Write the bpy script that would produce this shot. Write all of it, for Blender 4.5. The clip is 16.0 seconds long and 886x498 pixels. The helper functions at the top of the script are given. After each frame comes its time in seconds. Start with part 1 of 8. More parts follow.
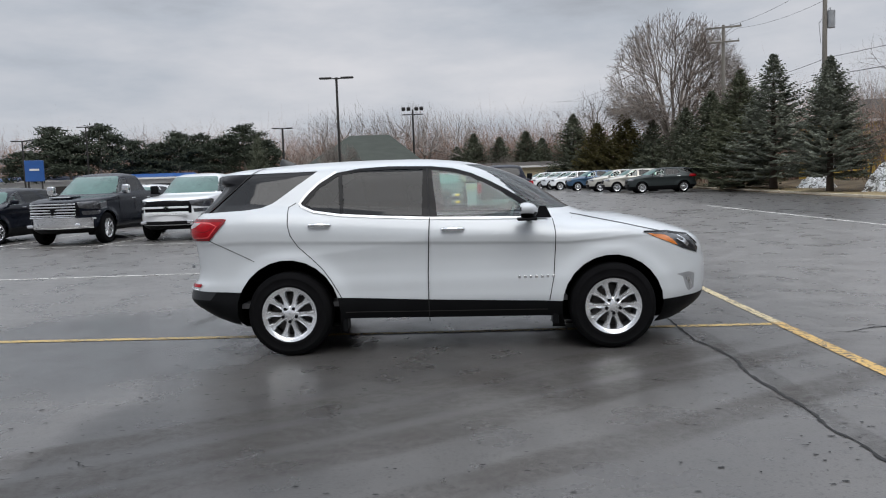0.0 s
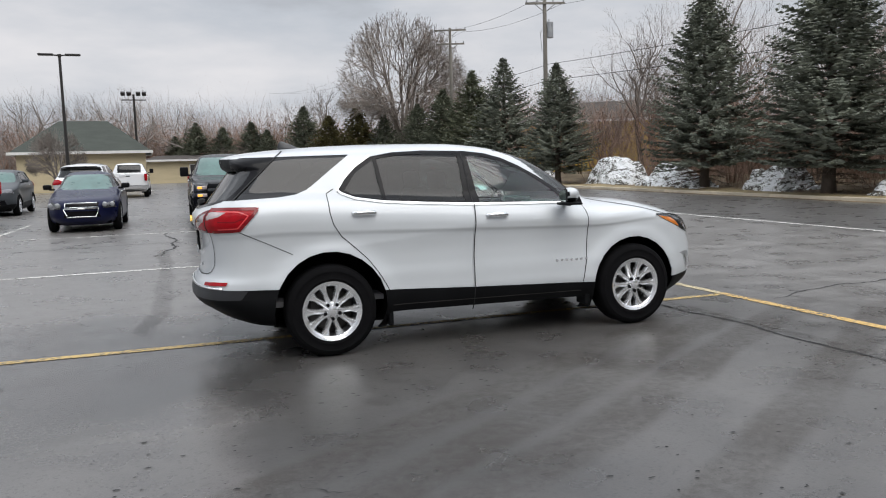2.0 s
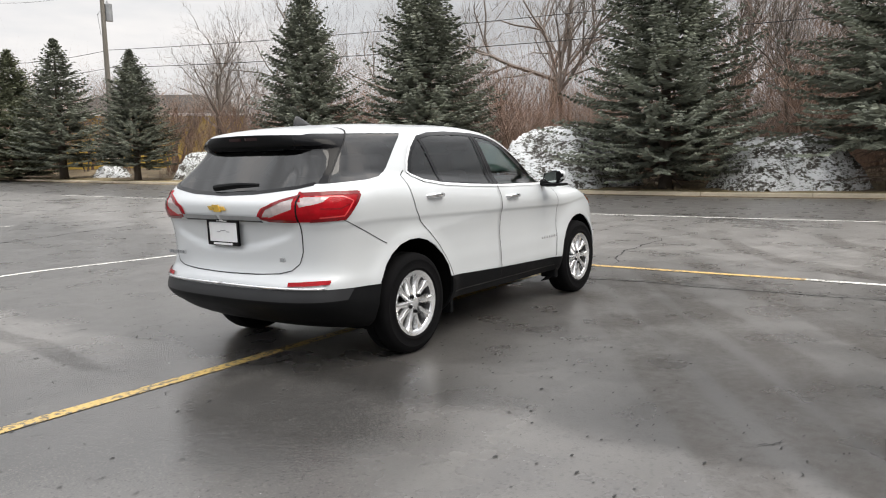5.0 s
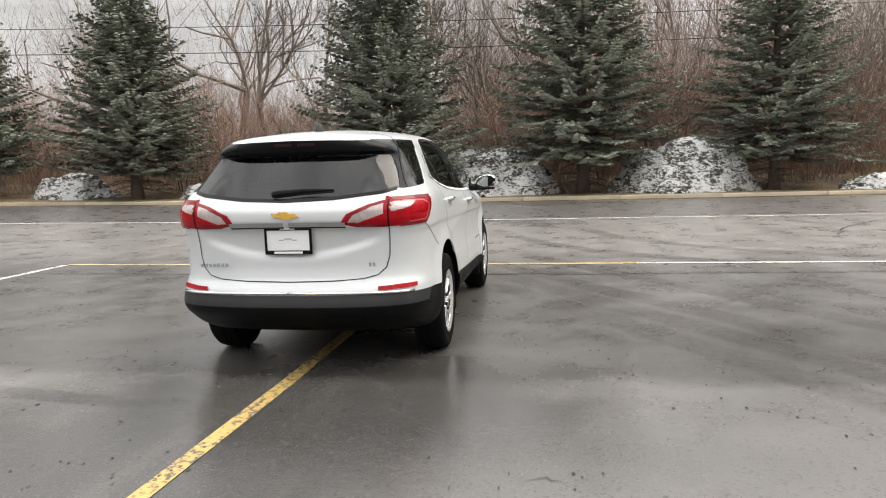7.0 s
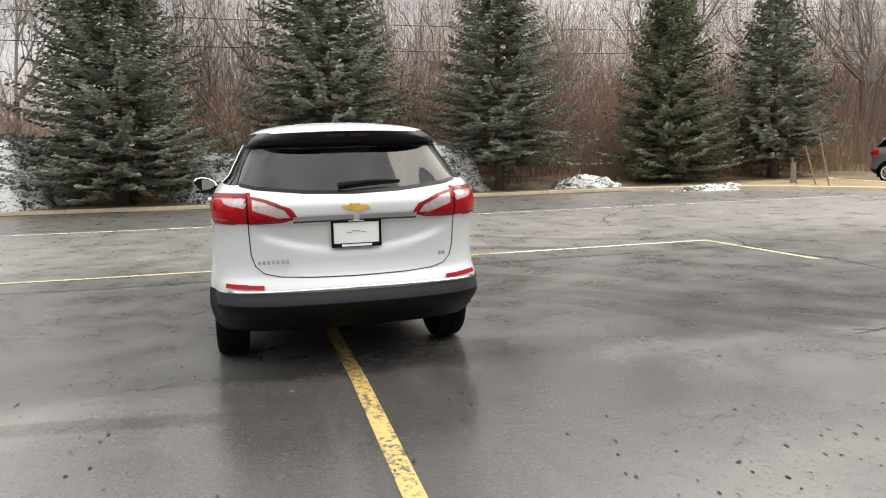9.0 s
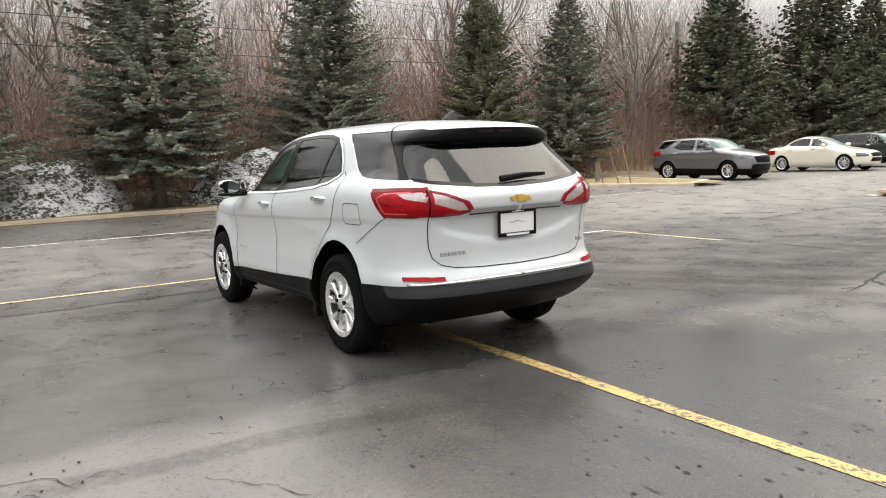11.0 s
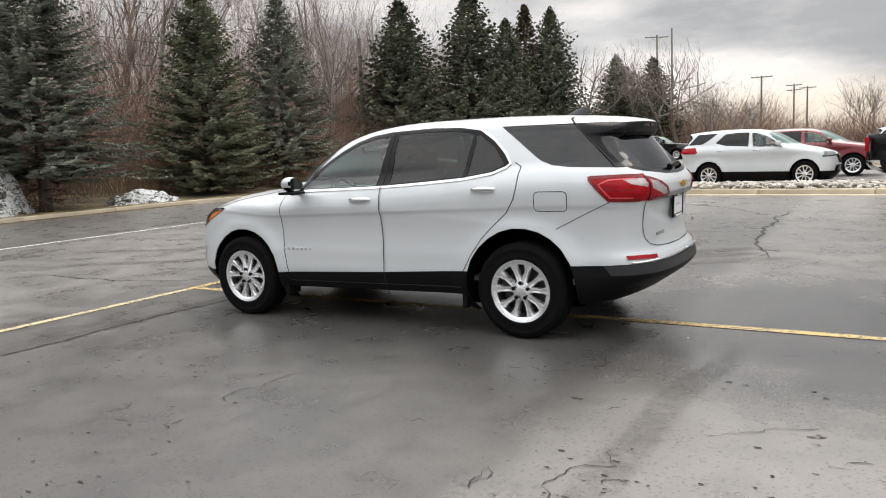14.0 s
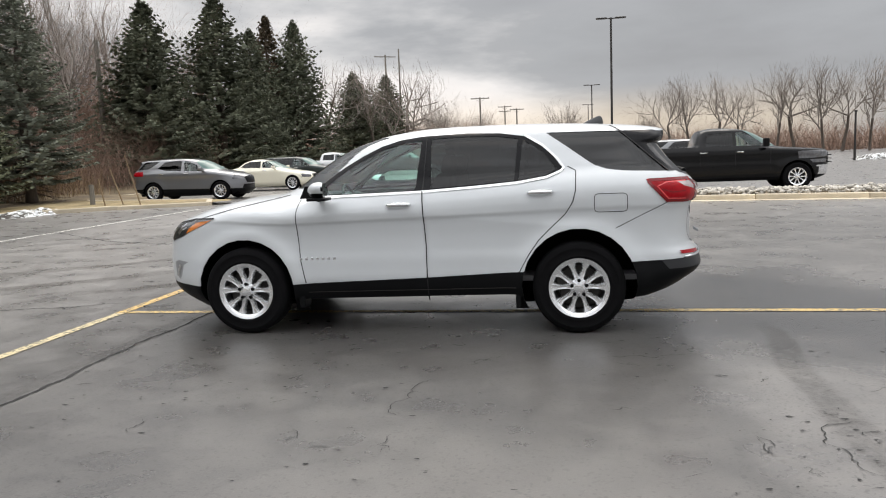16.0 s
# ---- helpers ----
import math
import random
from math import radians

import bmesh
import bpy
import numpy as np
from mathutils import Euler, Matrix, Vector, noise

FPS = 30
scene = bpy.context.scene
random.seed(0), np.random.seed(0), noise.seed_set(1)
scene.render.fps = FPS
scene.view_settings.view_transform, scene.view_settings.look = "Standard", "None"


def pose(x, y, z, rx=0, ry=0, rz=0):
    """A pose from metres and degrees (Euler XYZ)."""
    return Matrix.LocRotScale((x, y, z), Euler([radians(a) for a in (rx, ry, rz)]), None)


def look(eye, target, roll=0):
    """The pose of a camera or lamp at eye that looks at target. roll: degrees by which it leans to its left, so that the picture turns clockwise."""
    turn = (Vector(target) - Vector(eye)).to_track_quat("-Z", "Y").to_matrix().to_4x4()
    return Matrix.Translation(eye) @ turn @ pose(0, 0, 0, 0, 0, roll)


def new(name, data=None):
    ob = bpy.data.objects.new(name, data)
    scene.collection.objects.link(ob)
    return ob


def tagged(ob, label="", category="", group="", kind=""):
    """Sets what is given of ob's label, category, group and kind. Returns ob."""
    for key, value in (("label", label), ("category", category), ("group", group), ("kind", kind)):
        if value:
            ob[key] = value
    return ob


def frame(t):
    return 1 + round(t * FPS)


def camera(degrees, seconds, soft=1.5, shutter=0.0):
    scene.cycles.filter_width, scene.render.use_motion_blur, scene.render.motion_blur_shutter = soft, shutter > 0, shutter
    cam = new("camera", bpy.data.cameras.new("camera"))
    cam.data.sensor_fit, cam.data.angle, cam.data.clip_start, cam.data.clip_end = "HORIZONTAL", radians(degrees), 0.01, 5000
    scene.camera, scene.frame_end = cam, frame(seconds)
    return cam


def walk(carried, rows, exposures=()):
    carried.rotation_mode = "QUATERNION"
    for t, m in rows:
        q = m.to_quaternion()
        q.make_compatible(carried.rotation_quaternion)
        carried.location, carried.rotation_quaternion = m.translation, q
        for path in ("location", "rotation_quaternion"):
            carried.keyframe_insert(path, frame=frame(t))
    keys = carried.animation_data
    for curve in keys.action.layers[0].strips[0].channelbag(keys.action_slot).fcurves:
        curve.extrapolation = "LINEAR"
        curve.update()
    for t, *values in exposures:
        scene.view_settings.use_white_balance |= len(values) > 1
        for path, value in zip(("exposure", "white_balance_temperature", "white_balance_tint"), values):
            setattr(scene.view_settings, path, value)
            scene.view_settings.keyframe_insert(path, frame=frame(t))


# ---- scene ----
cam = camera(60.5, 16.0, 1.1)
PATH = [
    (0, (0.244, -7.201, 1.405), (0.154, -5.21, 1.239), -2.0),
    (0.5, (-0.463, -7.163, 1.403), (-0.368, -5.173, 1.228), -1.7),
    (1, (-1.148, -7.018, 1.407), (-0.864, -5.047, 1.221), -1.6),
    (1.5, (-1.823, -6.854, 1.407), (-1.351, -4.92, 1.211), -1.6),
    (2, (-2.461, -6.655, 1.426), (-1.804, -4.778, 1.218), -1.7),
    (2.5, (-3.1, -6.401, 1.413), (-2.266, -4.596, 1.193), -1.7),
    (3, (-3.693, -6.103, 1.43), (-2.684, -4.392, 1.197), -1.4),
    (3.5, (-4.231, -5.676, 1.434), (-3.053, -4.078, 1.192), -1.2),
    (4, (-4.727, -5.243, 1.445), (-3.389, -3.779, 1.192), -1.3),
    (4.2, (-4.895, -5.025, 1.408), (-3.495, -3.619, 1.154), -1.4),
    (6.3, (-6.552, -2.553, 1.4), (-4.665, -1.93, 1.168), -2.0),
    (6.5, (-6.644, -2.309, 1.428), (-4.732, -1.772, 1.193), -2.3),
    (7, (-6.94, -1.737, 1.423), (-4.979, -1.428, 1.185), -1.6),
    (7.5, (-7.062, -1.12, 1.395), (-5.077, -1.024, 1.171), -1.0),
    (8, (-7.133, -0.538, 1.388), (-5.149, -0.646, 1.161), -1.2),
    (8.5, (-7.087, 0.088, 1.374), (-5.127, -0.234, 1.139), -1.4),
    (9, (-7.006, 0.72, 1.378), (-5.09, 0.2, 1.137), -1.6),
    (9.5, (-6.898, 1.325, 1.387), (-5.027, 0.656, 1.156), -1.9),
    (10, (-6.699, 1.925, 1.385), (-4.883, 1.12, 1.154), -2.1),
    (10.2, (-6.629, 2.182, 1.379), (-4.839, 1.321, 1.144), -2.2),
    (12.3, (-5.351, 4.575, 1.381), (-3.93, 3.189, 1.134), -2.1),
    (12.5, (-5.184, 4.787, 1.418), (-3.808, 3.358, 1.169), -2.0),
    (13, (-4.678, 5.203, 1.41), (-3.421, 3.667, 1.161), -2.2),
    (13.5, (-4.177, 5.606, 1.404), (-3.046, 3.976, 1.152), -2.4),
    (14, (-3.625, 5.911, 1.397), (-2.633, 4.193, 1.144), -2.6),
    (14.5, (-3.059, 6.219, 1.399), (-2.216, 4.424, 1.144), -2.6),
    (15, (-2.482, 6.465, 1.409), (-1.8, 4.602, 1.156), -2.6),
    (15.5, (-1.847, 6.645, 1.411), (-1.345, 4.725, 1.16), -2.4),
    (16, (-1.25, 6.78, 1.421), (-0.936, 4.82, 1.176), -2.2),
]
EXPOSURES = [(0, 0.24, 6250, 10), (2, 0.42, 6400, 10), (4, 0.70, 6650, 10), (7, 1.08, 7100, 10), (10, 1.11, 7100, 10), (13, 0.91, 6950, 10), (16, 0.71, 6800, 10)]
walk(cam, [(t, look(eye, target, roll)) for t, eye, target, roll in PATH], EXPOSURES)

# ---- sky and sun: overcast, the hidden sun high in the south-east ----
def build_world():
    w = bpy.data.worlds.new("overcast")
    scene.world = w
    w.use_nodes = True
    nt = w.node_tree
    nt.nodes.clear()
    N = nt.nodes.new
    out, bg = N("ShaderNodeOutputWorld"), N("ShaderNodeBackground")
    sky = N("ShaderNodeTexSky")
    sky.sky_type, sky.sun_disc = "NISHITA", False
    sky.sun_elevation, sky.sun_rotation = radians(62), radians(165)
    sky.air_density, sky.dust_density = 1.0, 3.0
    tc, mp = N("ShaderNodeTexCoord"), N("ShaderNodeMapping")
    mp.inputs["Scale"].default_value = (1.0, 1.0, 3.6)
    n1, n2 = N("ShaderNodeTexNoise"), N("ShaderNodeTexNoise")
    n1.inputs["Scale"].default_value, n1.inputs["Detail"].default_value, n1.inputs["Roughness"].default_value = 2.9, 8, 0.55
    n2.inputs["Scale"].default_value, n2.inputs["Detail"].default_value = 0.9, 3
    add = N("ShaderNodeMath"); add.operation = "MULTIPLY_ADD"; add.inputs[1].default_value = 0.5
    half = N("ShaderNodeMath"); half.operation = "MULTIPLY"; half.inputs[1].default_value = 0.5
    ramp = N("ShaderNodeValToRGB")
    e = ramp.color_ramp.elements
    e[0].position, e[0].color = 0.38, (0.33, 0.34, 0.36, 1)
    e[1].position, e[1].color = 0.68, (0.80, 0.775, 0.775, 1)
    m = e.new(0.50); m.color = (0.52, 0.545, 0.585, 1)
    # the cloud is thicker and darker toward the south
    vec, dot = N("ShaderNodeVectorMath"), N("ShaderNodeMapRange")
    vec.operation = "DOT_PRODUCT"; vec.inputs[1].default_value = (-0.12, -0.95, 0.28)
    dot.inputs["From Min"].default_value, dot.inputs["From Max"].default_value = 0.1, 0.88
    dot.inputs["To Min"].default_value, dot.inputs["To Max"].default_value = 0.0, 0.72
    glow = N("ShaderNodeMix"); glow.data_type = "RGBA"; glow.inputs["B"].default_value = (0.25, 0.262, 0.285, 1)
    skyx = N("ShaderNodeMix"); skyx.data_type = "RGBA"; skyx.blend_type = "MULTIPLY"; skyx.inputs["Factor"].default_value = 1.0
    skyx.inputs["B"].default_value = (0.1, 0.1, 0.1, 1)
    mix = N("ShaderNodeMix"); mix.data_type = "RGBA"; mix.inputs["Factor"].default_value = 0.97
    L = nt.links.new
    L(tc.outputs["Generated"], mp.inputs["Vector"]); L(mp.outputs[0], n1.inputs["Vector"]); L(mp.outputs[0], n2.inputs["Vector"])
    L(n2.outputs["Fac"], half.inputs[0]); L(n1.outputs["Fac"], add.inputs[0]); L(half.outputs[0], add.inputs[2]); L(add.outputs[0], ramp.inputs[0])
    L(tc.outputs["Generated"], vec.inputs[0]); L(vec.outputs["Value"], dot.inputs["Value"]); hole, thin = N("ShaderNodeMapRange"), N("ShaderNodeMath")
    for k, v in (("From Min", 0.80), ("From Max", 0.93), ("To Min", 1.0), ("To Max", 0.0)):
        hole.inputs[k].default_value = v
    gap = N("ShaderNodeMath"); gap.operation = "MULTIPLY_ADD"; gap.inputs[1].default_value = 0.55
    L(n1.outputs["Fac"], gap.inputs[0]); L(n2.outputs["Fac"], gap.inputs[2]); L(gap.outputs[0], hole.inputs["Value"])
    thin.operation = "MULTIPLY"
    L(dot.outputs[0], thin.inputs[0]); L(hole.outputs[0], thin.inputs[1]); L(thin.outputs[0], glow.inputs["Factor"])
    L(ramp.outputs[0], glow.inputs["A"]); L(sky.outputs[0], skyx.inputs["A"])
    L(skyx.outputs["Result"], mix.inputs["A"]); L(glow.outputs["Result"], mix.inputs["B"]); 
    # a warm break in the cloud low in the south
    sep = N("ShaderNodeSeparateXYZ"); L(tc.outputs["Generated"], sep.inputs[0])
    low, aim, side, warm = N("ShaderNodeMapRange"), N("ShaderNodeVectorMath"), N("ShaderNodeMapRange"), N("ShaderNodeMath")
    low.interpolation_type = side.interpolation_type = "SMOOTHSTEP"
    for node, vals in ((low, (0.03, 0.085, 0.42, 0.0)), (side, (0.93, 0.995, 0.0, 1.0))):
        for k, v in zip(("From Min", "From Max", "To Min", "To Max"), vals):
            node.inputs[k].default_value = v
    aim.operation = "DOT_PRODUCT"; aim.inputs[1].default_value = (-0.05, -1.0, 0.05)
    warm.operation = "MULTIPLY"
    dawn = N("ShaderNodeMix"); dawn.data_type = "RGBA"; dawn.inputs["B"].default_value = (0.86, 0.70, 0.50, 1)
    L(sep.outputs["Z"], low.inputs["Value"]); L(tc.outputs["Generated"], aim.inputs[0]); L(aim.outputs["Value"], side.inputs["Value"])
    L(low.outputs[0], warm.inputs[0]); L(side.outputs[0], warm.inputs[1]); L(warm.outputs[0], dawn.inputs["Factor"])
    L(mix.outputs["Result"], dawn.inputs["A"]); L(dawn.outputs["Result"], bg.inputs[0])
    # an overcast sky grows brighter toward the zenith
    up, scl = N("ShaderNodeMapRange"), N("ShaderNodeMath")
    up.interpolation_type = "SMOOTHSTEP"
    for k, v in (("From Min", 0.22), ("From Max", 0.75), ("To Min", 0.87), ("To Max", 2.65)):
        up.inputs[k].default_value = v
    scl.operation, scl.inputs[1].default_value = "MULTIPLY", SKY_STRENGTH
    L(sep.outputs["Z"], up.inputs["Value"]); L(up.outputs[0], scl.inputs[0]); L(scl.outputs[0], bg.inputs[1])
    L(bg.outputs[0], out.inputs[0])


SKY_STRENGTH = 0.92
build_world()
sun = new("sun", bpy.data.lights.new("sun", "SUN"))
sun.data.energy, sun.data.angle, sun.data.color = 1.25, radians(50), (1.0, 0.96, 0.9)
sun.matrix_world = look((5, -36, 50), (0, 0, 0))


# ---- materials ----
def nodes_of(name):
    m = bpy.data.materials.new(name)
    m.use_nodes = True
    nt = m.node_tree
    return m, nt, nt.nodes["Principled BSDF"]


def M(name, color, rough=0.5, metal=0.0, var=0.12, scale=3.0, fine=40.0, bump=0.0, coat=0.0, color2=None, stretch=(1, 1, 1), rvar=0.1, per_object=0.0, per_island=0.0, spec=0.5):
    """A painted, plastic, metal, bark or earth surface: two scales of colour change, fine relief, uneven gloss."""
    m, nt, b = nodes_of(name)
    N, L = nt.nodes.new, nt.links.new
    tc, mp = N("ShaderNodeTexCoord"), N("ShaderNodeMapping")
    mp.inputs["Scale"].default_value = stretch
    L(tc.outputs["Object"], mp.inputs["Vector"])
    a, f = N("ShaderNodeTexNoise"), N("ShaderNodeTexNoise")
    a.inputs["Scale"].default_value, a.inputs["Detail"].default_value = scale, 4
    f.inputs["Scale"].default_value, f.inputs["Detail"].default_value = fine, 3
    L(mp.outputs[0], a.inputs["Vector"]); L(mp.outputs[0], f.inputs["Vector"])
    s = N("ShaderNodeMath"); s.operation = "MULTIPLY_ADD"; s.inputs[1].default_value = 0.35
    L(f.outputs["Fac"], s.inputs[0]); L(a.outputs["Fac"], s.inputs[2])
    rng = N("ShaderNodeMapRange"); rng.inputs["From Min"].default_value, rng.inputs["From Max"].default_value = 0.42, 0.95
    L(s.outputs[0], rng.inputs["Value"])
    mix = N("ShaderNodeMix"); mix.data_type = "RGBA"
    lo = [max(0.0, c * (1 - var)) for c in color]
    hi = color2 if color2 else [min(1.0, c * (1 + var)) for c in color]
    mix.inputs["A"].default_value, mix.inputs["B"].default_value = (*lo, 1), (*hi, 1)
    L(rng.outputs[0], mix.inputs["Factor"])
    col = mix.outputs["Result"]
    if per_object or per_island:
        src = N("ShaderNodeObjectInfo") if per_object else N("ShaderNodeNewGeometry")
        hsv = N("ShaderNodeHueSaturation")
        r2 = N("ShaderNodeMapRange"); k = per_object or per_island
        r2.inputs["To Min"].default_value, r2.inputs["To Max"].default_value = 1 - k, 1 + k
        L(src.outputs["Random" if per_object else "Random Per Island"], r2.inputs["Value"]); L(r2.outputs[0], hsv.inputs["Value"]); L(col, hsv.inputs["Color"])
        col = hsv.outputs[0]
    L(col, b.inputs["Base Color"])
    rr = N("ShaderNodeMapRange"); rr.inputs["To Min"].default_value, rr.inputs["To Max"].default_value = max(0.02, rough - rvar), min(1, rough + rvar)
    L(a.outputs["Fac"], rr.inputs["Value"]); L(rr.outputs[0], b.inputs["Roughness"])
    b.inputs["Metallic"].default_value, b.inputs["Coat Weight"].default_value, b.inputs["Coat Roughness"].default_value = metal, coat, 0.04
    b.inputs["Specular IOR Level"].default_value = spec
    if bump:
        bp = N("ShaderNodeBump"); bp.inputs["Strength"].default_value, bp.inputs["Distance"].default_value = bump, 0.02
        L(f.outputs["Fac"], bp.inputs["Height"]); L(bp.outputs[0], b.inputs["Normal"])
    return m


def glass(name, tint, gloss=0.03, ior=1.65):
    """Window glass: lets tinted light through and mirrors at a flat angle."""
    m, nt, b = nodes_of(name)
    nt.nodes.remove(b)
    N, L = nt.nodes.new, nt.links.new
    t, g, mix, fr = N("ShaderNodeBsdfTransparent"), N("ShaderNodeBsdfGlossy"), N("ShaderNodeMixShader"), N("ShaderNodeFresnel")
    t.inputs[0].default_value = (*tint, 1)
    g.inputs["Roughness"].default_value = gloss
    fr.inputs["IOR"].default_value = ior
    L(fr.outputs[0], mix.inputs[0]); L(t.outputs[0], mix.inputs[1]); L(g.outputs[0], mix.inputs[2]); L(mix.outputs[0], nt.nodes["Material Output"].inputs[0])
    return m


def asphalt_material():
    """Worn, damp asphalt: stone grain, dark damp patches, drawn-out pale wear, pits."""
    m, nt, b = nodes_of("asphalt")
    N, L = nt.nodes.new, nt.links.new
    tc = N("ShaderNodeTexCoord")

    def tex(scale, detail, stretch=(1, 1, 1), rot=0.0, dist=0.0):
        mp, n = N("ShaderNodeMapping"), N("ShaderNodeTexNoise")
        mp.inputs["Scale"].default_value, mp.inputs["Rotation"].default_value = stretch, (0, 0, rot)
        n.inputs["Scale"].default_value, n.inputs["Detail"].default_value, n.inputs["Distortion"].default_value = scale, detail, dist
        L(tc.outputs["Object"], mp.inputs["Vector"]); L(mp.outputs[0], n.inputs["Vector"])
        return n.outputs["Fac"]

    def ramp(v, lo, hi, a=0.0, c=1.0):
        r = N("ShaderNodeMapRange"); r.interpolation_type = "SMOOTHSTEP"
        for k, x in (("From Min", lo), ("From Max", hi), ("To Min", a), ("To Max", c)):
            r.inputs[k].default_value = x
        L(v, r.inputs["Value"])
        return r.outputs[0]

    def mixc(f, a, c):
        x = N("ShaderNodeMix"); x.data_type = "RGBA"
        for key, v in (("Factor", f), ("A", a), ("B", c)):
            if isinstance(v, tuple):
                x.inputs[key].default_value = (*v, 1)
            else:
                L(v, x.inputs[key])
        return x.outputs["Result"]

    grain, mid, big = tex(95, 4), tex(1.7, 6), tex(0.16, 4, dist=0.6)
    streak, blot = tex(1.5, 4, (0.10, 1.0, 1), 0.05), tex(5.5, 5)
    col = mixc(ramp(mid, 0.3, 0.7), (0.081, 0.0772, 0.0745), (0.103, 0.098, 0.0935))
    col = mixc(ramp(blot, 0.35, 0.7, 0, 0.14), col, (0.139, 0.130, 0.118))
    # a broad damp stain west of the car, with the car's shade and dark reflection painted in
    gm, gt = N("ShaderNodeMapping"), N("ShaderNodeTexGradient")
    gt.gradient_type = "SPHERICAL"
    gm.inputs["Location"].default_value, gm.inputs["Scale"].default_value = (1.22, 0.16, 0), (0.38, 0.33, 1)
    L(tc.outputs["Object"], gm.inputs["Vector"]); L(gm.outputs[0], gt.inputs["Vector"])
    damp_shade = N("ShaderNodeMath"); damp_shade.operation = "MULTIPLY_ADD"; damp_shade.inputs[1].default_value = 0.42
    L(gt.outputs["Fac"], damp_shade.inputs[0]); L(big, damp_shade.inputs[2])
    damp = ramp(damp_shade.outputs[0], 0.60, 0.84)
    # random damp patches and the pool painted behind the car darken together
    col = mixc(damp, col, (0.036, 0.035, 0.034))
    sm = N("ShaderNodeMath"); sm.operation = "MULTIPLY"; sm.inputs[1].default_value = 0.13
    L(ramp(streak, 0.5, 0.68), sm.inputs[0])
    col = mixc(sm.outputs[0], col, (0.195, 0.185, 0.172))
    vor = N("ShaderNodeTexVoronoi"); vor.inputs["Scale"].default_value = 150
    L(tc.outputs["Object"], vor.inputs["Vector"])
    col = mixc(ramp(grain, 0.52, 0.8, 0, 0.22), col, (0.22, 0.205, 0.185))
    # stones of the mix show as light and dark specks
    sp = N("ShaderNodeTexVoronoi"); sp.inputs["Scale"].default_value = 75
    L(tc.outputs["Object"], sp.inputs["Vector"])
    sc = N("ShaderNodeSeparateColor"); L(sp.outputs["Color"], sc.inputs[0])
    col = mixc(ramp(sc.outputs[0], 0.90, 0.98, 0, 0.06), col, (0.24, 0.225, 0.20))
    col = mixc(ramp(sc.outputs[1], 0.86, 0.95, 0, 0.5), col, (0.03, 0.029, 0.028))
    pit = tex(9.5, 3, (0.6, 1.3, 1))
    col = mixc(ramp(pit, 0.68, 0.74, 0, 0.15), col, (0.016, 0.016, 0.016))
    # the paving strips differ: the one under the car is dark and damp, those to both sides are paler, with sky sheen
    # painted in
    sx = N("ShaderNodeSeparateXYZ"); L(tc.outputs["Object"], sx.inputs[0])
    warp = N("ShaderNodeMath"); warp.operation = "MULTIPLY_ADD"; warp.inputs[1].default_value = 0.9
    L(mid, warp.inputs[0]); L(sx.outputs["X"], warp.inputs[2])
    tone, east = N("ShaderNodeMapRange"), N("ShaderNodeMath")
    west = ramp(warp.outputs[0], -1.92, -1.62, 1.5, 0.82)
    east.operation = "ADD"
    L(west, east.inputs[0]); L(ramp(warp.outputs[0], 2.5, 5.5, 0.0, 0.95), east.inputs[1])
    aisle = N("ShaderNodeMath"); aisle.operation = "ADD"
    L(east.outputs[0], aisle.inputs[0]); L(ramp(sx.outputs["X"], 9.4, 10.6, 0.0, -0.75), aisle.inputs[1])
    south = N("ShaderNodeMath"); south.operation = "ADD"
    # dust plus painted sky sheen: paler south-east, darker south-west
    dusty = N("ShaderNodeMath"); dusty.operation = "MULTIPLY"
    L(ramp(warp.outputs[0], -1.0, 1.5, -0.38, 0.26), dusty.inputs[0]); L(ramp(sx.outputs["Y"], -3.2, -1.2, 1.0, 0.0), dusty.inputs[1])
    L(aisle.outputs[0], south.inputs[0]); L(dusty.outputs[0], south.inputs[1])
    # the far southern lot is lightened to stand for grazing sky reflection
    far = N("ShaderNodeMath"); far.operation = "ADD"
    L(south.outputs[0], far.inputs[0]); L(ramp(sx.outputs["Y"], -11.0, -7.0, 0.55, 0.0), far.inputs[1])
    tone.inputs["From Max"].default_value = tone.inputs["To Max"].default_value = 3.0
    L(far.outputs[0], tone.inputs["Value"])
    hv = N("ShaderNodeHueSaturation"); L(tone.outputs[0], hv.inputs["Value"]); L(col, hv.inputs["Color"])
    col = hv.outputs[0]
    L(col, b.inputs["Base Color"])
    ro = N("ShaderNodeMath"); ro.operation = "MULTIPLY_ADD"; ro.inputs[1].default_value = -0.13
    L(damp, ro.inputs[0]); L(ramp(mid, 0.25, 0.75, 0.24, 0.37), ro.inputs[2])
    ro2 = N("ShaderNodeMath"); ro2.operation = "MULTIPLY_ADD"; ro2.inputs[1].default_value = 0.04
    L(ramp(blot, 0.4, 0.7), ro2.inputs[0]); L(ro.outputs[0], ro2.inputs[2]); L(ro2.outputs[0], b.inputs["Roughness"])
    b.inputs["Specular IOR Level"].default_value = 0.6
    h = N("ShaderNodeMath"); h.operation = "MULTIPLY_ADD"; h.inputs[1].default_value = 0.6
    L(vor.outputs["Distance"], h.inputs[0]); L(grain, h.inputs[2])
    bp = N("ShaderNodeBump"); bp.inputs["Strength"].default_value, bp.inputs["Distance"].default_value = 0.12, 0.005
    L(h.outputs[0], bp.inputs["Height"]); L(bp.outputs[0], b.inputs["Normal"])
    return m


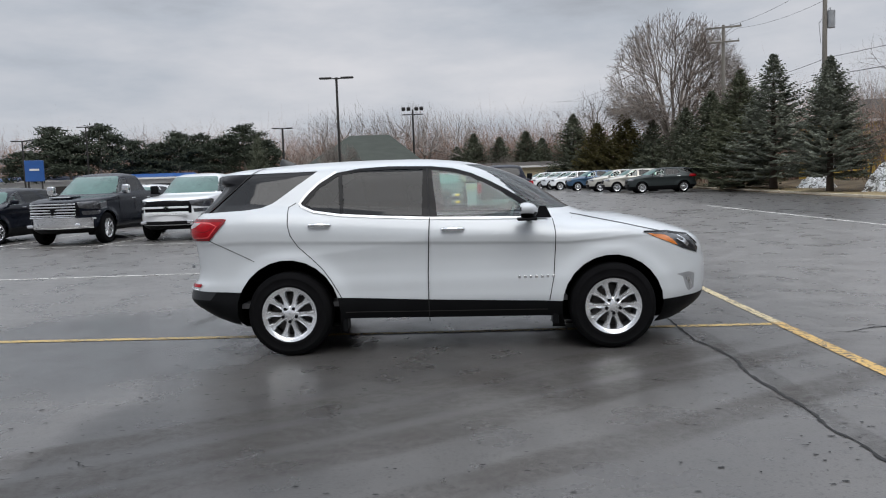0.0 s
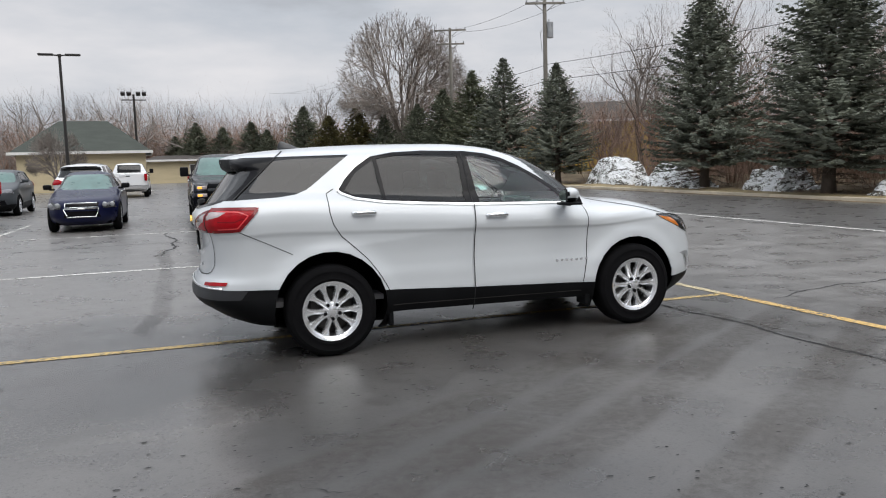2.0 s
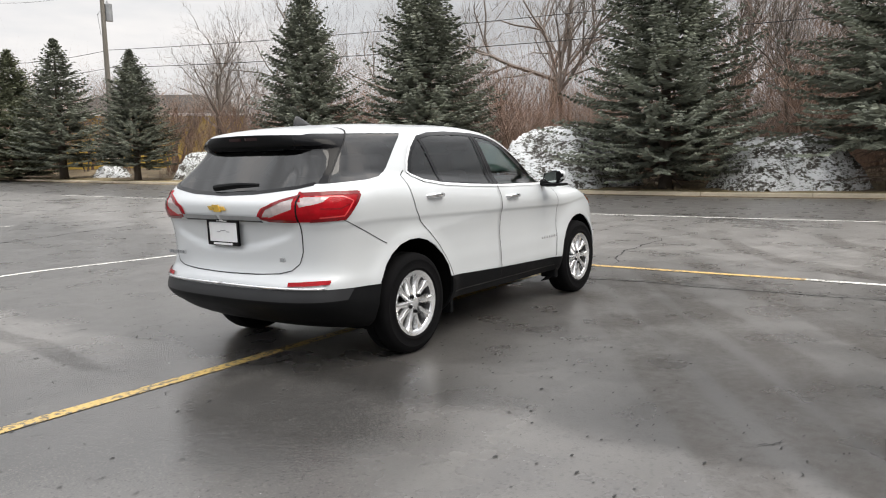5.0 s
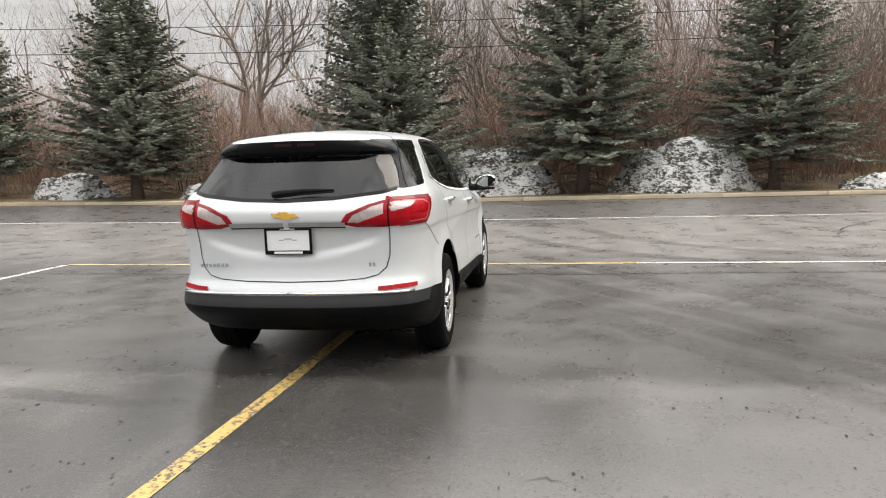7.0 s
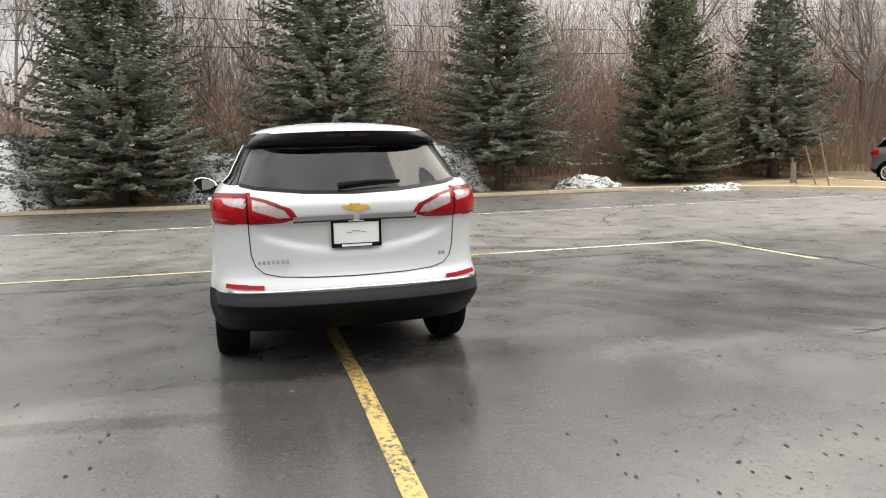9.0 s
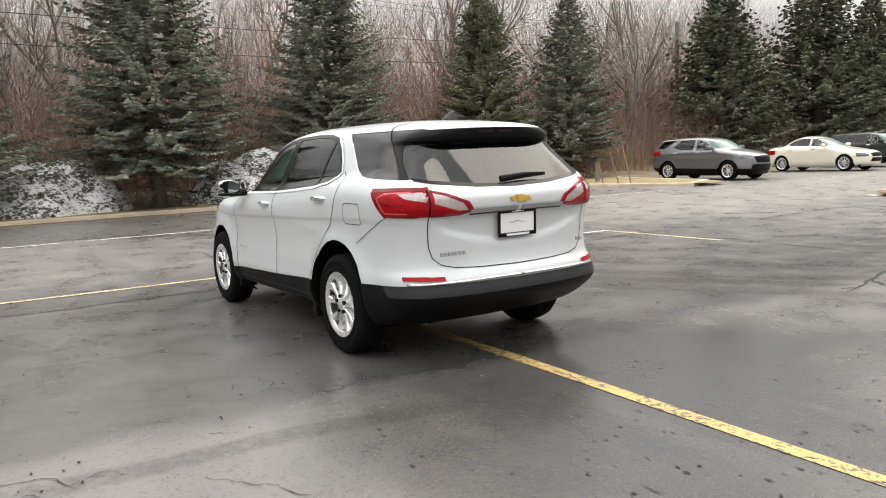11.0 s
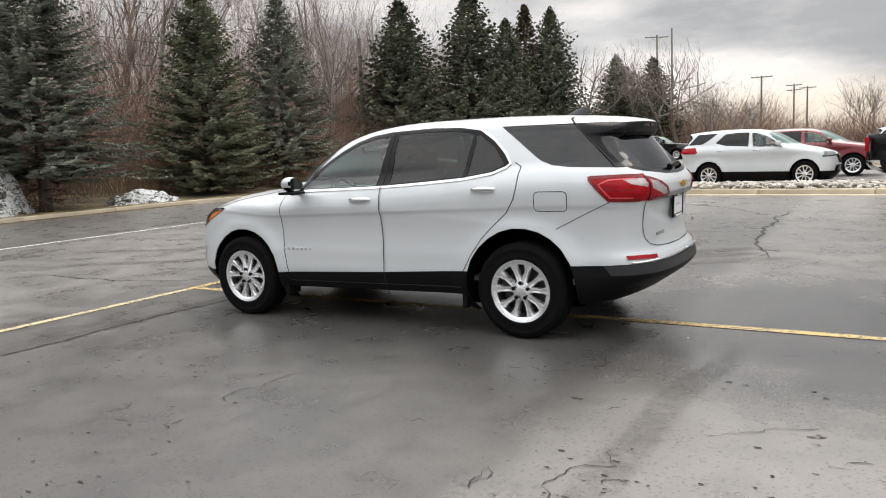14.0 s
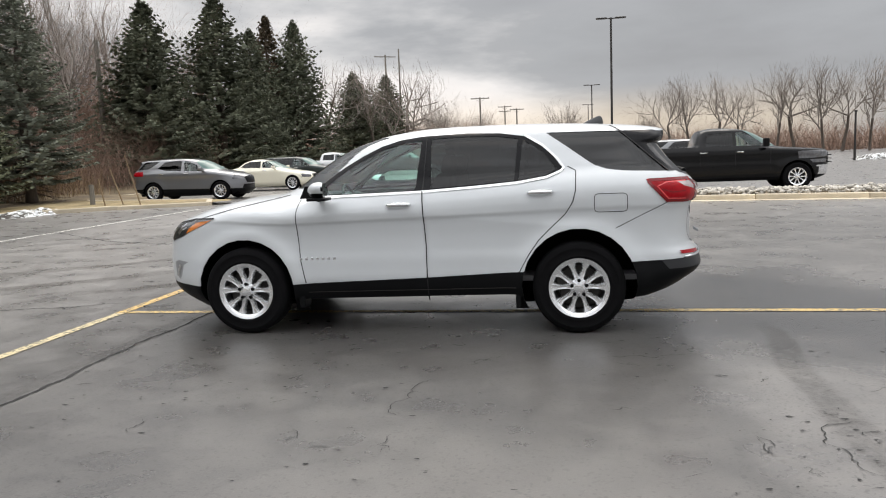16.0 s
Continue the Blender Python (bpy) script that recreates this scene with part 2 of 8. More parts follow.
def film_material(name, color, most, rough, scale=14.0, across=0.0):
    """A thin uneven film on the asphalt (dust of a tyre track, sealing tar): patchy, see-through at its thin spots."""
    m, nt, b = nodes_of(name)
    N, L = nt.nodes.new, nt.links.new
    tc, n, w = N("ShaderNodeTexCoord"), N("ShaderNodeTexNoise"), N("ShaderNodeTexNoise")
    n.inputs["Scale"].default_value, n.inputs["Detail"].default_value, n.inputs["Roughness"].default_value = scale, 6, 0.7
    w.inputs["Scale"].default_value, w.inputs["Detail"].default_value = 1.1, 3
    L(tc.outputs["Object"], n.inputs["Vector"]); L(tc.outputs["Object"], w.inputs["Vector"])
    s = N("ShaderNodeMath"); s.operation = "MULTIPLY_ADD"; s.inputs[1].default_value = 0.9
    L(w.outputs["Fac"], s.inputs[0]); L(n.outputs["Fac"], s.inputs[2])
    r = N("ShaderNodeMapRange"); r.inputs["From Min"].default_value, r.inputs["From Max"].default_value, r.inputs["To Max"].default_value = 0.72, 1.12, most
    L(s.outputs[0], r.inputs["Value"])
    uv, sep = N("ShaderNodeUVMap"), N("ShaderNodeSeparateXYZ")
    uv.uv_map = "across"
    L(uv.outputs[0], sep.inputs[0])
    # fades to both sides of the band
    f = N("ShaderNodeMapRange"); f.interpolation_type = "SMOOTHSTEP"; f.inputs["From Min"].default_value, f.inputs["From Max"].default_value = 0.0, 0.5
    L(sep.outputs["X"], f.inputs["Value"])
    k = N("ShaderNodeMath"); k.operation = "MULTIPLY"
    L(r.outputs[0], k.inputs[0]); L(f.outputs[0], k.inputs[1]); L(k.outputs[0], b.inputs["Alpha"])
    b.inputs["Base Color"].default_value = (*color, 1)
    b.inputs["Roughness"].default_value = rough
    b.inputs["Specular IOR Level"].default_value = 0.25
    return m


def line_paint(name, color):
    """Road paint, worn through to the asphalt in flakes."""
    m, nt, b = nodes_of(name)
    N, L = nt.nodes.new, nt.links.new
    tc, n, w = N("ShaderNodeTexCoord"), N("ShaderNodeTexNoise"), N("ShaderNodeTexNoise")
    n.inputs["Scale"].default_value, n.inputs["Detail"].default_value, n.inputs["Roughness"].default_value = 25, 8, 0.75
    w.inputs["Scale"].default_value, w.inputs["Detail"].default_value = 1.3, 3
    L(tc.outputs["Object"], n.inputs["Vector"]); L(tc.outputs["Object"], w.inputs["Vector"])
    s = N("ShaderNodeMath"); s.operation = "MULTIPLY_ADD"; s.inputs[1].default_value = 0.2
    L(w.outputs["Fac"], s.inputs[0]); L(n.outputs["Fac"], s.inputs[2])
    r = N("ShaderNodeMapRange")
    r.inputs["From Min"].default_value, r.inputs["From Max"].default_value = 0.61, 0.66
    L(s.outputs[0], r.inputs["Value"])
    mix = N("ShaderNodeMix"); mix.data_type = "RGBA"
    mix.inputs["A"].default_value, mix.inputs["B"].default_value = (*color, 1), (0.075, 0.07, 0.06, 1)
    L(r.outputs[0], mix.inputs["Factor"]); L(mix.outputs["Result"], b.inputs["Base Color"])
    b.inputs["Roughness"].default_value = 0.55
    return m


def snow_material():
    """Old ploughed snow, dirty, with earth showing through on the steep bits."""
    m, nt, b = nodes_of("dirty_snow")
    N, L = nt.nodes.new, nt.links.new
    tc, n, f = N("ShaderNodeTexCoord"), N("ShaderNodeTexNoise"), N("ShaderNodeTexNoise")
    n.inputs["Scale"].default_value, n.inputs["Detail"].default_value, n.inputs["Roughness"].default_value = 1.25, 11, 0.74
    n.inputs["Distortion"].default_value = 1.1
    f.inputs["Scale"].default_value, f.inputs["Detail"].default_value, f.inputs["Distortion"].default_value = 9, 6, 0.7
    mp = N("ShaderNodeMapping"); mp.inputs["Scale"].default_value = (1, 1, 2.1)
    mp.inputs["Rotation"].default_value = (0.25, 0.0, 0)
    L(tc.outputs["Object"], mp.inputs["Vector"]); L(mp.outputs[0], n.inputs["Vector"]); L(mp.outputs[0], f.inputs["Vector"])
    s = N("ShaderNodeMath"); s.operation = "MULTIPLY_ADD"; s.inputs[1].default_value = 0.6
    L(f.outputs["Fac"], s.inputs[0]); L(n.outputs["Fac"], s.inputs[2])
    r = N("ShaderNodeValToRGB")
    e = r.color_ramp.elements
    e[0].position, e[0].color = 0.735, (0.80, 0.81, 0.82, 1)
    e[1].position, e[1].color = 0.915, (0.045, 0.036, 0.030, 1)
    k = e.new(0.805); k.color = (0.55, 0.57, 0.56, 1)
    k = e.new(0.835); k.color = (0.14, 0.135, 0.115, 1)
    L(s.outputs[0], r.inputs[0]); L(r.outputs[0], b.inputs["Base Color"])
    b.inputs["Roughness"].default_value = 0.7
    bp = N("ShaderNodeBump"); bp.inputs["Strength"].default_value, bp.inputs["Distance"].default_value = 0.7, 0.06
    L(s.outputs[0], bp.inputs["Height"]); L(bp.outputs[0], b.inputs["Normal"])
    return m


ASPHALT = asphalt_material()
PALE_YELLOW = line_paint("faded_yellow_line_paint", (0.52, 0.43, 0.25))
YELLOW = line_paint("yellow_line_paint", (0.50, 0.345, 0.115))
ORANGE = line_paint("orange_line_paint", (0.56, 0.36, 0.11))
WHITE_LINE = line_paint("white_line_paint", (0.66, 0.65, 0.61))
TRACK = film_material("track_dust", (0.072, 0.062, 0.052), 0.30, 0.7)
SEAL = film_material("seam_tar", (0.050, 0.048, 0.045), 0.26, 0.6)
CRACK = M("open_crack", (0.012, 0.012, 0.012), 0.8)
TAR = M("crack_tar", (0.018, 0.018, 0.019), 0.35, var=0.3)
CONCRETE = M("kerb_concrete", (0.52, 0.45, 0.34), 0.85, var=0.28, scale=1.2, fine=30, bump=0.25, per_object=0.1)
SNOW = snow_material()
EARTH = M("earth_and_litter", (0.105, 0.077, 0.0504), 0.95, var=0.45, scale=0.6, fine=14, bump=0.6, color2=(0.266, 0.203, 0.119))
DRY_GRASS = M("dry_grass", (0.26, 0.20, 0.10), 0.95, var=0.4, scale=1.5, fine=60, bump=0.5, color2=(0.37, 0.29, 0.155))
NEEDLE_BLUE = M("spruce_needles", (0.162, 0.178, 0.140), 0.8, var=0.3, scale=0.8, fine=9, color2=(0.295, 0.315, 0.25), per_island=0.3, spec=0.3)
NEEDLE_GREEN = M("spruce_needles_green", (0.125, 0.138, 0.090), 0.8, var=0.3, scale=0.8, fine=9, color2=(0.24, 0.255, 0.165), per_island=0.3, spec=0.3)
NEEDLE_DARK = M("far_spruce_needles", (0.112, 0.124, 0.090), 0.85, var=0.3, scale=0.8, fine=9, color2=(0.21, 0.226, 0.16), per_island=0.3, spec=0.2)
NEEDLE_GOLD = M("arborvitae_leaves", (0.07, 0.0644, 0.0224), 0.7, var=0.35, scale=0.8, fine=9, color2=(0.161, 0.1372, 0.049), per_island=0.3, spec=0.3)
NEEDLE_RUST = M("dying_spruce_needles", (0.085, 0.068, 0.046), 0.8, var=0.35, scale=0.8, fine=9, color2=(0.18, 0.14, 0.095), per_island=0.3, spec=0.3)
BARK = M("bark", (0.1105, 0.0884, 0.0715), 0.9, var=0.35, scale=2, fine=25, bump=0.6, stretch=(1, 1, 0.25))
GREY_BARK = M("grey_bark", (0.235, 0.203, 0.178), 0.9, var=0.3, scale=2, fine=25, bump=0.5, stretch=(1, 1, 0.25), per_object=0.2)
TWIG = M("brown_twigs", (0.225, 0.148, 0.110), 0.9, var=0.3, scale=0.7, fine=6, color2=(0.39, 0.268, 0.208), per_island=0.25)
STEM_TAN = M("dry_reed", (0.30, 0.215, 0.13), 0.9, var=0.3, scale=1, fine=9, per_island=0.25)
POLE_WOOD = M("weathered_pole", (0.20, 0.185, 0.16), 0.9, var=0.25, scale=1, fine=20, bump=0.3, stretch=(1, 1, 0.2))
DARK_METAL = M("bronze_metal", (0.035, 0.032, 0.03), 0.45, 0.3, var=0.2)
GREY_METAL = M("galvanised_metal", (0.34, 0.35, 0.36), 0.5, 0.5, var=0.15)
STONE = M("river_stone", (0.46, 0.43, 0.38), 0.85, var=0.25, scale=3, fine=30, bump=0.3, per_object=0.35, per_island=0.0)
STONES = M("river_stones", (0.46, 0.43, 0.38), 0.85, var=0.25, scale=3, fine=30, bump=0.3, per_island=0.4)

RUBBER = M("tyre_rubber", (0.006, 0.006, 0.0065), 0.8, var=0.25, scale=8, fine=90, bump=0.15, spec=0.06)
TRIM = M("black_plastic_trim", (0.0055, 0.0058, 0.0064), 0.5, var=0.15, scale=6, fine=180, bump=0.06, spec=0.10)
GLOSS_BLACK = M("gloss_black_trim", (0.004, 0.004, 0.005), 0.2, var=0.1, rvar=0.03, spec=0.15)
UNDER = M("underbody", (0.006, 0.006, 0.006), 0.9, spec=0.0)
CHROME = M("chrome", (0.78, 0.79, 0.80), 0.12, 1.0, var=0.03, rvar=0.04)
ALLOY = M("alloy_wheel", (0.80, 0.81, 0.82), 0.22, 0.75, var=0.05, rvar=0.06, coat=0.5)
ALLOY_DARK = M("dark_alloy_pocket", (0.035, 0.035, 0.037), 0.5, 0.3, var=0.15)
BRAKE = M("brake_disc", (0.035, 0.033, 0.031), 0.5, 0.5, var=0.25)
CLOTH = M("seat_cloth", (0.14, 0.14, 0.145), 0.9, var=0.2, fine=120, bump=0.2)
CLOTH_GREY = M("grey_seat_cloth", (0.38, 0.38, 0.385), 0.9, var=0.2, fine=120, bump=0.2)
LENS_RED = M("red_lamp_lens", (0.31, 0.003, 0.008), 0.22, var=0.25, scale=14, rvar=0.04, coat=0.08, spec=0.15)
LENS_DARKRED = M("deep_red_lamp_lens", (0.17, 0.003, 0.006), 0.2, var=0.15, scale=14, rvar=0.04, coat=0.3, spec=0.3)
LENS_CLEAR = M("clear_lamp_lens", (0.37, 0.31, 0.305), 0.18, 0.15, var=0.2, scale=30, rvar=0.06, coat=1.0)
LENS_AMBER = M("amber_lamp_lens", (0.55, 0.17, 0.03), 0.15, var=0.15, scale=25, rvar=0.05, coat=1.0)
LENS_HEAD = M("headlamp_lens", (0.10, 0.10, 0.105), 0.12, 0.5, var=0.4, scale=16, rvar=0.06, coat=1.0)
GOLD = M("gold_badge", (0.72, 0.47, 0.10), 0.28, 0.7, var=0.1)
PLATE = M("dealer_plate", (0.74, 0.75, 0.76), 0.4, var=0.05)
SEAM = M("panel_gap", (0.012, 0.012, 0.013), 0.8)
GLASS_TINT = glass("green_tinted_glass", (0.68, 0.93, 0.86), 0.03, 1.70)
GLASS_DARK = glass("privacy_glass", (0.085, 0.09, 0.095), 0.03, 1.47)
GLASS_REAR = glass("rear_privacy_glass", (0.03, 0.033, 0.036), 0.03, 1.58)
def car_paint(name, color, metal=0.35, rough=0.3):
    dark = max(color) < 0.1
    return M(name, color, rough, metal, var=0.025, scale=1.5, fine=400, rvar=0.03, coat=0.15 if dark else 1.0, spec=0.18 if dark else 0.5)
SILVER = M("silver_paint", (0.562, 0.585, 0.600), 0.46, 0.14, var=0.03, scale=1.5, fine=500, rvar=0.03, coat=0.65)


# ---- tools for building ----
def mesh_of(name, bm, material, smooth=False, angle=None):
    me = bpy.data.meshes.new(name)
    bm.to_mesh(me)
    bm.free()
    for m in (material if isinstance(material, (list, tuple)) else [material]):
        me.materials.append(m)
    if smooth:
        me.polygons.foreach_set("use_smooth", [True] * len(me.polygons))
        if angle:
            me.set_sharp_from_angle(angle=radians(angle))
    return me


def part(name, bm, material, parent=None, label="", smooth=False, at=None, angle=None):
    """Links a bmesh as one mesh object, as a part of a thing where a parent is given."""
    ob = new(name, mesh_of(name, bm, material, smooth, angle))
    if parent is not None:
        ob.parent = parent
    if at is not None:
        ob.matrix_basis = at
    return tagged(ob, label)


def raw(name, verts, faces, material, parent=None, label="", smooth=False, at=None):
    me = bpy.data.meshes.new(name)
    me.from_pydata(verts, [], faces)
    me.materials.append(material)
    if smooth:
        me.polygons.foreach_set("use_smooth", [True] * len(me.polygons))
    ob = new(name, me)
    if parent is not None:
        ob.parent = parent
    if at is not None:
        ob.matrix_basis = at
    return tagged(ob, label)


def share(name, me, parent=None, at=None, label=""):
    ob = new(name, me)
    if parent is not None:
        ob.parent = parent
    if at is not None:
        ob.matrix_basis = at
    return tagged(ob, label)


def thing(name, label, category, group="", kind="", at=None):
    ob = new(name)
    ob.empty_display_size = 0.2
    if at is not None:
        ob.matrix_basis = at
    return tagged(ob, label, category, group, kind)


def add_box(bm, c, s, bevel=0.0, rot=None, seg=2, taper=None):
    """A box with rounded edges; taper shrinks the top in x and y."""
    r = bmesh.ops.create_cube(bm, size=1)
    vs = r["verts"]
    for v in vs:
        k = (taper if taper and v.co.z > 0 else (1, 1))
        v.co = Vector((v.co.x * s[0] * k[0], v.co.y * s[1] * k[1], v.co.z * s[2]))
    if bevel:
        es = list({e for v in vs for e in v.link_edges})
        g = bmesh.ops.bevel(bm, geom=es, offset=bevel, segments=seg, profile=0.5, affect="EDGES")
        vs = list({v for f in g["faces"] for v in f.verts} | {v for v in vs if v.is_valid})
    m = Matrix.Translation(c) @ (rot.to_4x4() if rot else Matrix())
    bmesh.ops.transform(bm, matrix=m, verts=vs)
    return vs


def add_tube(bm, pts, radii, sides=6, cap=True):
    """A tapered tube along points."""
    rings = []
    for i, p in enumerate(pts):
        p = Vector(p)
        d = (Vector(pts[min(i + 1, len(pts) - 1)]) - Vector(pts[max(i - 1, 0)])).normalized()
        u = d.cross(Vector((0, 0, 1)) if abs(d.z) < 0.9 else Vector((1, 0, 0))).normalized()
        w = d.cross(u)
        r = radii[i]
        rings.append([bm.verts.new(p + u * (r * math.cos(2 * math.pi * k / sides)) + w * (r * math.sin(2 * math.pi * k / sides))) for k in range(sides)])
    for a, b in zip(rings, rings[1:]):
        for k in range(sides):
            bm.faces.new((a[k], a[(k + 1) % sides], b[(k + 1) % sides], b[k]))
    if cap and sides > 2:
        bm.faces.new(rings[0][::-1]); bm.faces.new(rings[-1])


def add_lathe(bm, profile, axis="y", seg=32, close=False):
    """Turns (radius, offset) points round an axis through the origin."""
    rings = []
    for r, h in profile:
        ring = []
        for k in range(seg):
            a = 2 * math.pi * k / seg
            c, s = r * math.cos(a), r * math.sin(a)
            ring.append(bm.verts.new((c, h, s) if axis == "y" else (c, s, h)))
        rings.append(ring)
    pairs = list(zip(rings, rings[1:])) + ([(rings[-1], rings[0])] if close else [])
    for a, b in pairs:
        for k in range(seg):
            bm.faces.new((a[k], b[k], b[(k + 1) % seg], a[(k + 1) % seg]))
    return rings


def ground_z(x, y):
    """The lot is level round the parked car and climbs gently to the north (+y)."""
    if y <= 0:
        return 0.0
    y = min(y, 90.0)
    return 0.011 * (y * y / 12 if y < 6 else y - 3)


# ---- ground, lot, lines, kerb ----
def sheet(name, xs, ys, zf, material, label="", kind="structure"):
    verts = [(x, y, zf(x, y)) for y in ys for x in xs]
    n = len(xs)
    faces = [(j * n + i, j * n + i + 1, (j + 1) * n + i + 1, (j + 1) * n + i) for j in range(len(ys) - 1) for i in range(n - 1)]
    return tagged(raw(name, verts, faces, material, smooth=True), label, name, kind=kind)


def spread(*stops):
    out = []
    for (a, b, step) in stops:
        out += list(np.arange(a, b, step))
    return out + [stops[-1][1]]


def verge_z(x, y):
    base = ground_z(x, y)
    if x < 16.9:
        return base - 0.06
    k = min(1.0, (x - 17.0) / 6.0) if x > 17.0 else 0.0
    return base + (0.11 if x > 17.1 else -0.06) + 0.35 * k * k + 0.12 * (noise.noise(Vector((x * 0.35, y * 0.35, 0))) if x > 18 else 0)


sheet("ground", spread((-1500, -100, 200), (-100, 16, 14.5), (16, 31, 0.6), (31, 121, 10), (120, 1500, 230)),
      spread((-1500, -120, 230), (-120, -40, 10), (-40, 50, 1.5), (50, 130, 10), (130, 1500, 230)), verge_z, EARTH, "brown earth and leaf litter under the trees")
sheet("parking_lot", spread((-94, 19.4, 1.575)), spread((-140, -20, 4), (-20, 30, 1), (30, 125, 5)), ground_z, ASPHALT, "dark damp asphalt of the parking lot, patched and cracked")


def lay_band(name, pts, width, material, lift, label, jitter=0.0, uneven=0.0, category="road marking"):
    """A flat band that follows the ground along points."""
    fine = []
    for (a, b), (c, d) in zip(pts, pts[1:]):
        n = max(1, int(math.hypot(c - a, d - b) / (0.05 if jitter else 0.5)))
        fine += [(a + (c - a) * k / n, b + (d - b) * k / n) for k in range(n)]
    fine.append(pts[-1])
    verts = []
    off = 0.0
    for k, (x, y) in enumerate(fine):
        p, q = fine[max(k - 1, 0)], fine[min(k + 1, len(fine) - 1)]
        t = Vector((q[0] - p[0], q[1] - p[1])).normalized()
        if jitter:
            off = jitter * (5 * noise.noise(Vector((x * 1.7, y * 1.7, 3))) + 2.6 * noise.noise(Vector((x * 7, y * 7, 9))) + 1.2 * noise.noise(Vector((x * 25, y * 25, 5))))
        w = width * (1 + uneven * random.uniform(-1, 1))
        if jitter and (k == 0 or k == len(fine) - 1):
            w *= 0.2
        for s in (1, -1):
            vx, vy = x - t.y * (s * w / 2 + off), y + t.x * (s * w / 2 + off)
            verts.append((vx, vy, ground_z(vx, vy) + lift))
    faces = [(2 * k, 2 * k + 1, 2 * k + 3, 2 * k + 2) for k in range(len(fine) - 1)]
    return tagged(raw(name, verts, faces, material), label, category, kind="structure")


lay_band("line_marking", [(-6.2, 0.14), (-2.4, 0.035), (2.99, -0.01)], 0.10, YELLOW, 0.004, "worn yellow parking line")
lay_band("line_marking", [(3.06, 5.36), (3.06, 0.05)], 0.10, PALE_YELLOW, 0.0055, "worn faded parking line")
lay_band("line_marking", [(3.06, 0.05), (3.06, -2.7)], 0.11, ORANGE, 0.0055, "worn orange-yellow parking line")
lay_band("line_marking", [(3.06, -2.7), (3.06, -6.2)], 0.105, WHITE_LINE, 0.0055, "worn faded parking line")
lay_band("line_marking", [(3.0, -6.17), (0.7, -6.15)], 0.10, PALE_YELLOW, 0.004, "worn yellow parking line")
lay_band("line_marking", [(3.0, 5.38), (1.2, 5.45), (-0.6, 5.75), (-3.0, 5.75), (-9.5, 5.6)], 0.10, WHITE_LINE, 0.004, "worn white parking line")
lay_band("line_marking", [(9.6, 24), (10.05, 12), (10.2, 3), (10.22, -16.0)], 0.13, WHITE_LINE, 0.004, "white line along the drive aisle")
for x in (-13.3, -9.95, -6.6):
    lay_band("line_marking", [(x, 12.7), (x + 0.15, 18.0)], 0.10, WHITE_LINE, 0.004, "worn white parking line")
lay_band("line_marking", [(-18, 12.7), (2.4, 12.7)], 0.10, WHITE_LINE, 0.0052, "worn white line before the parked row")

def smooth_path(pts, step):
    """Points along a rounded path, at even steps."""
    out = []
    P = [Vector(p) for p in pts]
    for i in range(len(P) - 1):
        p0, p1, p2, p3 = P[max(i - 1, 0)], P[i], P[i + 1], P[min(i + 2, len(P) - 1)]
        n = max(2, int((p2 - p1).length / 0.25))
        for k in range(n):
            t = k / n
            out.append(0.5 * ((2 * p1) + (-p0 + p2) * t + (2 * p0 - 5 * p1 + 4 * p2 - p3) * t * t + (-p0 + 3 * p1 - 3 * p2 + p3) * t ** 3))
    out.append(P[-1])
    d = [0.0]
    for a, b in zip(out, out[1:]):
        d.append(d[-1] + (b - a).length)
    n = max(1, round(d[-1] / step))
    res = []
    for k in range(n + 1):
        s = d[-1] * k / n
        i = min(max(0, int(np.searchsorted(d, s)) - 1), len(out) - 2)
        f = (s - d[i]) / max(1e-9, d[i + 1] - d[i])
        res.append(out[i].lerp(out[i + 1], f))
    return res


def film_band(name, pts, width, material, label, wander=0.0, category="stain", lift=0.003):
    """A soft-edged film along points; the map 'across' runs 0 to 1 to 0 over its width."""
    path = smooth_path(pts, 0.25)
    V, F, U = [], [], []
    for k, p in enumerate(path):
        q, o = path[min(k + 1, len(path) - 1)], path[max(k - 1, 0)]
        t = (q - o).normalized()
        off = wander * noise.noise(Vector((p.x * 1.3, p.y * 1.3, 2)))
        w = width * (1 + 0.25 * noise.noise(Vector((p.x * 0.9, p.y * 0.9, 7))))
        end = min(1.0, k / 3, (len(path) - 1 - k) / 3)
        for s, u in ((-0.5, 0.0), (-0.25, 0.5), (0.0, 1.0), (0.25, 0.5), (0.5, 0.0)):
            x, y = p.x - t.y * (off + s * w), p.y + t.x * (off + s * w)
            V.append((x, y, ground_z(x, y) + lift))
            U.append(u * end)
        if k:
            n = 5 * k
            F.extend([(n + i - 5, n + i - 4, n + i + 1, n + i) for i in range(4)])
    o = raw(name, V, F, material)
    uv = o.data.uv_layers.new(name="across")
    for lp in o.data.loops:
        uv.data[lp.index].uv = (U[lp.vertex_index], 0.0)
    return tagged(o, label, category, kind="structure")


def jagged(pts, rough, rng):
    """Breaks a line again and again at its middle, so that it runs like a crack."""
    line = [np.array(p, float) for p in pts]
    for _ in range(5):
        out = [line[0]]
        for a, b in zip(line, line[1:]):
            d = b - a
            ln = float(np.hypot(*d))
            if ln > 0.05:
                out.append((a + b) / 2 + np.array([-d[1], d[0]]) * rng.normal(0, rough))
            out.append(b)
        line = out
    return line


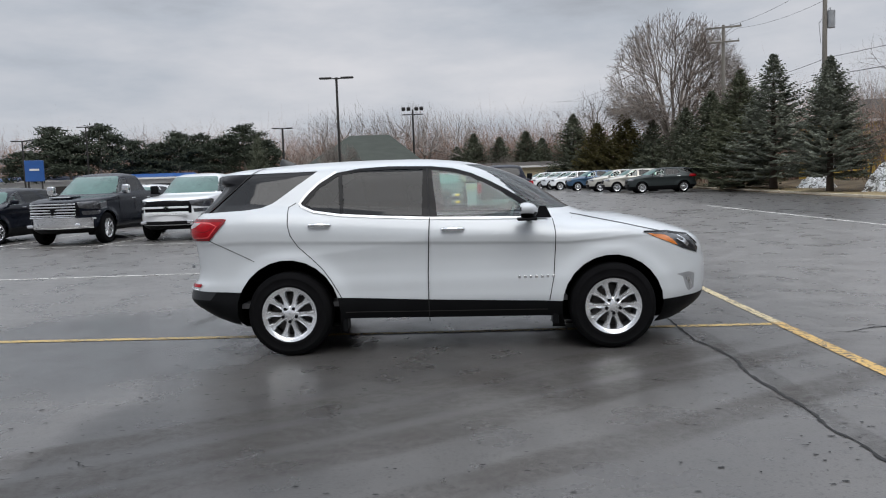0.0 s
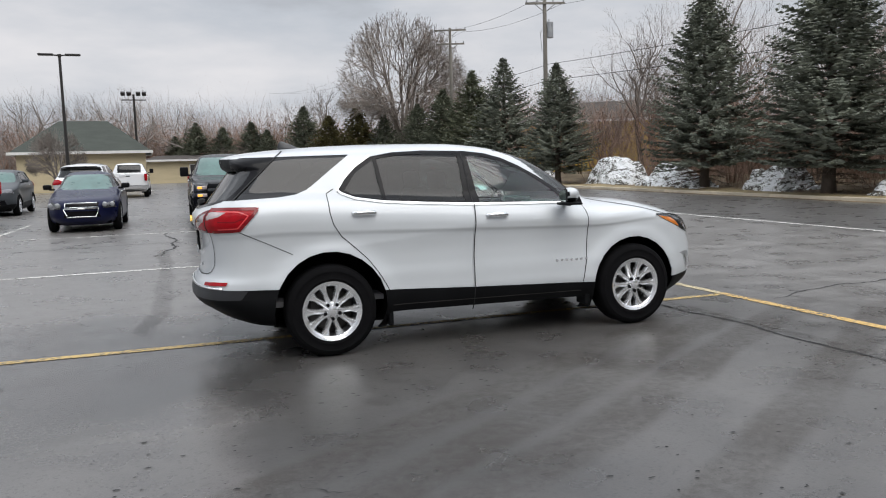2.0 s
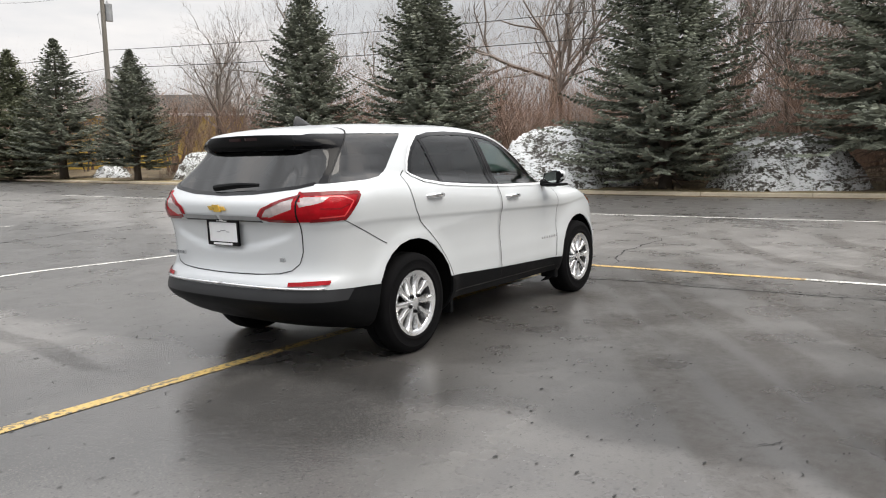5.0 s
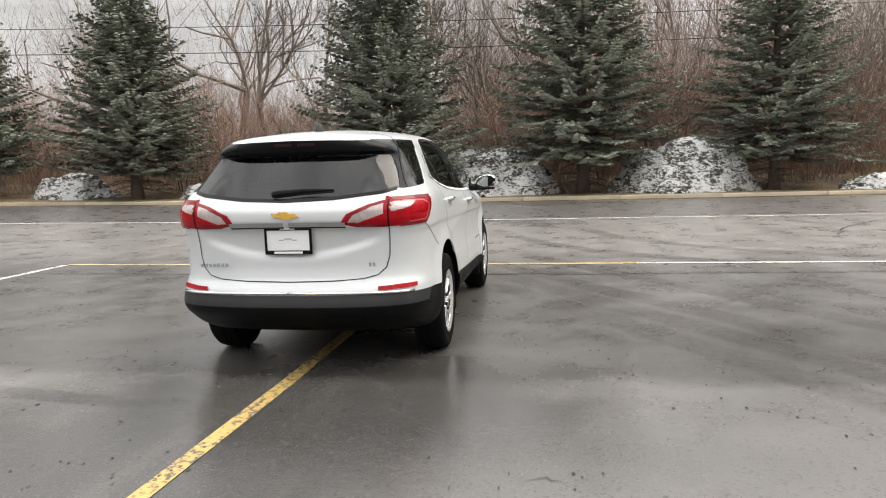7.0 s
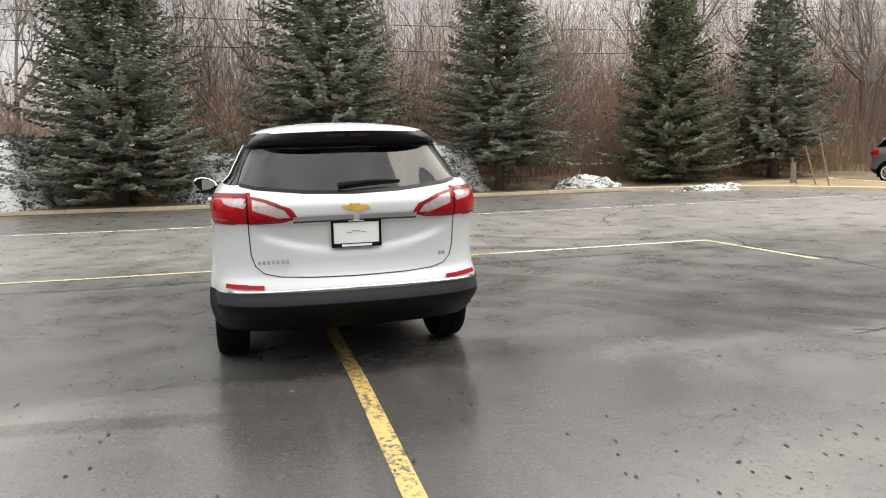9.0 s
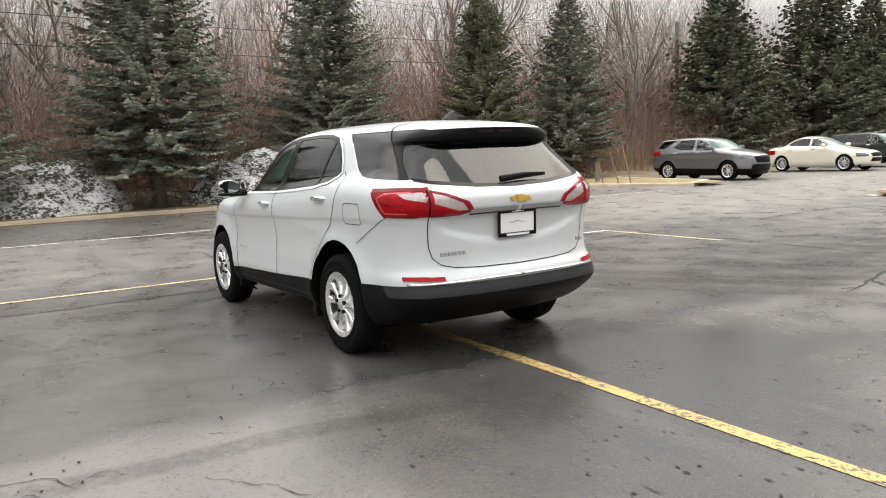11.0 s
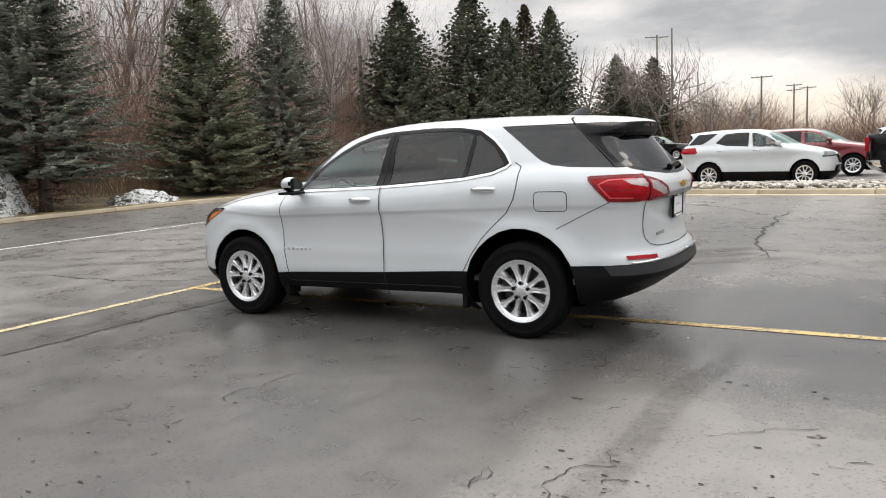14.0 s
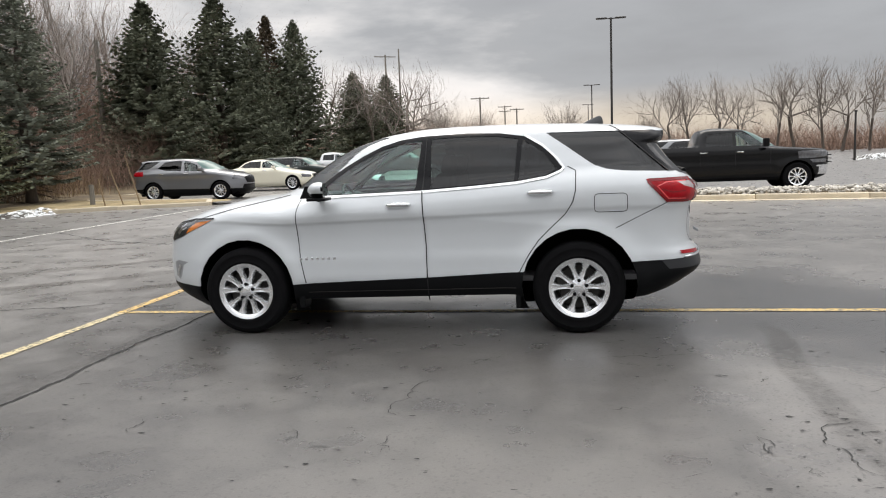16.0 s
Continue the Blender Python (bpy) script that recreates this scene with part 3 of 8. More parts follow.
def crack_ribbon(V, F, line, width, rng, lift):
    n0 = len(V)
    for k, p in enumerate(line):
        t = line[min(k + 1, len(line) - 1)] - line[max(k - 1, 0)]
        t = t / (np.hypot(*t) + 1e-9)
        f = min(1.0, 0.15 + 4 * min(k, len(line) - 1 - k) / len(line))
        w = width * f * rng.uniform(0.35, 1.5)
        for s in (0.5, -0.5):
            x, y = float(p[0] - t[1] * w * s), float(p[1] + t[0] * w * s)
            V.append((x, y, ground_z(x, y) + lift))
        if k:
            n = n0 + 2 * k
            F.append((n - 2, n - 1, n + 1, n))


def crack(pts, width, rough=0.14, branches=3, label="dark jagged pavement crack"):
    rng = np.random.default_rng(int(abs(pts[0][0] * 131 + pts[0][1] * 977 + 50)) + len(pts))
    V, F = [], []
    line = jagged(pts, rough, rng)
    crack_ribbon(V, F, line, width, rng, 0.0045)
    for _ in range(branches):
        p = line[int(rng.integers(1, len(line) - 1))]
        a, ln = rng.uniform(0, 6.28), rng.uniform(0.04, 0.06 + 6 * width)
        crack_ribbon(V, F, jagged([p, p + ln * np.array([math.cos(a), math.sin(a)])], 0.2, rng), width * 0.55, rng, 0.0048)
    return tagged(raw("pavement_crack", V, F, CRACK), label, "crack", kind="structure")


# the seams of the paving strips run north to south and have opened in places
crack([(2.14, 5.0), (2.16, 2.8), (2.17, 1.6), (2.12, 0.1), (2.19, -1.4), (2.15, -3.0), (2.2, -4.6), (2.3, -7.5)], 0.026, 0.035, 8, "long dark pavement crack")
crack([(-2.22, -9.9), (-2.18, -7.7), (-2.14, -6.4), (-2.22, -4.8), (-2.53, -3.6)], 0.045, 0.05, 4, "long dark pavement crack")
crack([(-2.64, 12.9), (-2.5, 10.2), (-2.52, 9.0), (-2.75, 7.6)], 0.05, 0.06, 4, "long dark pavement crack")
crack([(3.25, -0.51), (3.5, -0.45), (3.91, -0.26), (5.22, -0.1), (6.29, -0.05)], 0.022, 0.06, 4)
crack([(5.9, -6.1), (7.0, -6.5), (9.0, -8.0), (14, -11)], 0.025, 0.05, 3)
crack([(-2.0, -6.26), (-0.5, -6.2), (2.0, -6.25), (4.5, -7.2)], 0.025, 0.04, 3)
crack([(2.27, -8.6), (2.3, -10.5), (2.26, -12.42)], 0.03, 0.05, 3)
crack([(2.26, -12.42), (1.0, -11.7), (-0.27, -11.19), (-1.96, -8.66)], 0.03, 0.06, 3)
crack([(-7, 9.5), (-3, 10.1), (1.5, 9.7), (5, 10.4)], 0.025, 0.05, 3)
for pts in ([(-2.1, 1.04), (-2.09, 1.40), (-2.15, 1.69)], [(-2.12, 1.5), (-1.85, 1.62), (-1.48, 1.63)], [(-2.15, 3.07), (-2.17, 3.15), (-2.19, 3.30)], [(-2.55, 2.62), (-2.49, 2.99), (-2.51, 3.28), (-2.62, 3.5)],
            [(-2.27, 3.40), (-2.31, 3.53)], [(0.18, 3.24), (0.19, 3.07)], [(-0.36, 3.12), (-0.32, 3.27), (-0.40, 3.35)], [(-0.38, 2.5), (-0.32, 2.83), (-0.25, 2.80)], [(-0.41, 2.16), (-0.32, 2.35), (-0.37, 2.56)],
            [(1.11, 3.46), (1.0, 3.44)], [(1.08, 3.17), (1.11, 2.97)], [(-2.12, 3.26), (-2.16, 3.06)], [(-0.55, 1.82), (-0.80, 1.58)], [(-3.75, -1.56), (-3.68, -1.66), (-3.74, -1.74)], [(-0.64, 1.78), (-0.74, 1.62)],
            [(-1.73, 1.82), (-1.58, 1.73)], [(-2.0, -3.24), (-1.92, -3.34), (-1.75, -3.42)], [(-3.4, 1.9), (-3.1, 2.2), (-2.9, 2.3)], [(-5.5, -4.2), (-5.2, -4.3), (-4.9, -4.6)]):
    crack(pts, 0.0048, 0.16, 2)


def pits():
    """Pits, ravelled spots and hairline cracks of the old surface, most of them drawn out along the paving strips."""
    rng = np.random.default_rng(77)
    V, F = [], []
    for k in range(11000):
        x, y = rng.uniform(-8.5, 9.5), rng.uniform(-8.5, 8.5)
        if noise.noise(Vector((x * 0.55, y * 0.55, 4.0))) + rng.normal(0, 0.22) < 0.0:
            continue
        if rng.random() < 0.05:
            a = rng.normal(0.1, 0.5)
            ln = rng.uniform(0.04, 0.13)
            d = np.array([math.cos(a), math.sin(a)]) * ln
            p = np.array([x, y])
            crack_ribbon(V, F, jagged([p, p + d], 0.2, rng), 0.006, rng, 0.0042)
            continue
        n, m = len(V), int(rng.integers(5, 8))
        lx, ly = rng.uniform(0.006, 0.024), rng.uniform(0.003, 0.010)
        for i in range(m):
            a, r = 6.283 * i / m, rng.uniform(0.5, 1.2)
            px, py = x + lx * r * math.cos(a), y + ly * r * math.sin(a)
            V.append((px, py, ground_z(px, py) + 0.0042))
        F.append(tuple(range(n, n + m)))
    return tagged(raw("pavement_pits", V, F, CRACK), "small dark pits and hairline cracks in the worn asphalt", "pitting", kind="stuff")


pits()



# tracks of dusty tyres, and a tarred seam
for pts in ([(3.6, -0.6), (1.45, -1.95), (-0.33, -3.17), (-1.13, -3.62), (-2.6, -4.6)], [(2.6, -0.7), (0.51, -2.06), (-1.03, -3.09), (-2.6, -4.1)], [(4.4, -0.9), (1.62, -2.8), (0.27, -3.68), (-1.6, -4.9)], [(1.6, -0.9), (-0.11, -1.97), (-1.55, -2.88), (-3.0, -3.8)],
            [(8.5, -2.0), (6.5, -2.6), (4.6, -4.0), (3.4, -6.0)], [(8.0, -0.4), (6.0, -1.2), (4.2, -2.4), (2.8, -4.4)]):
    film_band("tyre_track", pts, 0.42, TRACK, "dusty brown tyre track on the damp asphalt", 0.03, "tyre track")
film_band("seam", [(-2.72, 9.0), (-2.65, 4.9), (-2.66, 3.26), (-2.67, 2.9), (-2.69, 2.27), (-2.64, 1.87), (-2.79, 1.07), (-2.80, 0.4)], 0.26, SEAL, "dark tarred seam between paving strips", 0.06, "seam")
film_band("seam", [(2.22, 5.6), (2.24, 2.8), (2.22, 0.1), (2.26, -3.0), (2.36, -7.5)], 0.22, SEAL, "dark stain along the long crack", 0.08, "seam", 0.0028)



def kerb(name, pts, label, step=3.0, gutter=True):
    k = thing(name, label, "kerb", kind="structure")
    path = smooth_path(pts, step)
    for a, b in zip(path, path[1:]):
        d = (b - a)
        ln, ang = d.length, math.atan2(d.y, d.x)
        bm = bmesh.new()
        h = 0.135 + random.uniform(-0.006, 0.006)
        add_box(bm, (0, 0.0, h / 2 - 0.06), (ln - 0.006, 0.20, h + 0.12), 0.025)
        add_box(bm, (0, -0.26, -0.005), (ln - 0.006, 0.34, 0.03), 0.004)
        m = (a + b) / 2
        part("kerbstone", bm, CONCRETE, k, at=Matrix.Translation((m.x, m.y, ground_z(m.x, m.y))) @ Matrix.Rotation(ang, 4, "Z") @ Matrix.Rotation(math.atan2(ground_z(b.x, b.y) - ground_z(a.x, a.y), ln) * -1, 4, "Y"))
    return k


EDGE = [(17.0, -13.0), (16.3, -14.9), (14.5, -16.5), (12.5, -17.4), (10.9, -18.0), (10.4, -18.9), (11.2, -19.8), (13.5, -20.5), (17.0, -21.3), (18.8, -23.0), (19.3, -31.0), (19.5, -95.0)]
kerb("kerb", EDGE[::-1] + [(17.0, -5), (17.0, 5), (17.0, 14), (17.0, 30), (17.2, 60), (17.2, 110)], "weathered tan concrete kerb along the planting strip")


def raised_bed(name, outline_pts, inner, material, label, height=0.1, category="verge"):
    """A low mound of soil that fills a kerbed outline."""
    bm = bmesh.new()
    path = smooth_path(outline_pts, 0.6)
    ring = [bm.verts.new((p.x, p.y, ground_z(p.x, p.y) + height)) for p in path]
    c = Vector(inner)
    rings = [ring]
    for f in (0.75, 0.4):
        rings.append([bm.verts.new((c.x + (p.x - c.x) * f, c.y + (p.y - c.y) * f, ground_z(p.x, p.y) + height + 0.05 * (1 - f) + random.uniform(-0.015, 0.015))) for p in path])
    mid = bm.verts.new((c.x, c.y, ground_z(*c) + height + 0.06))
    for a, b in zip(rings, rings[1:]):
        for k in range(len(a) - 1):
            bm.faces.new((a[k], a[k + 1], b[k + 1], b[k]))
    for k in range(len(ring) - 1):
        bm.faces.new((rings[-1][k], rings[-1][k + 1], mid))
    bmesh.ops.recalc_face_normals(bm, faces=bm.faces)
    if sum(f.normal.z for f in bm.faces) < 0:
        bmesh.ops.reverse_faces(bm, faces=bm.faces)
    return tagged(part(name, bm, material, label=label, smooth=True), category=category, kind="structure")


raised_bed("verge", EDGE[:10] + [(19.6, -20.5), (19.6, -13.3), (17.0, -13.0)], (16.6, -18.0), DRY_GRASS, "dry straw-coloured grass on the planted nose", 0.115)
sheet("verge", spread((17.08, 18.4, 0.3)), spread((-13.0, 110, 1.2)), lambda x, y: verge_z(x, y) + 0.02, DRY_GRASS, "strip of dry grass behind the kerb")
ISLE = [(3.5, -15.9), (3.1, -15.1), (1.6, -14.85), (-2.0, -14.25), (-6.0, -13.6), (-10.5, -12.7), (-16, -11.8), (-16.4, -13.0), (-15.8, -14.0), (-10, -15.0), (-4, -16.2), (1.5, -17.1), (2.9, -16.9), (3.5, -15.9)]
kerb("kerb", ISLE, "concrete kerb round the stone-filled island", 2.5)
raised_bed("island_bed", ISLE, (-6.5, -14.4), EARTH, "earth bed of the stone-filled island", 0.1, "island")


# ---- conifers: whorls of drooping boughs set with sprays of needles ----
def spruce_mesh(name, seed, height, radius, bare=0.35, droop=0.25, sparse=1.0, material=None, ragged=0.15, pitch=0.15):
    rng = np.random.default_rng(seed)
    V, F = [], []

    def card(p, d, u, ln, w):
        n = len(V)
        m = p + d * (ln * 0.42)
        V.extend([tuple(p), tuple(m - u * w), tuple(p + d * ln), tuple(m + u * w)])
        F.append((n, n + 1, n + 2, n + 3))
    h = bare
    while h < height - 0.1:
        f = (h - bare) / (height - bare)
        reach = radius * min(1.0, 1.14 * (1 - f)) ** 0.97 * (0.90 + 0.10 * math.sin(h * 7 + seed)) + 0.05
        if f < 0.08:
            reach *= 0.75 + 3 * f
        n = max(6, int((11 + 5 * (1 - f)) * sparse))
        a0 = rng.uniform(0, 6.28)
        for k in range(n):
            a = a0 + 6.283 * k / n + rng.normal(0, 0.18)
            ln = reach * (1 + ragged * rng.normal(0, 0.6)) * (0.90 + 0.2 * (0.5 + 0.5 * math.sin(3 * a + h * 1.7)))
            if ln < 0.08:
                continue
            out = np.array([math.cos(a), math.sin(a), 0.0])
            side = np.array([-math.sin(a), math.cos(a), 0.0])
            up0 = -droop + 0.85 * f + rng.normal(0, 0.08)
            hz = h + rng.normal(0, 0.06)
            steps = max(3, int(1.35 * ln / pitch))
            for i in range(steps + 1):
                s = (i + 0.3) / (steps + 0.3)
                if s < 0.22 and f < 0.85:
                    continue
                p = out * (ln * s) + np.array([0, 0, hz + ln * s * up0 + 0.20 * ln * s * s * s])
                tl = (0.26 * (1 - s) + 0.15) * min(1.0, 0.25 + ln) * rng.uniform(0.7, 1.3)
                for sg in (-1, 1):
                    d = out * 0.62 + side * sg * 0.85 + np.array([0, 0, rng.uniform(-0.38, 0.12)])
                    d /= np.linalg.norm(d)
                    for roll in (0, 1):
                        u = np.cross(d, (0, 0, 1)) if roll == 0 else np.array([0, 0, 1.0])
                        u = u / (np.linalg.norm(u) + 1e-6) + rng.normal(0, 0.25, 3)
                        card(p, d, u, tl * rng.uniform(0.8, 1.15), (0.026 + 0.018 * rng.random()) * (pitch / 0.14) ** 1.1)
                if rng.random() < 0.5:
                    card(p, out * 0.9 + np.array([0, 0, rng.uniform(-0.2, 0.35)]), side, tl * 0.9, 0.032)
        h += 0.21 * (pitch / 0.15) ** 0.4 * (1 - 0.35 * f) * rng.uniform(0.8, 1.2)
    for _ in range(10):
        card(np.array([0, 0, height - 0.25]), np.array([rng.normal(0, 0.35), rng.normal(0, 0.35), 1.0]), np.array([1.0, 0, 0]), 0.3, 0.03)
    me = bpy.data.meshes.new(name)
    me.from_pydata([tuple(float(c) for c in v) for v in V], [], F)
    me.materials.append(material or NEEDLE_BLUE)
    return me


def trunk_mesh(name, pts, radii, material, sides=8):
    bm = bmesh.new()
    add_tube(bm, pts, radii, sides)
    return mesh_of(name, bm, material, True)


def dead_boughs_mesh(seed, low, high, reach):
    """Bare brown boughs round the foot of a spruce, with thin side twigs that hang."""
    rng = np.random.default_rng(seed)
    bm = bmesh.new()
    for _ in range(46):
        a, h, ln = rng.uniform(0, 6.28), rng.uniform(low, high), reach * rng.uniform(0.45, 1.0)
        d = Vector((math.cos(a), math.sin(a), rng.uniform(-0.32, 0.05)))
        p, pts = Vector((0, 0, h)), []
        for i in range(4):
            pts.append(p + d * (ln * i / 3) + Vector(rng.normal(0, 0.05, 3)) * (i > 0))
        add_tube(bm, pts, [0.022, 0.016, 0.011, 0.005], 3, False)
        for _ in range(7):
            q = pts[1].lerp(pts[3], rng.random())
            e = q + Vector((d.x * 0.4 + rng.normal(0, 0.4), d.y * 0.4 + rng.normal(0, 0.4), rng.uniform(-0.5, 0.1))) * rng.uniform(0.25, 0.6)
            add_tube(bm, [q, e], [0.008, 0.004], 3, False)
    return mesh_of("dead_skirt", bm, DEAD_WOOD)


DEAD_WOOD = M("dead_bough_bark", (0.125, 0.092, 0.070), 0.9, var=0.35, scale=2, fine=20)
DEAD = dead_boughs_mesh(5, 0.35, 2.1, 1.7)
SPRUCE = {}
for key, args in dict(a=(11, 8.3, 2.1, 1.15, 0.22, 1.05, NEEDLE_BLUE), b=(12, 9.2, 2.75, 0.7, 0.28, 1.05, NEEDLE_BLUE), c=(13, 10.0, 2.5, 1.35, 0.34, 0.9, NEEDLE_BLUE), d=(14, 8.2, 2.2, 0.45, 0.26, 0.95, NEEDLE_GREEN),
                      e=(15, 7.8, 1.95, 0.9, 0.25, 0.75, NEEDLE_BLUE), g=(16, 6.5, 2.1, 0.1, 0.05, 1.1, NEEDLE_GOLD), r=(17, 8.0, 1.7, 0.6, 0.2, 0.7, NEEDLE_RUST)).items():
    sd, hh, rr, bb, dd, ss, mm = args
    SPRUCE["far_" + key] = (spruce_mesh("spruce_crown", sd + 40, hh, rr, bb, dd, ss, NEEDLE_DARK if mm in (NEEDLE_BLUE, NEEDLE_GREEN) else mm, pitch=0.24), trunk_mesh("spruce_trunk", [(0, 0, -0.15), (0, 0, hh - 0.2)], [0.19, 0.015], BARK, 5), hh)
    SPRUCE[key] = (spruce_mesh("spruce_crown", sd, hh, rr, bb, dd, ss, mm), trunk_mesh("spruce_trunk", [(0, 0, -0.15), (0, 0, 0.5), (0.02, 0, hh * 0.5), (0, 0, hh - 0.2)], [0.19, 0.15, 0.09, 0.015], BARK), hh)


def spruce(key, x, y, height, label, width=1.0, turn=None, group="spruces along the kerb"):
    crown, trunk, h0 = SPRUCE[key if -30 < y < 45 else "far_" + key]
    s = height / h0
    t = thing("spruce_tree", label, "tree", group, at=Matrix.Translation((x, y, verge_z(x, y) - 0.02)) @ Matrix.Rotation(turn if turn is not None else random.uniform(0, 6.28), 4, "Z"))
    for nm, me in (("crown", crown), ("trunk", trunk)):
        o = share(nm, me, t)
        o.scale = (s * width, s * width, s)
    if key in "abce" and -30 < y < 30:
        share("dead_skirt", DEAD, t, None, "bare brown lower boughs")
    return t


BLUE_L, GREEN_L, RUST_L = "blue-green spruce with drooping boughs on the planting strip", "dark green spruce standing in the planting strip", "spruce with browned thinning needles in the row"
for key, x, y, h, lab, w in (("a", 18.4, 19.7, 8.3, BLUE_L, 1.05), ("a", 18.4, 13.3, 8.2, BLUE_L, 1.25), ("b", 18.7, 4.1, 9.3, BLUE_L, 1.05), ("c", 18.8, -2.45, 10.3, BLUE_L, 1.08), ("c", 18.9, -8.5, 9.2, BLUE_L, 1.08),
                             ("d", 19.2, -15.6, 8.3, GREEN_L, 1.0), ("e", 19.7, -20.7, 8.6, BLUE_L, 1.05), ("d", 22.3, -34.8, 10.4, GREEN_L, 1.4), ("a", 24.0, -37.5, 9.2, GREEN_L, 1.4), ("d", 22.7, -45.0, 12.6, GREEN_L, 1.4), ("d", 23.5, -53.0, 11.6, RUST_L, 1.2),
                             ("r", 25.0, -60.5, 14.0, RUST_L, 1.15), ("d", 21.9, -59.0, 13.2, GREEN_L, 1.15), ("d", 23.0, -82.0, 11.0, GREEN_L, 1.5), ("a", 25.6, -95.0, 11.0, GREEN_L, 1.5), ("d", 21.6, -93.0, 11.8, GREEN_L, 1.5),
                             ("a", 18.0, 31.8, 6.7, BLUE_L, 1.3), ("e", 17.9, 38.8, 7.9, RUST_L, 1.4), ("d", 17.6, 43.5, 7.7, GREEN_L, 1.4), ("a", 17.6, 49.6, 7.0, BLUE_L, 1.5), ("a", 17.2, 55.0, 6.3, BLUE_L, 1.5),
                             ("d", 16.2, 62.0, 6.0, GREEN_L, 1.6), ("g", 14.6, 66.0, 7.0, "golden-brown evergreen bush at the lot's edge", 1.4), ("g", 12.4, 69.0, 6.4, "golden-brown evergreen bush at the lot's edge", 1.4), ("d", 10.6, 73.0, 7.6, GREEN_L, 1.6),
                             ("d", 6.5, 86.0, 6.8, GREEN_L, 1.8), ("d", 3.5, 90.0, 6.4, GREEN_L, 1.8), ("a", 0.2, 84.0, 6.6, GREEN_L, 1.7), ("a", -23.2, 75.0, 7.0, GREEN_L, 1.0), ("d", 9.0, 92.0, 6.2, GREEN_L, 1.8), ("d", -2.0, 92.0, 5.5, GREEN_L, 1.8)):
    spruce(key, x, y, h, lab, w * (1.2 if -30 < y < 30 else 1.1))


# ---- bare broad-leaved trees ----
def bare_tree_mesh(name, seed, height, spread_, levels=5, stems=1, fork=0.33, material=None, density=1.0):
    rng = np.random.default_rng(seed)
    V, F, trunk_faces = [], [], []

    def seg(p, q, r0, r1, sides):
        if sides == 6:
            trunk_faces.extend(range(len(F), len(F) + 6))
        d = q - p
        d = d / (np.linalg.norm(d) + 1e-9)
        u = np.cross(d, (0.3, 0.2, 0.93)); u /= np.linalg.norm(u) + 1e-9
        w = np.cross(d, u)
        n = len(V)
        if sides == 2:
            V.extend([tuple(p - u * r0), tuple(p + u * r0), tuple(q + u * r1 * 0.6), tuple(q - u * r1 * 0.6)])
            F.append((n, n + 1, n + 2, n + 3))
            return
        for c, r in ((p, r0), (q, r1)):
            for k in range(sides):
                a = 6.283 * k / sides
                V.append(tuple(c + u * (r * math.cos(a)) + w * (r * math.sin(a))))
        for k in range(sides):
            F.append((n + k, n + (k + 1) % sides, n + sides + (k + 1) % sides, n + sides + k))

    def grow(p, d, ln, r, lev):
        parts_ = 3 if lev < 3 else 2
        for i in range(parts_):
            nd = d + rng.normal(0, 0.07 + 0.025 * lev, 3) + np.array([0, 0, 0.05])
            nd /= np.linalg.norm(nd)
            q = p + nd * ln / parts_
            r2 = r * (0.90 if lev < 3 else 0.8)
            seg(p, q, r, r2, 6 if lev == 0 else (4 if lev < 3 else 2))
            p, d, r = q, nd, r2
            if lev < levels and (i > 0 or lev > 0):
                for _ in range(1 + (rng.random() < 0.45 * density)):
                    side = rng.normal(0, 1, 3); side -= d * side.dot(d); side /= np.linalg.norm(side) + 1e-9
                    nd2 = d * (1 - fork) + side * (0.55 + 0.5 * spread_ * rng.random()) + np.array([0, 0, 0.16])
                    nd2 /= np.linalg.norm(nd2)
                    grow(p, nd2, ln * rng.uniform(0.52, 0.8), r * rng.uniform(0.45, 0.68), lev + 1)
        if lev < levels:
            for _ in range(2):
                nd2 = d + rng.normal(0, 0.32 * spread_ + 0.1, 3); nd2 /= np.linalg.norm(nd2)
                grow(p, nd2, ln * rng.uniform(0.55, 0.8), r * 0.72, lev + 1)
    for k in range(stems):
        a = 6.283 * k / stems + rng.uniform(0, 1)
        lean = 0.05 if stems == 1 else 0.28
        grow(np.array([0.12 * math.cos(a) * (stems > 1), 0.12 * math.sin(a) * (stems > 1), -0.2]), np.array([lean * math.cos(a), lean * math.sin(a), 1.0]), height * 0.30, height * 0.0125 / math.sqrt(stems) + 0.010, 0)
    top = max(v[2] for v in V)
    k = height / top
    on_trunk = set(trunk_faces)
    out = []
    for nm, keep in (("trunk", True), ("crown", False)):
        used, fs = {}, []
        for i, f in enumerate(F):
            if (i in on_trunk) == keep:
                fs.append(tuple(used.setdefault(v, len(used)) for v in f))
        me = bpy.data.meshes.new(nm)
        me.from_pydata([tuple(float(c * k) for c in V[v]) for v in used], [], fs)
        me.materials.append(material or (BARK if keep else GREY_BARK))
        out.append(me)
    return out


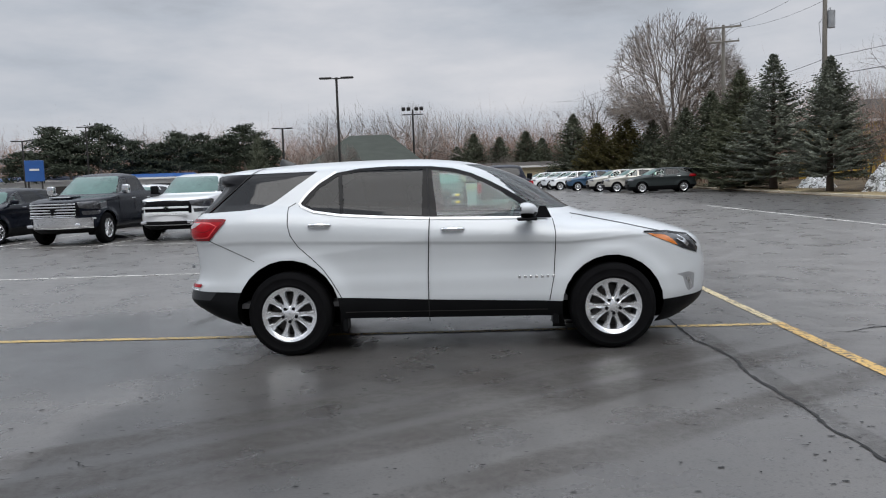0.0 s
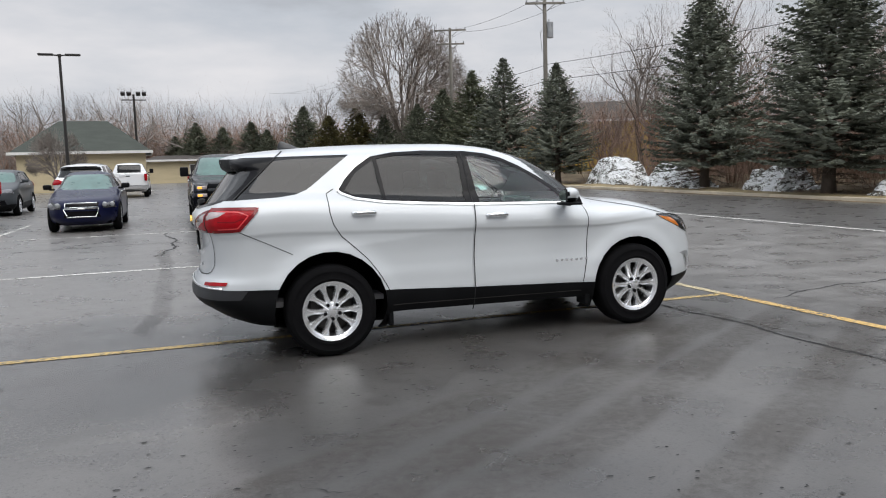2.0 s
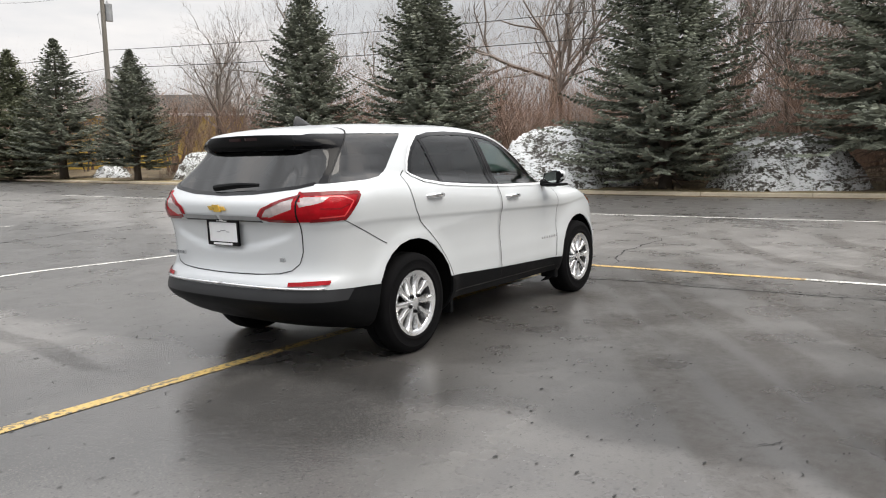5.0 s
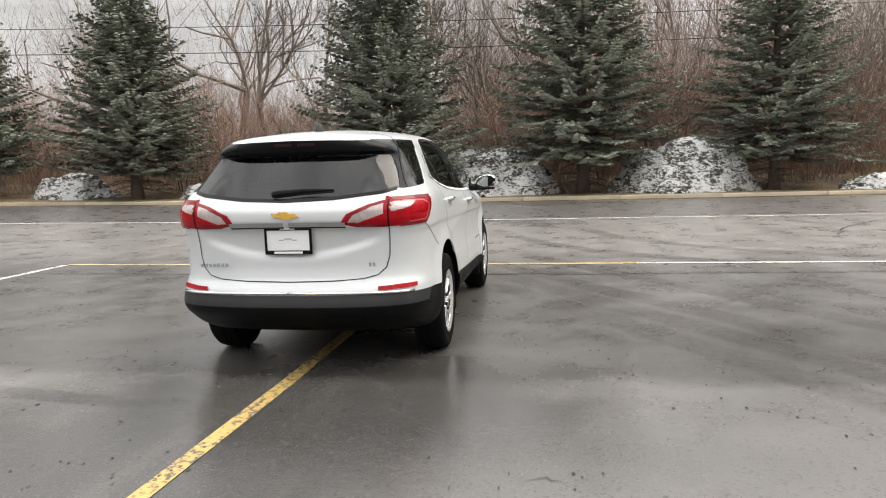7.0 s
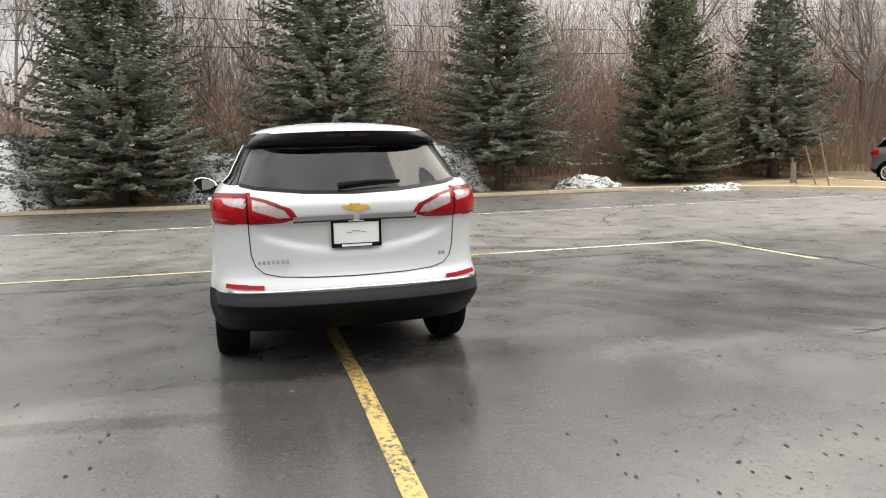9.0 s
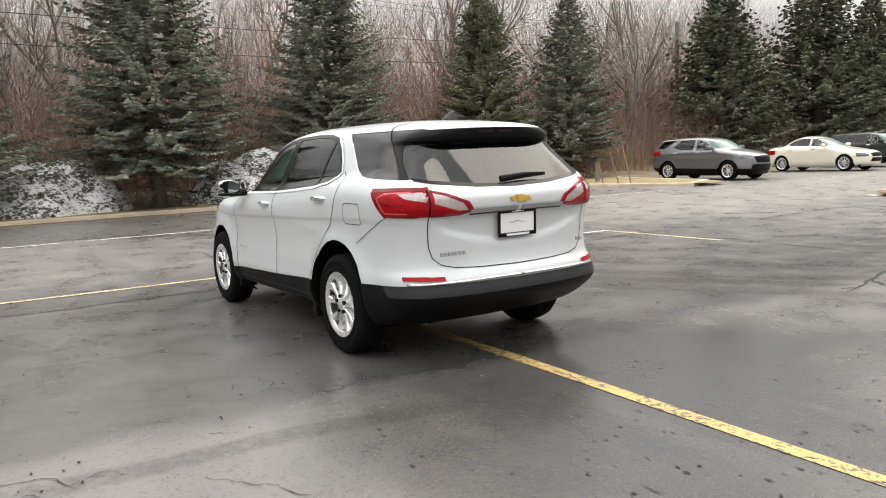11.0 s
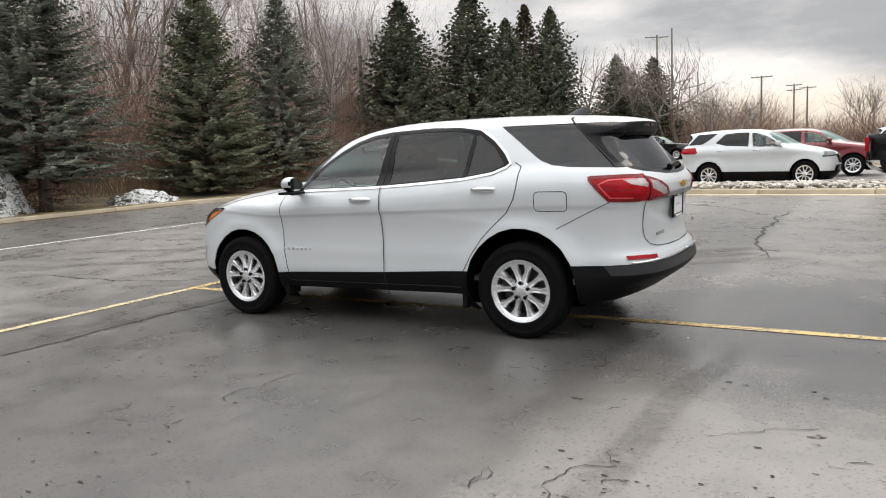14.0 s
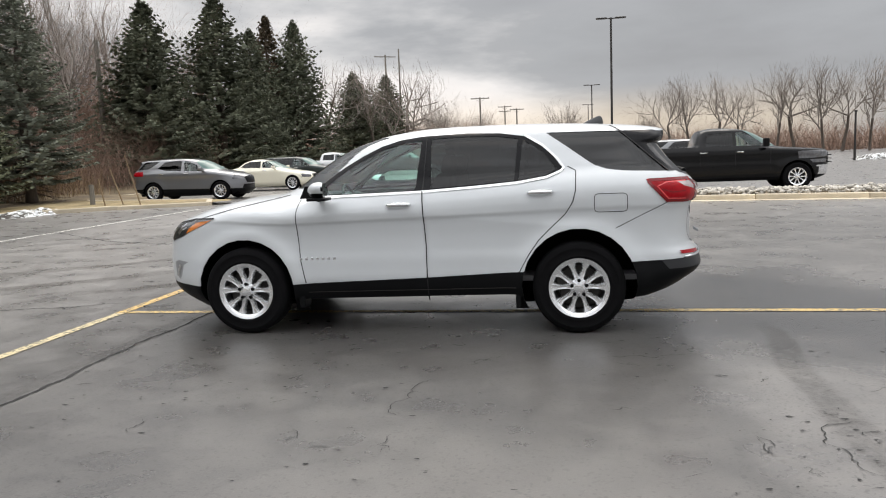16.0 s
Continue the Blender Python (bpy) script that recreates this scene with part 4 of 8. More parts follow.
def dome_tree_mesh(name, seed, height, radius):
    """A short stem that parts into rising limbs, which fork again and again and end on a broad dome in a haze of twigs."""
    rng = np.random.default_rng(seed)
    bm = bmesh.new()
    fork = np.array([0.15, 0.0, height * 0.17])
    add_tube(bm, [(0, 0, -0.3), (0.05, 0, height * 0.07), tuple(fork)], [0.62, 0.48, 0.42], 9)
    trunk = mesh_of("trunk", bm, BARK, True)
    V, F = [], []

    def arm(a, b, ra, rb, sides=3):
        d = (b - a) / (np.linalg.norm(b - a) + 1e-9)
        u = np.cross(d, (0.31, 0.17, 0.9)); u /= np.linalg.norm(u) + 1e-9
        w = np.cross(d, u)
        m = len(V)
        if sides == 2:
            V.extend([tuple(a - u * ra), tuple(a + u * ra), tuple(b)])
            F.append((m, m + 1, m + 2))
            return
        for c, r in ((a, ra), (b, rb)):
            for k in range(3):
                V.append(tuple(c + r * (u * math.cos(2.094 * k) + w * math.sin(2.094 * k))))
        F.extend([(m + k, m + (k + 1) % 3, m + 3 + (k + 1) % 3, m + 3 + k) for k in range(3)])

    def on_dome(d, f):
        up = height * (0.50 if d[2] > 0 else 0.22)
        return np.array([radius * f * d[0], radius * f * d[1], height * 0.47 + up * f * d[2]])

    def bow(p, q, r0, r1, n, wob, lift):
        mid = (p + q) / 2 + np.array([0, 0, lift])
        pts = [p]
        for i in range(1, n + 1):
            t = i / n
            c = p * (1 - t) ** 2 + mid * (2 * t * (1 - t)) + q * t * t + (rng.normal(0, wob, 3) if i < n else 0)
            arm(pts[-1], c, r0 + (r1 - r0) * (i - 1) / n, r0 + (r1 - r0) * t)
            pts.append(c)
        return pts

    def turn(d, by):
        e = d + rng.normal(0, by, 3)
        e[2] = max(e[2], -0.7)
        return e / np.linalg.norm(e)
    for i in range(13):
        z = -0.42 + 1.38 * (i + 0.5) / 13
        d1 = np.array([math.cos(2.4 * i) * math.sqrt(1 - z * z), math.sin(2.4 * i) * math.sqrt(1 - z * z), z])
        limb = bow(fork, on_dome(d1, 0.46), 0.20, 0.10, 6, 0.08, 0.5)
        for _ in range(6):
            d2 = turn(d1, 0.27)
            br = bow(limb[int(rng.integers(3, 7))], on_dome(d2, rng.uniform(0.66, 0.78)), 0.075, 0.036, 4, 0.07, 0.12)
            for _ in range(6):
                d3 = turn(d2, 0.17)
                tw = bow(br[int(rng.integers(1, 5))], on_dome(d3, rng.uniform(0.84, 0.93)), 0.032, 0.018, 3, 0.05, 0.05)
                for _ in range(6):
                    d4 = turn(d3, 0.10)
                    sp = bow(tw[int(rng.integers(1, 4))], on_dome(d4, rng.uniform(0.92, 1.02)), 0.018, 0.012, 2, 0.04, 0.0)
                    for _ in range(4):
                        p = sp[int(rng.integers(1, 3))]
                        arm(p, p + (turn(d4, 0.5) * rng.uniform(0.25, 0.6)), 0.014, 0.006, 2)
    me = bpy.data.meshes.new("crown")
    me.from_pydata([tuple(float(c) for c in v) for v in V], [], F)
    me.materials.append(GREY_BARK)
    return [trunk, me]


BARE = {
    "big": (dome_tree_mesh("bare_tree", 3, 16.0, 6.3), 16.0),
    "tall": (bare_tree_mesh("bare_tree", 8, 13.0, 0.55, 5, 1, 0.2, None, 0.6), 13.0),
    "far_tall": (bare_tree_mesh("bare_tree", 9, 13.0, 0.6, 4, 1, 0.2, None, 1.3), 13.0),
    "far_wide": (bare_tree_mesh("bare_tree", 35, 11.0, 1.05, 4, 1, 0.3, None, 1.3), 11.0),
    "multi": (bare_tree_mesh("bare_tree", 21, 9.0, 0.8, 4, 3, 0.28), 9.0),
    "wide": (bare_tree_mesh("bare_tree", 34, 11.0, 1.05, 5, 1, 0.3, None, 0.6), 11.0),
    "scrub": (bare_tree_mesh("bare_tree", 55, 5.5, 0.8, 3, 5, 0.25, TWIG), 5.5),
}


def bare_tree(key, x, y, height, label, group="bare trees behind the spruces"):
    if (abs(y + 4) > 46 or x > 31) and key in ("tall", "wide"):
        key = "far_" + key
    (trunk, crown), h0 = BARE[key]
    t = thing("bare_tree", label, "tree", group, at=Matrix.Translation((x, y, verge_z(x, y) - 0.1)) @ Matrix.Rotation(random.uniform(0, 6.28), 4, "Z"))
    for nm, me in (("trunk", trunk), ("crown", crown)):
        share(nm, me, t).scale = (height / h0,) * 3
    return t


TALL_L, SCRUB_L = "leafless grey-brown tree in the wood behind the spruces", "leafless brown shrub among the trees"
bare_tree("big", 18.8, 64.5, 16.2, "large leafless tree with a broad round crown")
for key, x, y, h in (("wide", 24.0, 25.5, 12.5), ("wide", 22.5, 30.0, 10.5), ("tall", 27.0, 21.0, 12.0), ("tall", 28.5, 12.3, 12.0), ("tall", 27.4, 9.2, 11.5), ("multi", 24.5, 16.5, 8.0), ("multi", 25.0, 1.3, 8.6), ("tall", 29.0, 4.5, 12.0),
                     ("multi", 23.6, -5.3, 7.6), ("tall", 27.0, -1.5, 12.5), ("multi", 24.0, -11.8, 8.0), ("tall", 29.0, -7.0, 13.0), ("wide", 26.5, -14.0, 11.0), ("tall", 25.5, -19.0, 12.5), ("tall", 24.0, -25.0, 12.0), ("tall", 23.4, -28.5, 13.0),
                     ("tall", 26.0, -31.5, 14.0), ("wide", 29.0, -36.0, 13.0), ("tall", 29.0, -43.0, 15.0), ("tall", 31.0, -50.0, 15.5), ("wide", 32.0, -60.0, 15.0), ("tall", 28.0, -70.0, 15.0), ("wide", 25.0, -76.0, 14.0), ("tall", 20.0, -80.0, 13.0),
                     ("wide", 15.2, -78.0, 13.5), ("multi", 12.0, -80.0, 9.0), ("multi", 9.5, -84.0, 8.0), ("wide", 18.0, -84.0, 12.0), ("wide", 33.0, 16.0, 13.0), ("tall", 34.0, 6.0, 13.5), ("tall", 35.0, -4.0, 14.0), ("wide", 34.0, -12.0, 13.0), ("tall", 33.0, -22.0, 14.0),
                     ("wide", 36.0, 27.0, 12.0), ("tall", 31.0, 33.0, 11.0), ("wide", 30.0, 40.0, 9.0), ("multi", 26.0, 44.0, 7.0), ("multi", 33.0, 55.0, 9.0), ("wide", 24.0, 72.0, 11.0), ("wide", 13.0, 78.0, 11.5), ("wide", 22.0, 52.0, 8.5), ("multi", 26.5, 34.0, 8.0)):
    bare_tree(key, x, y, h * random.uniform(0.94, 1.06), TALL_L)
for k in range(46):
    y = -24 + 1.75 * k + random.uniform(-0.6, 0.6)
    bare_tree("scrub" if k % 3 else "multi", random.uniform(21.3, 24.5), y, random.uniform(3.2, 5.6), SCRUB_L, "shrubs under the trees")
for key, x, y, h in (("wide", -14.4, 76.5, 11.0), ("wide", -9.5, 87.5, 12.0), ("wide", -5.5, 87.5, 12.2), ("wide", -1.5, 88.0, 10.8), ("big", -9.2, 46.0, 4.5), ("wide", -40.0, 88.0, 10.0), ("multi", -18.0, 80.0, 6.0), ("multi", -20.5, 82.0, 6.4), ("multi", 2.5, 62.0, 4.2), ("wide", -52.0, 84.0, 9.0)):
    bare_tree(key, x, y, h, "leafless tree beyond the parking lot", "bare trees beyond the lot")
for key, x, y, h in (("wide", -15.9, -102, 12.0), ("tall", -19.0, -104, 12.0), ("wide", -22.4, -101, 12.4), ("wide", -25.5, -103, 11.0), ("tall", -28.5, -97, 12.0), ("wide", -31.0, -98, 13.0), ("tall", -33.5, -95, 12.5), ("wide", -36.0, -96, 12.5), ("tall", -38.5, -94, 12.0), ("wide", -41.5, -92, 13.0), ("tall", -45, -90, 13), ("wide", -49, -88, 13), ("multi", -2.2, -123, 11.0), ("multi", -13, -108, 8)):
    bare_tree(key, x, y, h, "leafless tree far beyond the parking lot", "far bare trees")


# ---- pines far across the lot: bare stems with clumped crowns ----
def pine_mesh(name, seed, height):
    """Flat uneven clumps of needles at the ends of limbs, in loose layers round the upper stem."""
    rng = np.random.default_rng(seed)
    V, F = [], []
    f = 0.46
    while f < 1.0:
        reach = 2.7 * max(0.12, 1 - ((f - 0.60) / 0.42) ** 2)
        for _ in range(5 if f < 0.85 else 3):
            a, r = rng.uniform(0, 6.28), reach * rng.uniform(0.45, 1.05)
            c = np.array([r * math.cos(a), r * math.sin(a), f * height + rng.normal(0, 0.15)])
            n = len(V)
            V.extend([(0.0, 0.0, c[2] - 0.35), (0.05, 0.05, c[2] - 0.25), tuple(c)])
            F.append((n, n + 1, n + 2))
            size = rng.uniform(0.35, 0.62)
            for _ in range(75):
                p = c + rng.normal(0, 1, 3) * np.array([size, size, 0.17])
                d = rng.normal(0, 1, 3); d[2] = abs(d[2]) * 0.7; d /= np.linalg.norm(d)
                u = np.cross(d, rng.normal(0, 1, 3)); u /= np.linalg.norm(u) + 1e-6
                n = len(V)
                V.extend([tuple(p - u * 0.085), tuple(p + u * 0.085), tuple(p + d * 0.46)])
                F.append((n, n + 1, n + 2))
        f += 0.048
    me = bpy.data.meshes.new(name)
    me.from_pydata([tuple(float(c) for c in v) for v in V], [], F)
    me.materials.append(NEEDLE_PINE)
    return me


NEEDLE_PINE = M("pine_needles", (0.035, 0.044, 0.030), 0.8, var=0.3, scale=0.8, fine=9, color2=(0.085, 0.10, 0.07), per_island=0.3, spec=0.2)
PINES = [pine_mesh("pine_crown", s, 9.0) for s in (71, 72, 73)]
PINE_TRUNK = trunk_mesh("pine_trunk", [(0, 0, -0.3), (0.1, 0, 4), (0, 0.1, 8.6)], [0.2, 0.15, 0.04], GREY_BARK)
for k, (x, y, h) in enumerate(((-49.5, 75, 8.2), (-47.2, 77, 9.4), (-44.6, 76, 9.4), (-42.2, 78, 8.8), (-41.2, 84, 8.2), (-38.8, 85, 8.8), (-36.3, 86, 8.4), (-34.0, 87, 9.2), (-31.4, 87.5, 9.8), (-28.6, 88, 9.4), (-26.2, 89, 8.4))):
    t = thing("pine_tree", "dark green pine with a bare stem and clumped crown", "tree", "pines beyond the lot", at=pose(x, y, ground_z(x, y), 0, 0, random.uniform(0, 360)))
    for nm, me in (("crown", PINES[k % 3]), ("trunk", PINE_TRUNK)):
        share(nm, me, t).scale = (h / 9.0, h / 9.0, h / 9.0 * (0.70 + 0.028 * (k * 7 % 11)))


# ---- thicket, reeds and far woods: nobody could count these ----
def twigs(name, count, place, height, width, material, label, category, lean=0.25, forks=3):
    rng = np.random.default_rng(len(name) + count)
    V, F = [], []
    for _ in range(count):
        x, y = place(rng)
        z = verge_z(x, y) - 0.05
        h = height * rng.uniform(0.45, 1.15)
        p = np.array([x, y, z])
        d = np.array([rng.normal(0, lean), rng.normal(0, lean), 1.0])
        w = width * rng.uniform(0.6, 1.3)
        for i in range(forks):
            q = p + d * h / forks
            a = rng.uniform(0, 3.14)
            u = np.array([math.cos(a), math.sin(a), 0]) * w * (1 - i / (forks + 1))
            n = len(V)
            V.extend([tuple(p - u), tuple(p + u), tuple(q + u * 0.6), tuple(q - u * 0.6)])
            F.append((n, n + 1, n + 2, n + 3))
            for _ in range(2):
                b = d + rng.normal(0, 0.6, 3); b[2] = abs(b[2])
                e = q + b * h * 0.22
                n = len(V)
                V.extend([tuple(q - u * 0.5), tuple(q + u * 0.5), tuple(e)])
                F.append((n, n + 1, n + 2))
            p = q
            d = d + rng.normal(0, 0.25, 3) * np.array([1, 1, 0.3])
    ob = raw(name, [tuple(float(c) for c in v) for v in V], F, material)
    return tagged(ob, label, category, kind="stuff")


twigs("thicket", 15000, lambda r: (r.uniform(20.6, 29.0), r.uniform(-40, 34)), 2.9, 0.009, TWIG, "dense brown leafless thicket under the trees", "thicket", 0.3, 4)
twigs("thicket", 8000, lambda r: (r.uniform(26, 40), r.uniform(-60, 36)), 6.0, 0.018, TWIG, "dense brown leafless wood behind the thicket", "thicket", 0.2, 5)
twigs("thicket", 6200, lambda r: (r.uniform(27, 42), r.uniform(-62, 4)), 9.5, 0.024, TWIG, "tall dense brown leafless wood", "thicket", 0.14, 6)
twigs("far_woods", 5200, lambda r: (r.uniform(20, 48), r.uniform(50, 112)), 6.2, 0.045, TWIG, "brown leafless woods behind the spruce row", "woods", 0.2, 5)
twigs("dry_reeds", 1500, lambda r: (r.uniform(20.0, 23.0), r.uniform(-27, -12)), 1.1, 0.010, STEM_TAN, "pale dry reeds and grass stems", "reeds", 0.25, 2)
twigs("dry_grass", 2600, lambda r: (r.uniform(17.2, 20.0), r.uniform(-13, 40)), 0.16, 0.006, STEM_TAN, "short dry grass tufts behind the kerb", "grass", 0.5, 2)
twigs("far_woods", 8000, lambda r: (r.uniform(-70, 20), r.uniform(94, 108)), 7.2, 0.06, TWIG, "far brown leafless woods beyond the lot", "woods", 0.15, 5)
twigs("far_woods", 5000, lambda r: (r.uniform(-75, 8), r.uniform(-125, -108)), 3.6, 0.06, TWIG, "far brown leafless woods beyond the lot", "woods", 0.4, 5)
twigs("far_woods", 6000, lambda r: (r.uniform(9, 60), r.uniform(-135, -90)), 5.6, 0.05, TWIG, "far brown leafless woods beyond the lot", "woods", 0.42, 5)


# ---- ploughed snow ----
def snow_heap(x, y, rx, ry, h, label, seed):
    bm = bmesh.new()
    n, m = 84, 34
    rings = []
    for j in range(m + 1):
        f = j / m
        ring = []
        for i in range(n):
            a = 2 * math.pi * i / n
            wob = 1 + 0.34 * noise.noise(Vector((math.cos(a) * 1.4 + seed, math.sin(a) * 1.4, seed)))
            px, py = rx * f * wob * math.cos(a), ry * f * wob * math.sin(a)
            v = Vector((px, py, seed * 3.1))
            low = noise.noise(v * (1.3 / max(rx, 0.8)))
            z = h * min(1.0, (1.06 if h > 1.4 else 1.12) * (1 - f ** (2.5 if h > 1.4 else 1.55))) * (0.92 + 0.30 * low)
            ridge = 1 - 2 * abs(noise.noise(v * 1.9))
            z += (1 - f ** 3) * (min(h, 1.3) * 0.26 * ridge * noise.noise(v * 0.9 + Vector((4, 2, 0))) + 0.16 * noise.noise(v * 2.7)) + 0.24 * noise.noise(v * 3.1) + 0.13 * noise.noise(v * 7.5) + 0.05 * noise.noise(v * 16.0)
            if z > 0.84 * h:
                z = 0.84 * h + 0.35 * (z - 0.84 * h)
            ring.append(bm.verts.new((px, py, z - 0.12 * f)))
            if j == 0:
                break
        rings.append(ring)
    for j in range(m):
        a, b = rings[j], rings[j + 1]
        for i in range(n):
            if len(a) == 1:
                bm.faces.new((a[0], b[i], b[(i + 1) % n]))
            else:
                bm.faces.new((a[i], b[i], b[(i + 1) % n], a[(i + 1) % n]))
    bmesh.ops.recalc_face_normals(bm, faces=bm.faces)
    o = part("snow_heap", bm, SNOW, None, label, smooth=True, at=Matrix.Translation((x, y, verge_z(x, y))))
    return tagged(o, category="snow heap", group="ploughed snow heaps")


for k, (x, y, rx, ry, h) in enumerate(((19.4, 7.9, 2.0, 2.7, 2.35), (19.2, 0.6, 1.6, 2.2, 1.75), (18.95, -5.65, 1.6, 2.2, 1.95), (18.2, -11.5, 0.7, 1.5, 0.55), (15.6, -15.2, 0.9, 1.9, 0.30), (16.9, -14.0, 0.6, 1.1, 0.22), (19.3, 16.4, 1.1, 1.8, 1.0),
                                       (19.5, 23.4, 1.2, 2.0, 1.2), (19.6, 28.2, 1.4, 2.2, 1.5), (19.4, 36.5, 1.0, 1.6, 0.8), (18.6, 20.4, 0.8, 1.2, 0.5), (18.7, 10.9, 0.8, 1.1, 0.6), (-5.0, 52, 1.6, 1.0, 0.25), (-6.5, 56, 2.0, 1.0, 0.3), (-24, -52, 2.6, 1.5, 0.5), (-29, -55, 2.6, 1.5, 0.4))):
    snow_heap(x, y, rx, ry, h, "tall heap of dirty ploughed snow beside the kerb" if h > 1.4 else "low heap of old ploughed snow at the lot's edge", k * 1.7 + 0.5)


# ---- stones of the island ----
def stone_mesh(seed):
    rng = np.random.default_rng(seed)
    bm = bmesh.new()
    bmesh.ops.create_icosphere(bm, subdivisions=1, radius=1)
    for v in bm.verts:
        v.co *= 1 + rng.normal(0, 0.13)
    bmesh.ops.scale(bm, vec=(1, 0.72, 0.5), verts=bm.verts)
    return mesh_of("stone", bm, STONE, True)


def fill_stones():
    rng = np.random.default_rng(5)
    poly = [(p.x, p.y) for p in smooth_path(ISLE, 0.6)]
    meshes = [stone_mesh(s) for s in range(5)]
    bed = thing("stone_bed", "bed of pale rounded stones filling the island", "stones", kind="structure")
    V, F = [], []
    tri = [tuple(p.vertices) for p in meshes[0].polygons]
    base = [tuple(v.co) for v in meshes[0].vertices]
    near = 0
    for _ in range(10500):
        x, y = rng.uniform(-16.2, 3.3), rng.uniform(-17.0, -11.8)
        if not inside(poly, x, y) or not inside([(p[0] * 0.97 - 0.2, (p[1] + 14.4) * 0.82 - 14.4) for p in poly], x, y):
            continue
        s = rng.uniform(0.04, 0.10)
        z = 0.12 + rng.uniform(0, 0.10)
        if near < 300 and -10 < x and y > -14.9 and rng.random() < 0.5:
            near += 1
            share("stone", meshes[int(rng.integers(5))], bed, pose(x, y, z + 0.02, rng.uniform(-25, 25), rng.uniform(-25, 25), rng.uniform(0, 360)) @ Matrix.Diagonal((s * 1.15, s * 1.15, s * 1.15, 1)))
        else:
            a = rng.uniform(0, 6.28)
            n = len(V)
            for bx, by, bz in base:
                V.append((x + s * (bx * math.cos(a) - by * math.sin(a)), y + s * (bx * math.sin(a) + by * math.cos(a)), z + s * bz))
            F.extend([tuple(i + n for i in t) for t in tri])
    o = raw("loose_stones", V, F, STONES, bed)
    tagged(o, kind="stuff")


# ---- vehicles: a shell of level outlines, cut along its real openings and panel gaps ----
def table(pairs, v):
    """A smooth curve through (height, value) pairs that does not overshoot."""
    xs, ys = [p[0] for p in pairs], [p[1] for p in pairs]
    if v <= xs[0]:
        return ys[0]
    if v >= xs[-1]:
        return ys[-1]
    d = [(ys[i + 1] - ys[i]) / (xs[i + 1] - xs[i]) for i in range(len(xs) - 1)]
    m = [d[0]] + [0.0 if a * b <= 0 else 2 * a * b / (a + b) for a, b in zip(d, d[1:])] + [d[-1]]
    i = max(k for k in range(len(xs) - 1) if xs[k] <= v)
    h = xs[i + 1] - xs[i]
    t = (v - xs[i]) / h
    return ((1 + 2 * t) * (1 - t) ** 2 * ys[i] + t * (1 - t) ** 2 * h * m[i] + t * t * (3 - 2 * t) * ys[i + 1] + t * t * (t - 1) * h * m[i + 1])


def outline(sp, z, count):
    """Half of the plan outline at a height: nose, flank, tail."""
    xf, xr, w = table(sp["nose"], z), table(sp["tail"], z), table(sp["half"], z)
    x0 = sp.get("x0", -0.3)
    x0 = min(max(x0, xr + 0.15), xf - 0.15)
    nf, nr = table(sp["nf"], z), table(sp["nr"], z)
    mf, mr = sp.get("mf", 2.3), sp.get("mr", 2.5)
    th = np.linspace(0, math.pi / 2, 700)
    c, s = np.cos(th), np.sin(th)
    fx, fy = x0 + (xf - x0) * c ** (2 / nf), w * s ** (2 / mf)
    rx, ry = x0 - (x0 - xr) * s ** (2 / nr), w * c ** (2 / mr)
    # straight flanks: join the two quarter curves
    x, y = np.concatenate([fx, rx]), np.concatenate([fy, ry])
    tap = sp.get("taper")
    if tap:
        k = table(tap, z)
        y = y * (1 - k * np.clip((-x - 1.0) / 1.2, 0, 1) ** 1.4)
    d = np.concatenate([[0], np.cumsum(np.hypot(np.diff(x), np.diff(y)))])
    u = np.linspace(0, d[-1], count)
    return np.interp(u, d, x), np.interp(u, d, y)


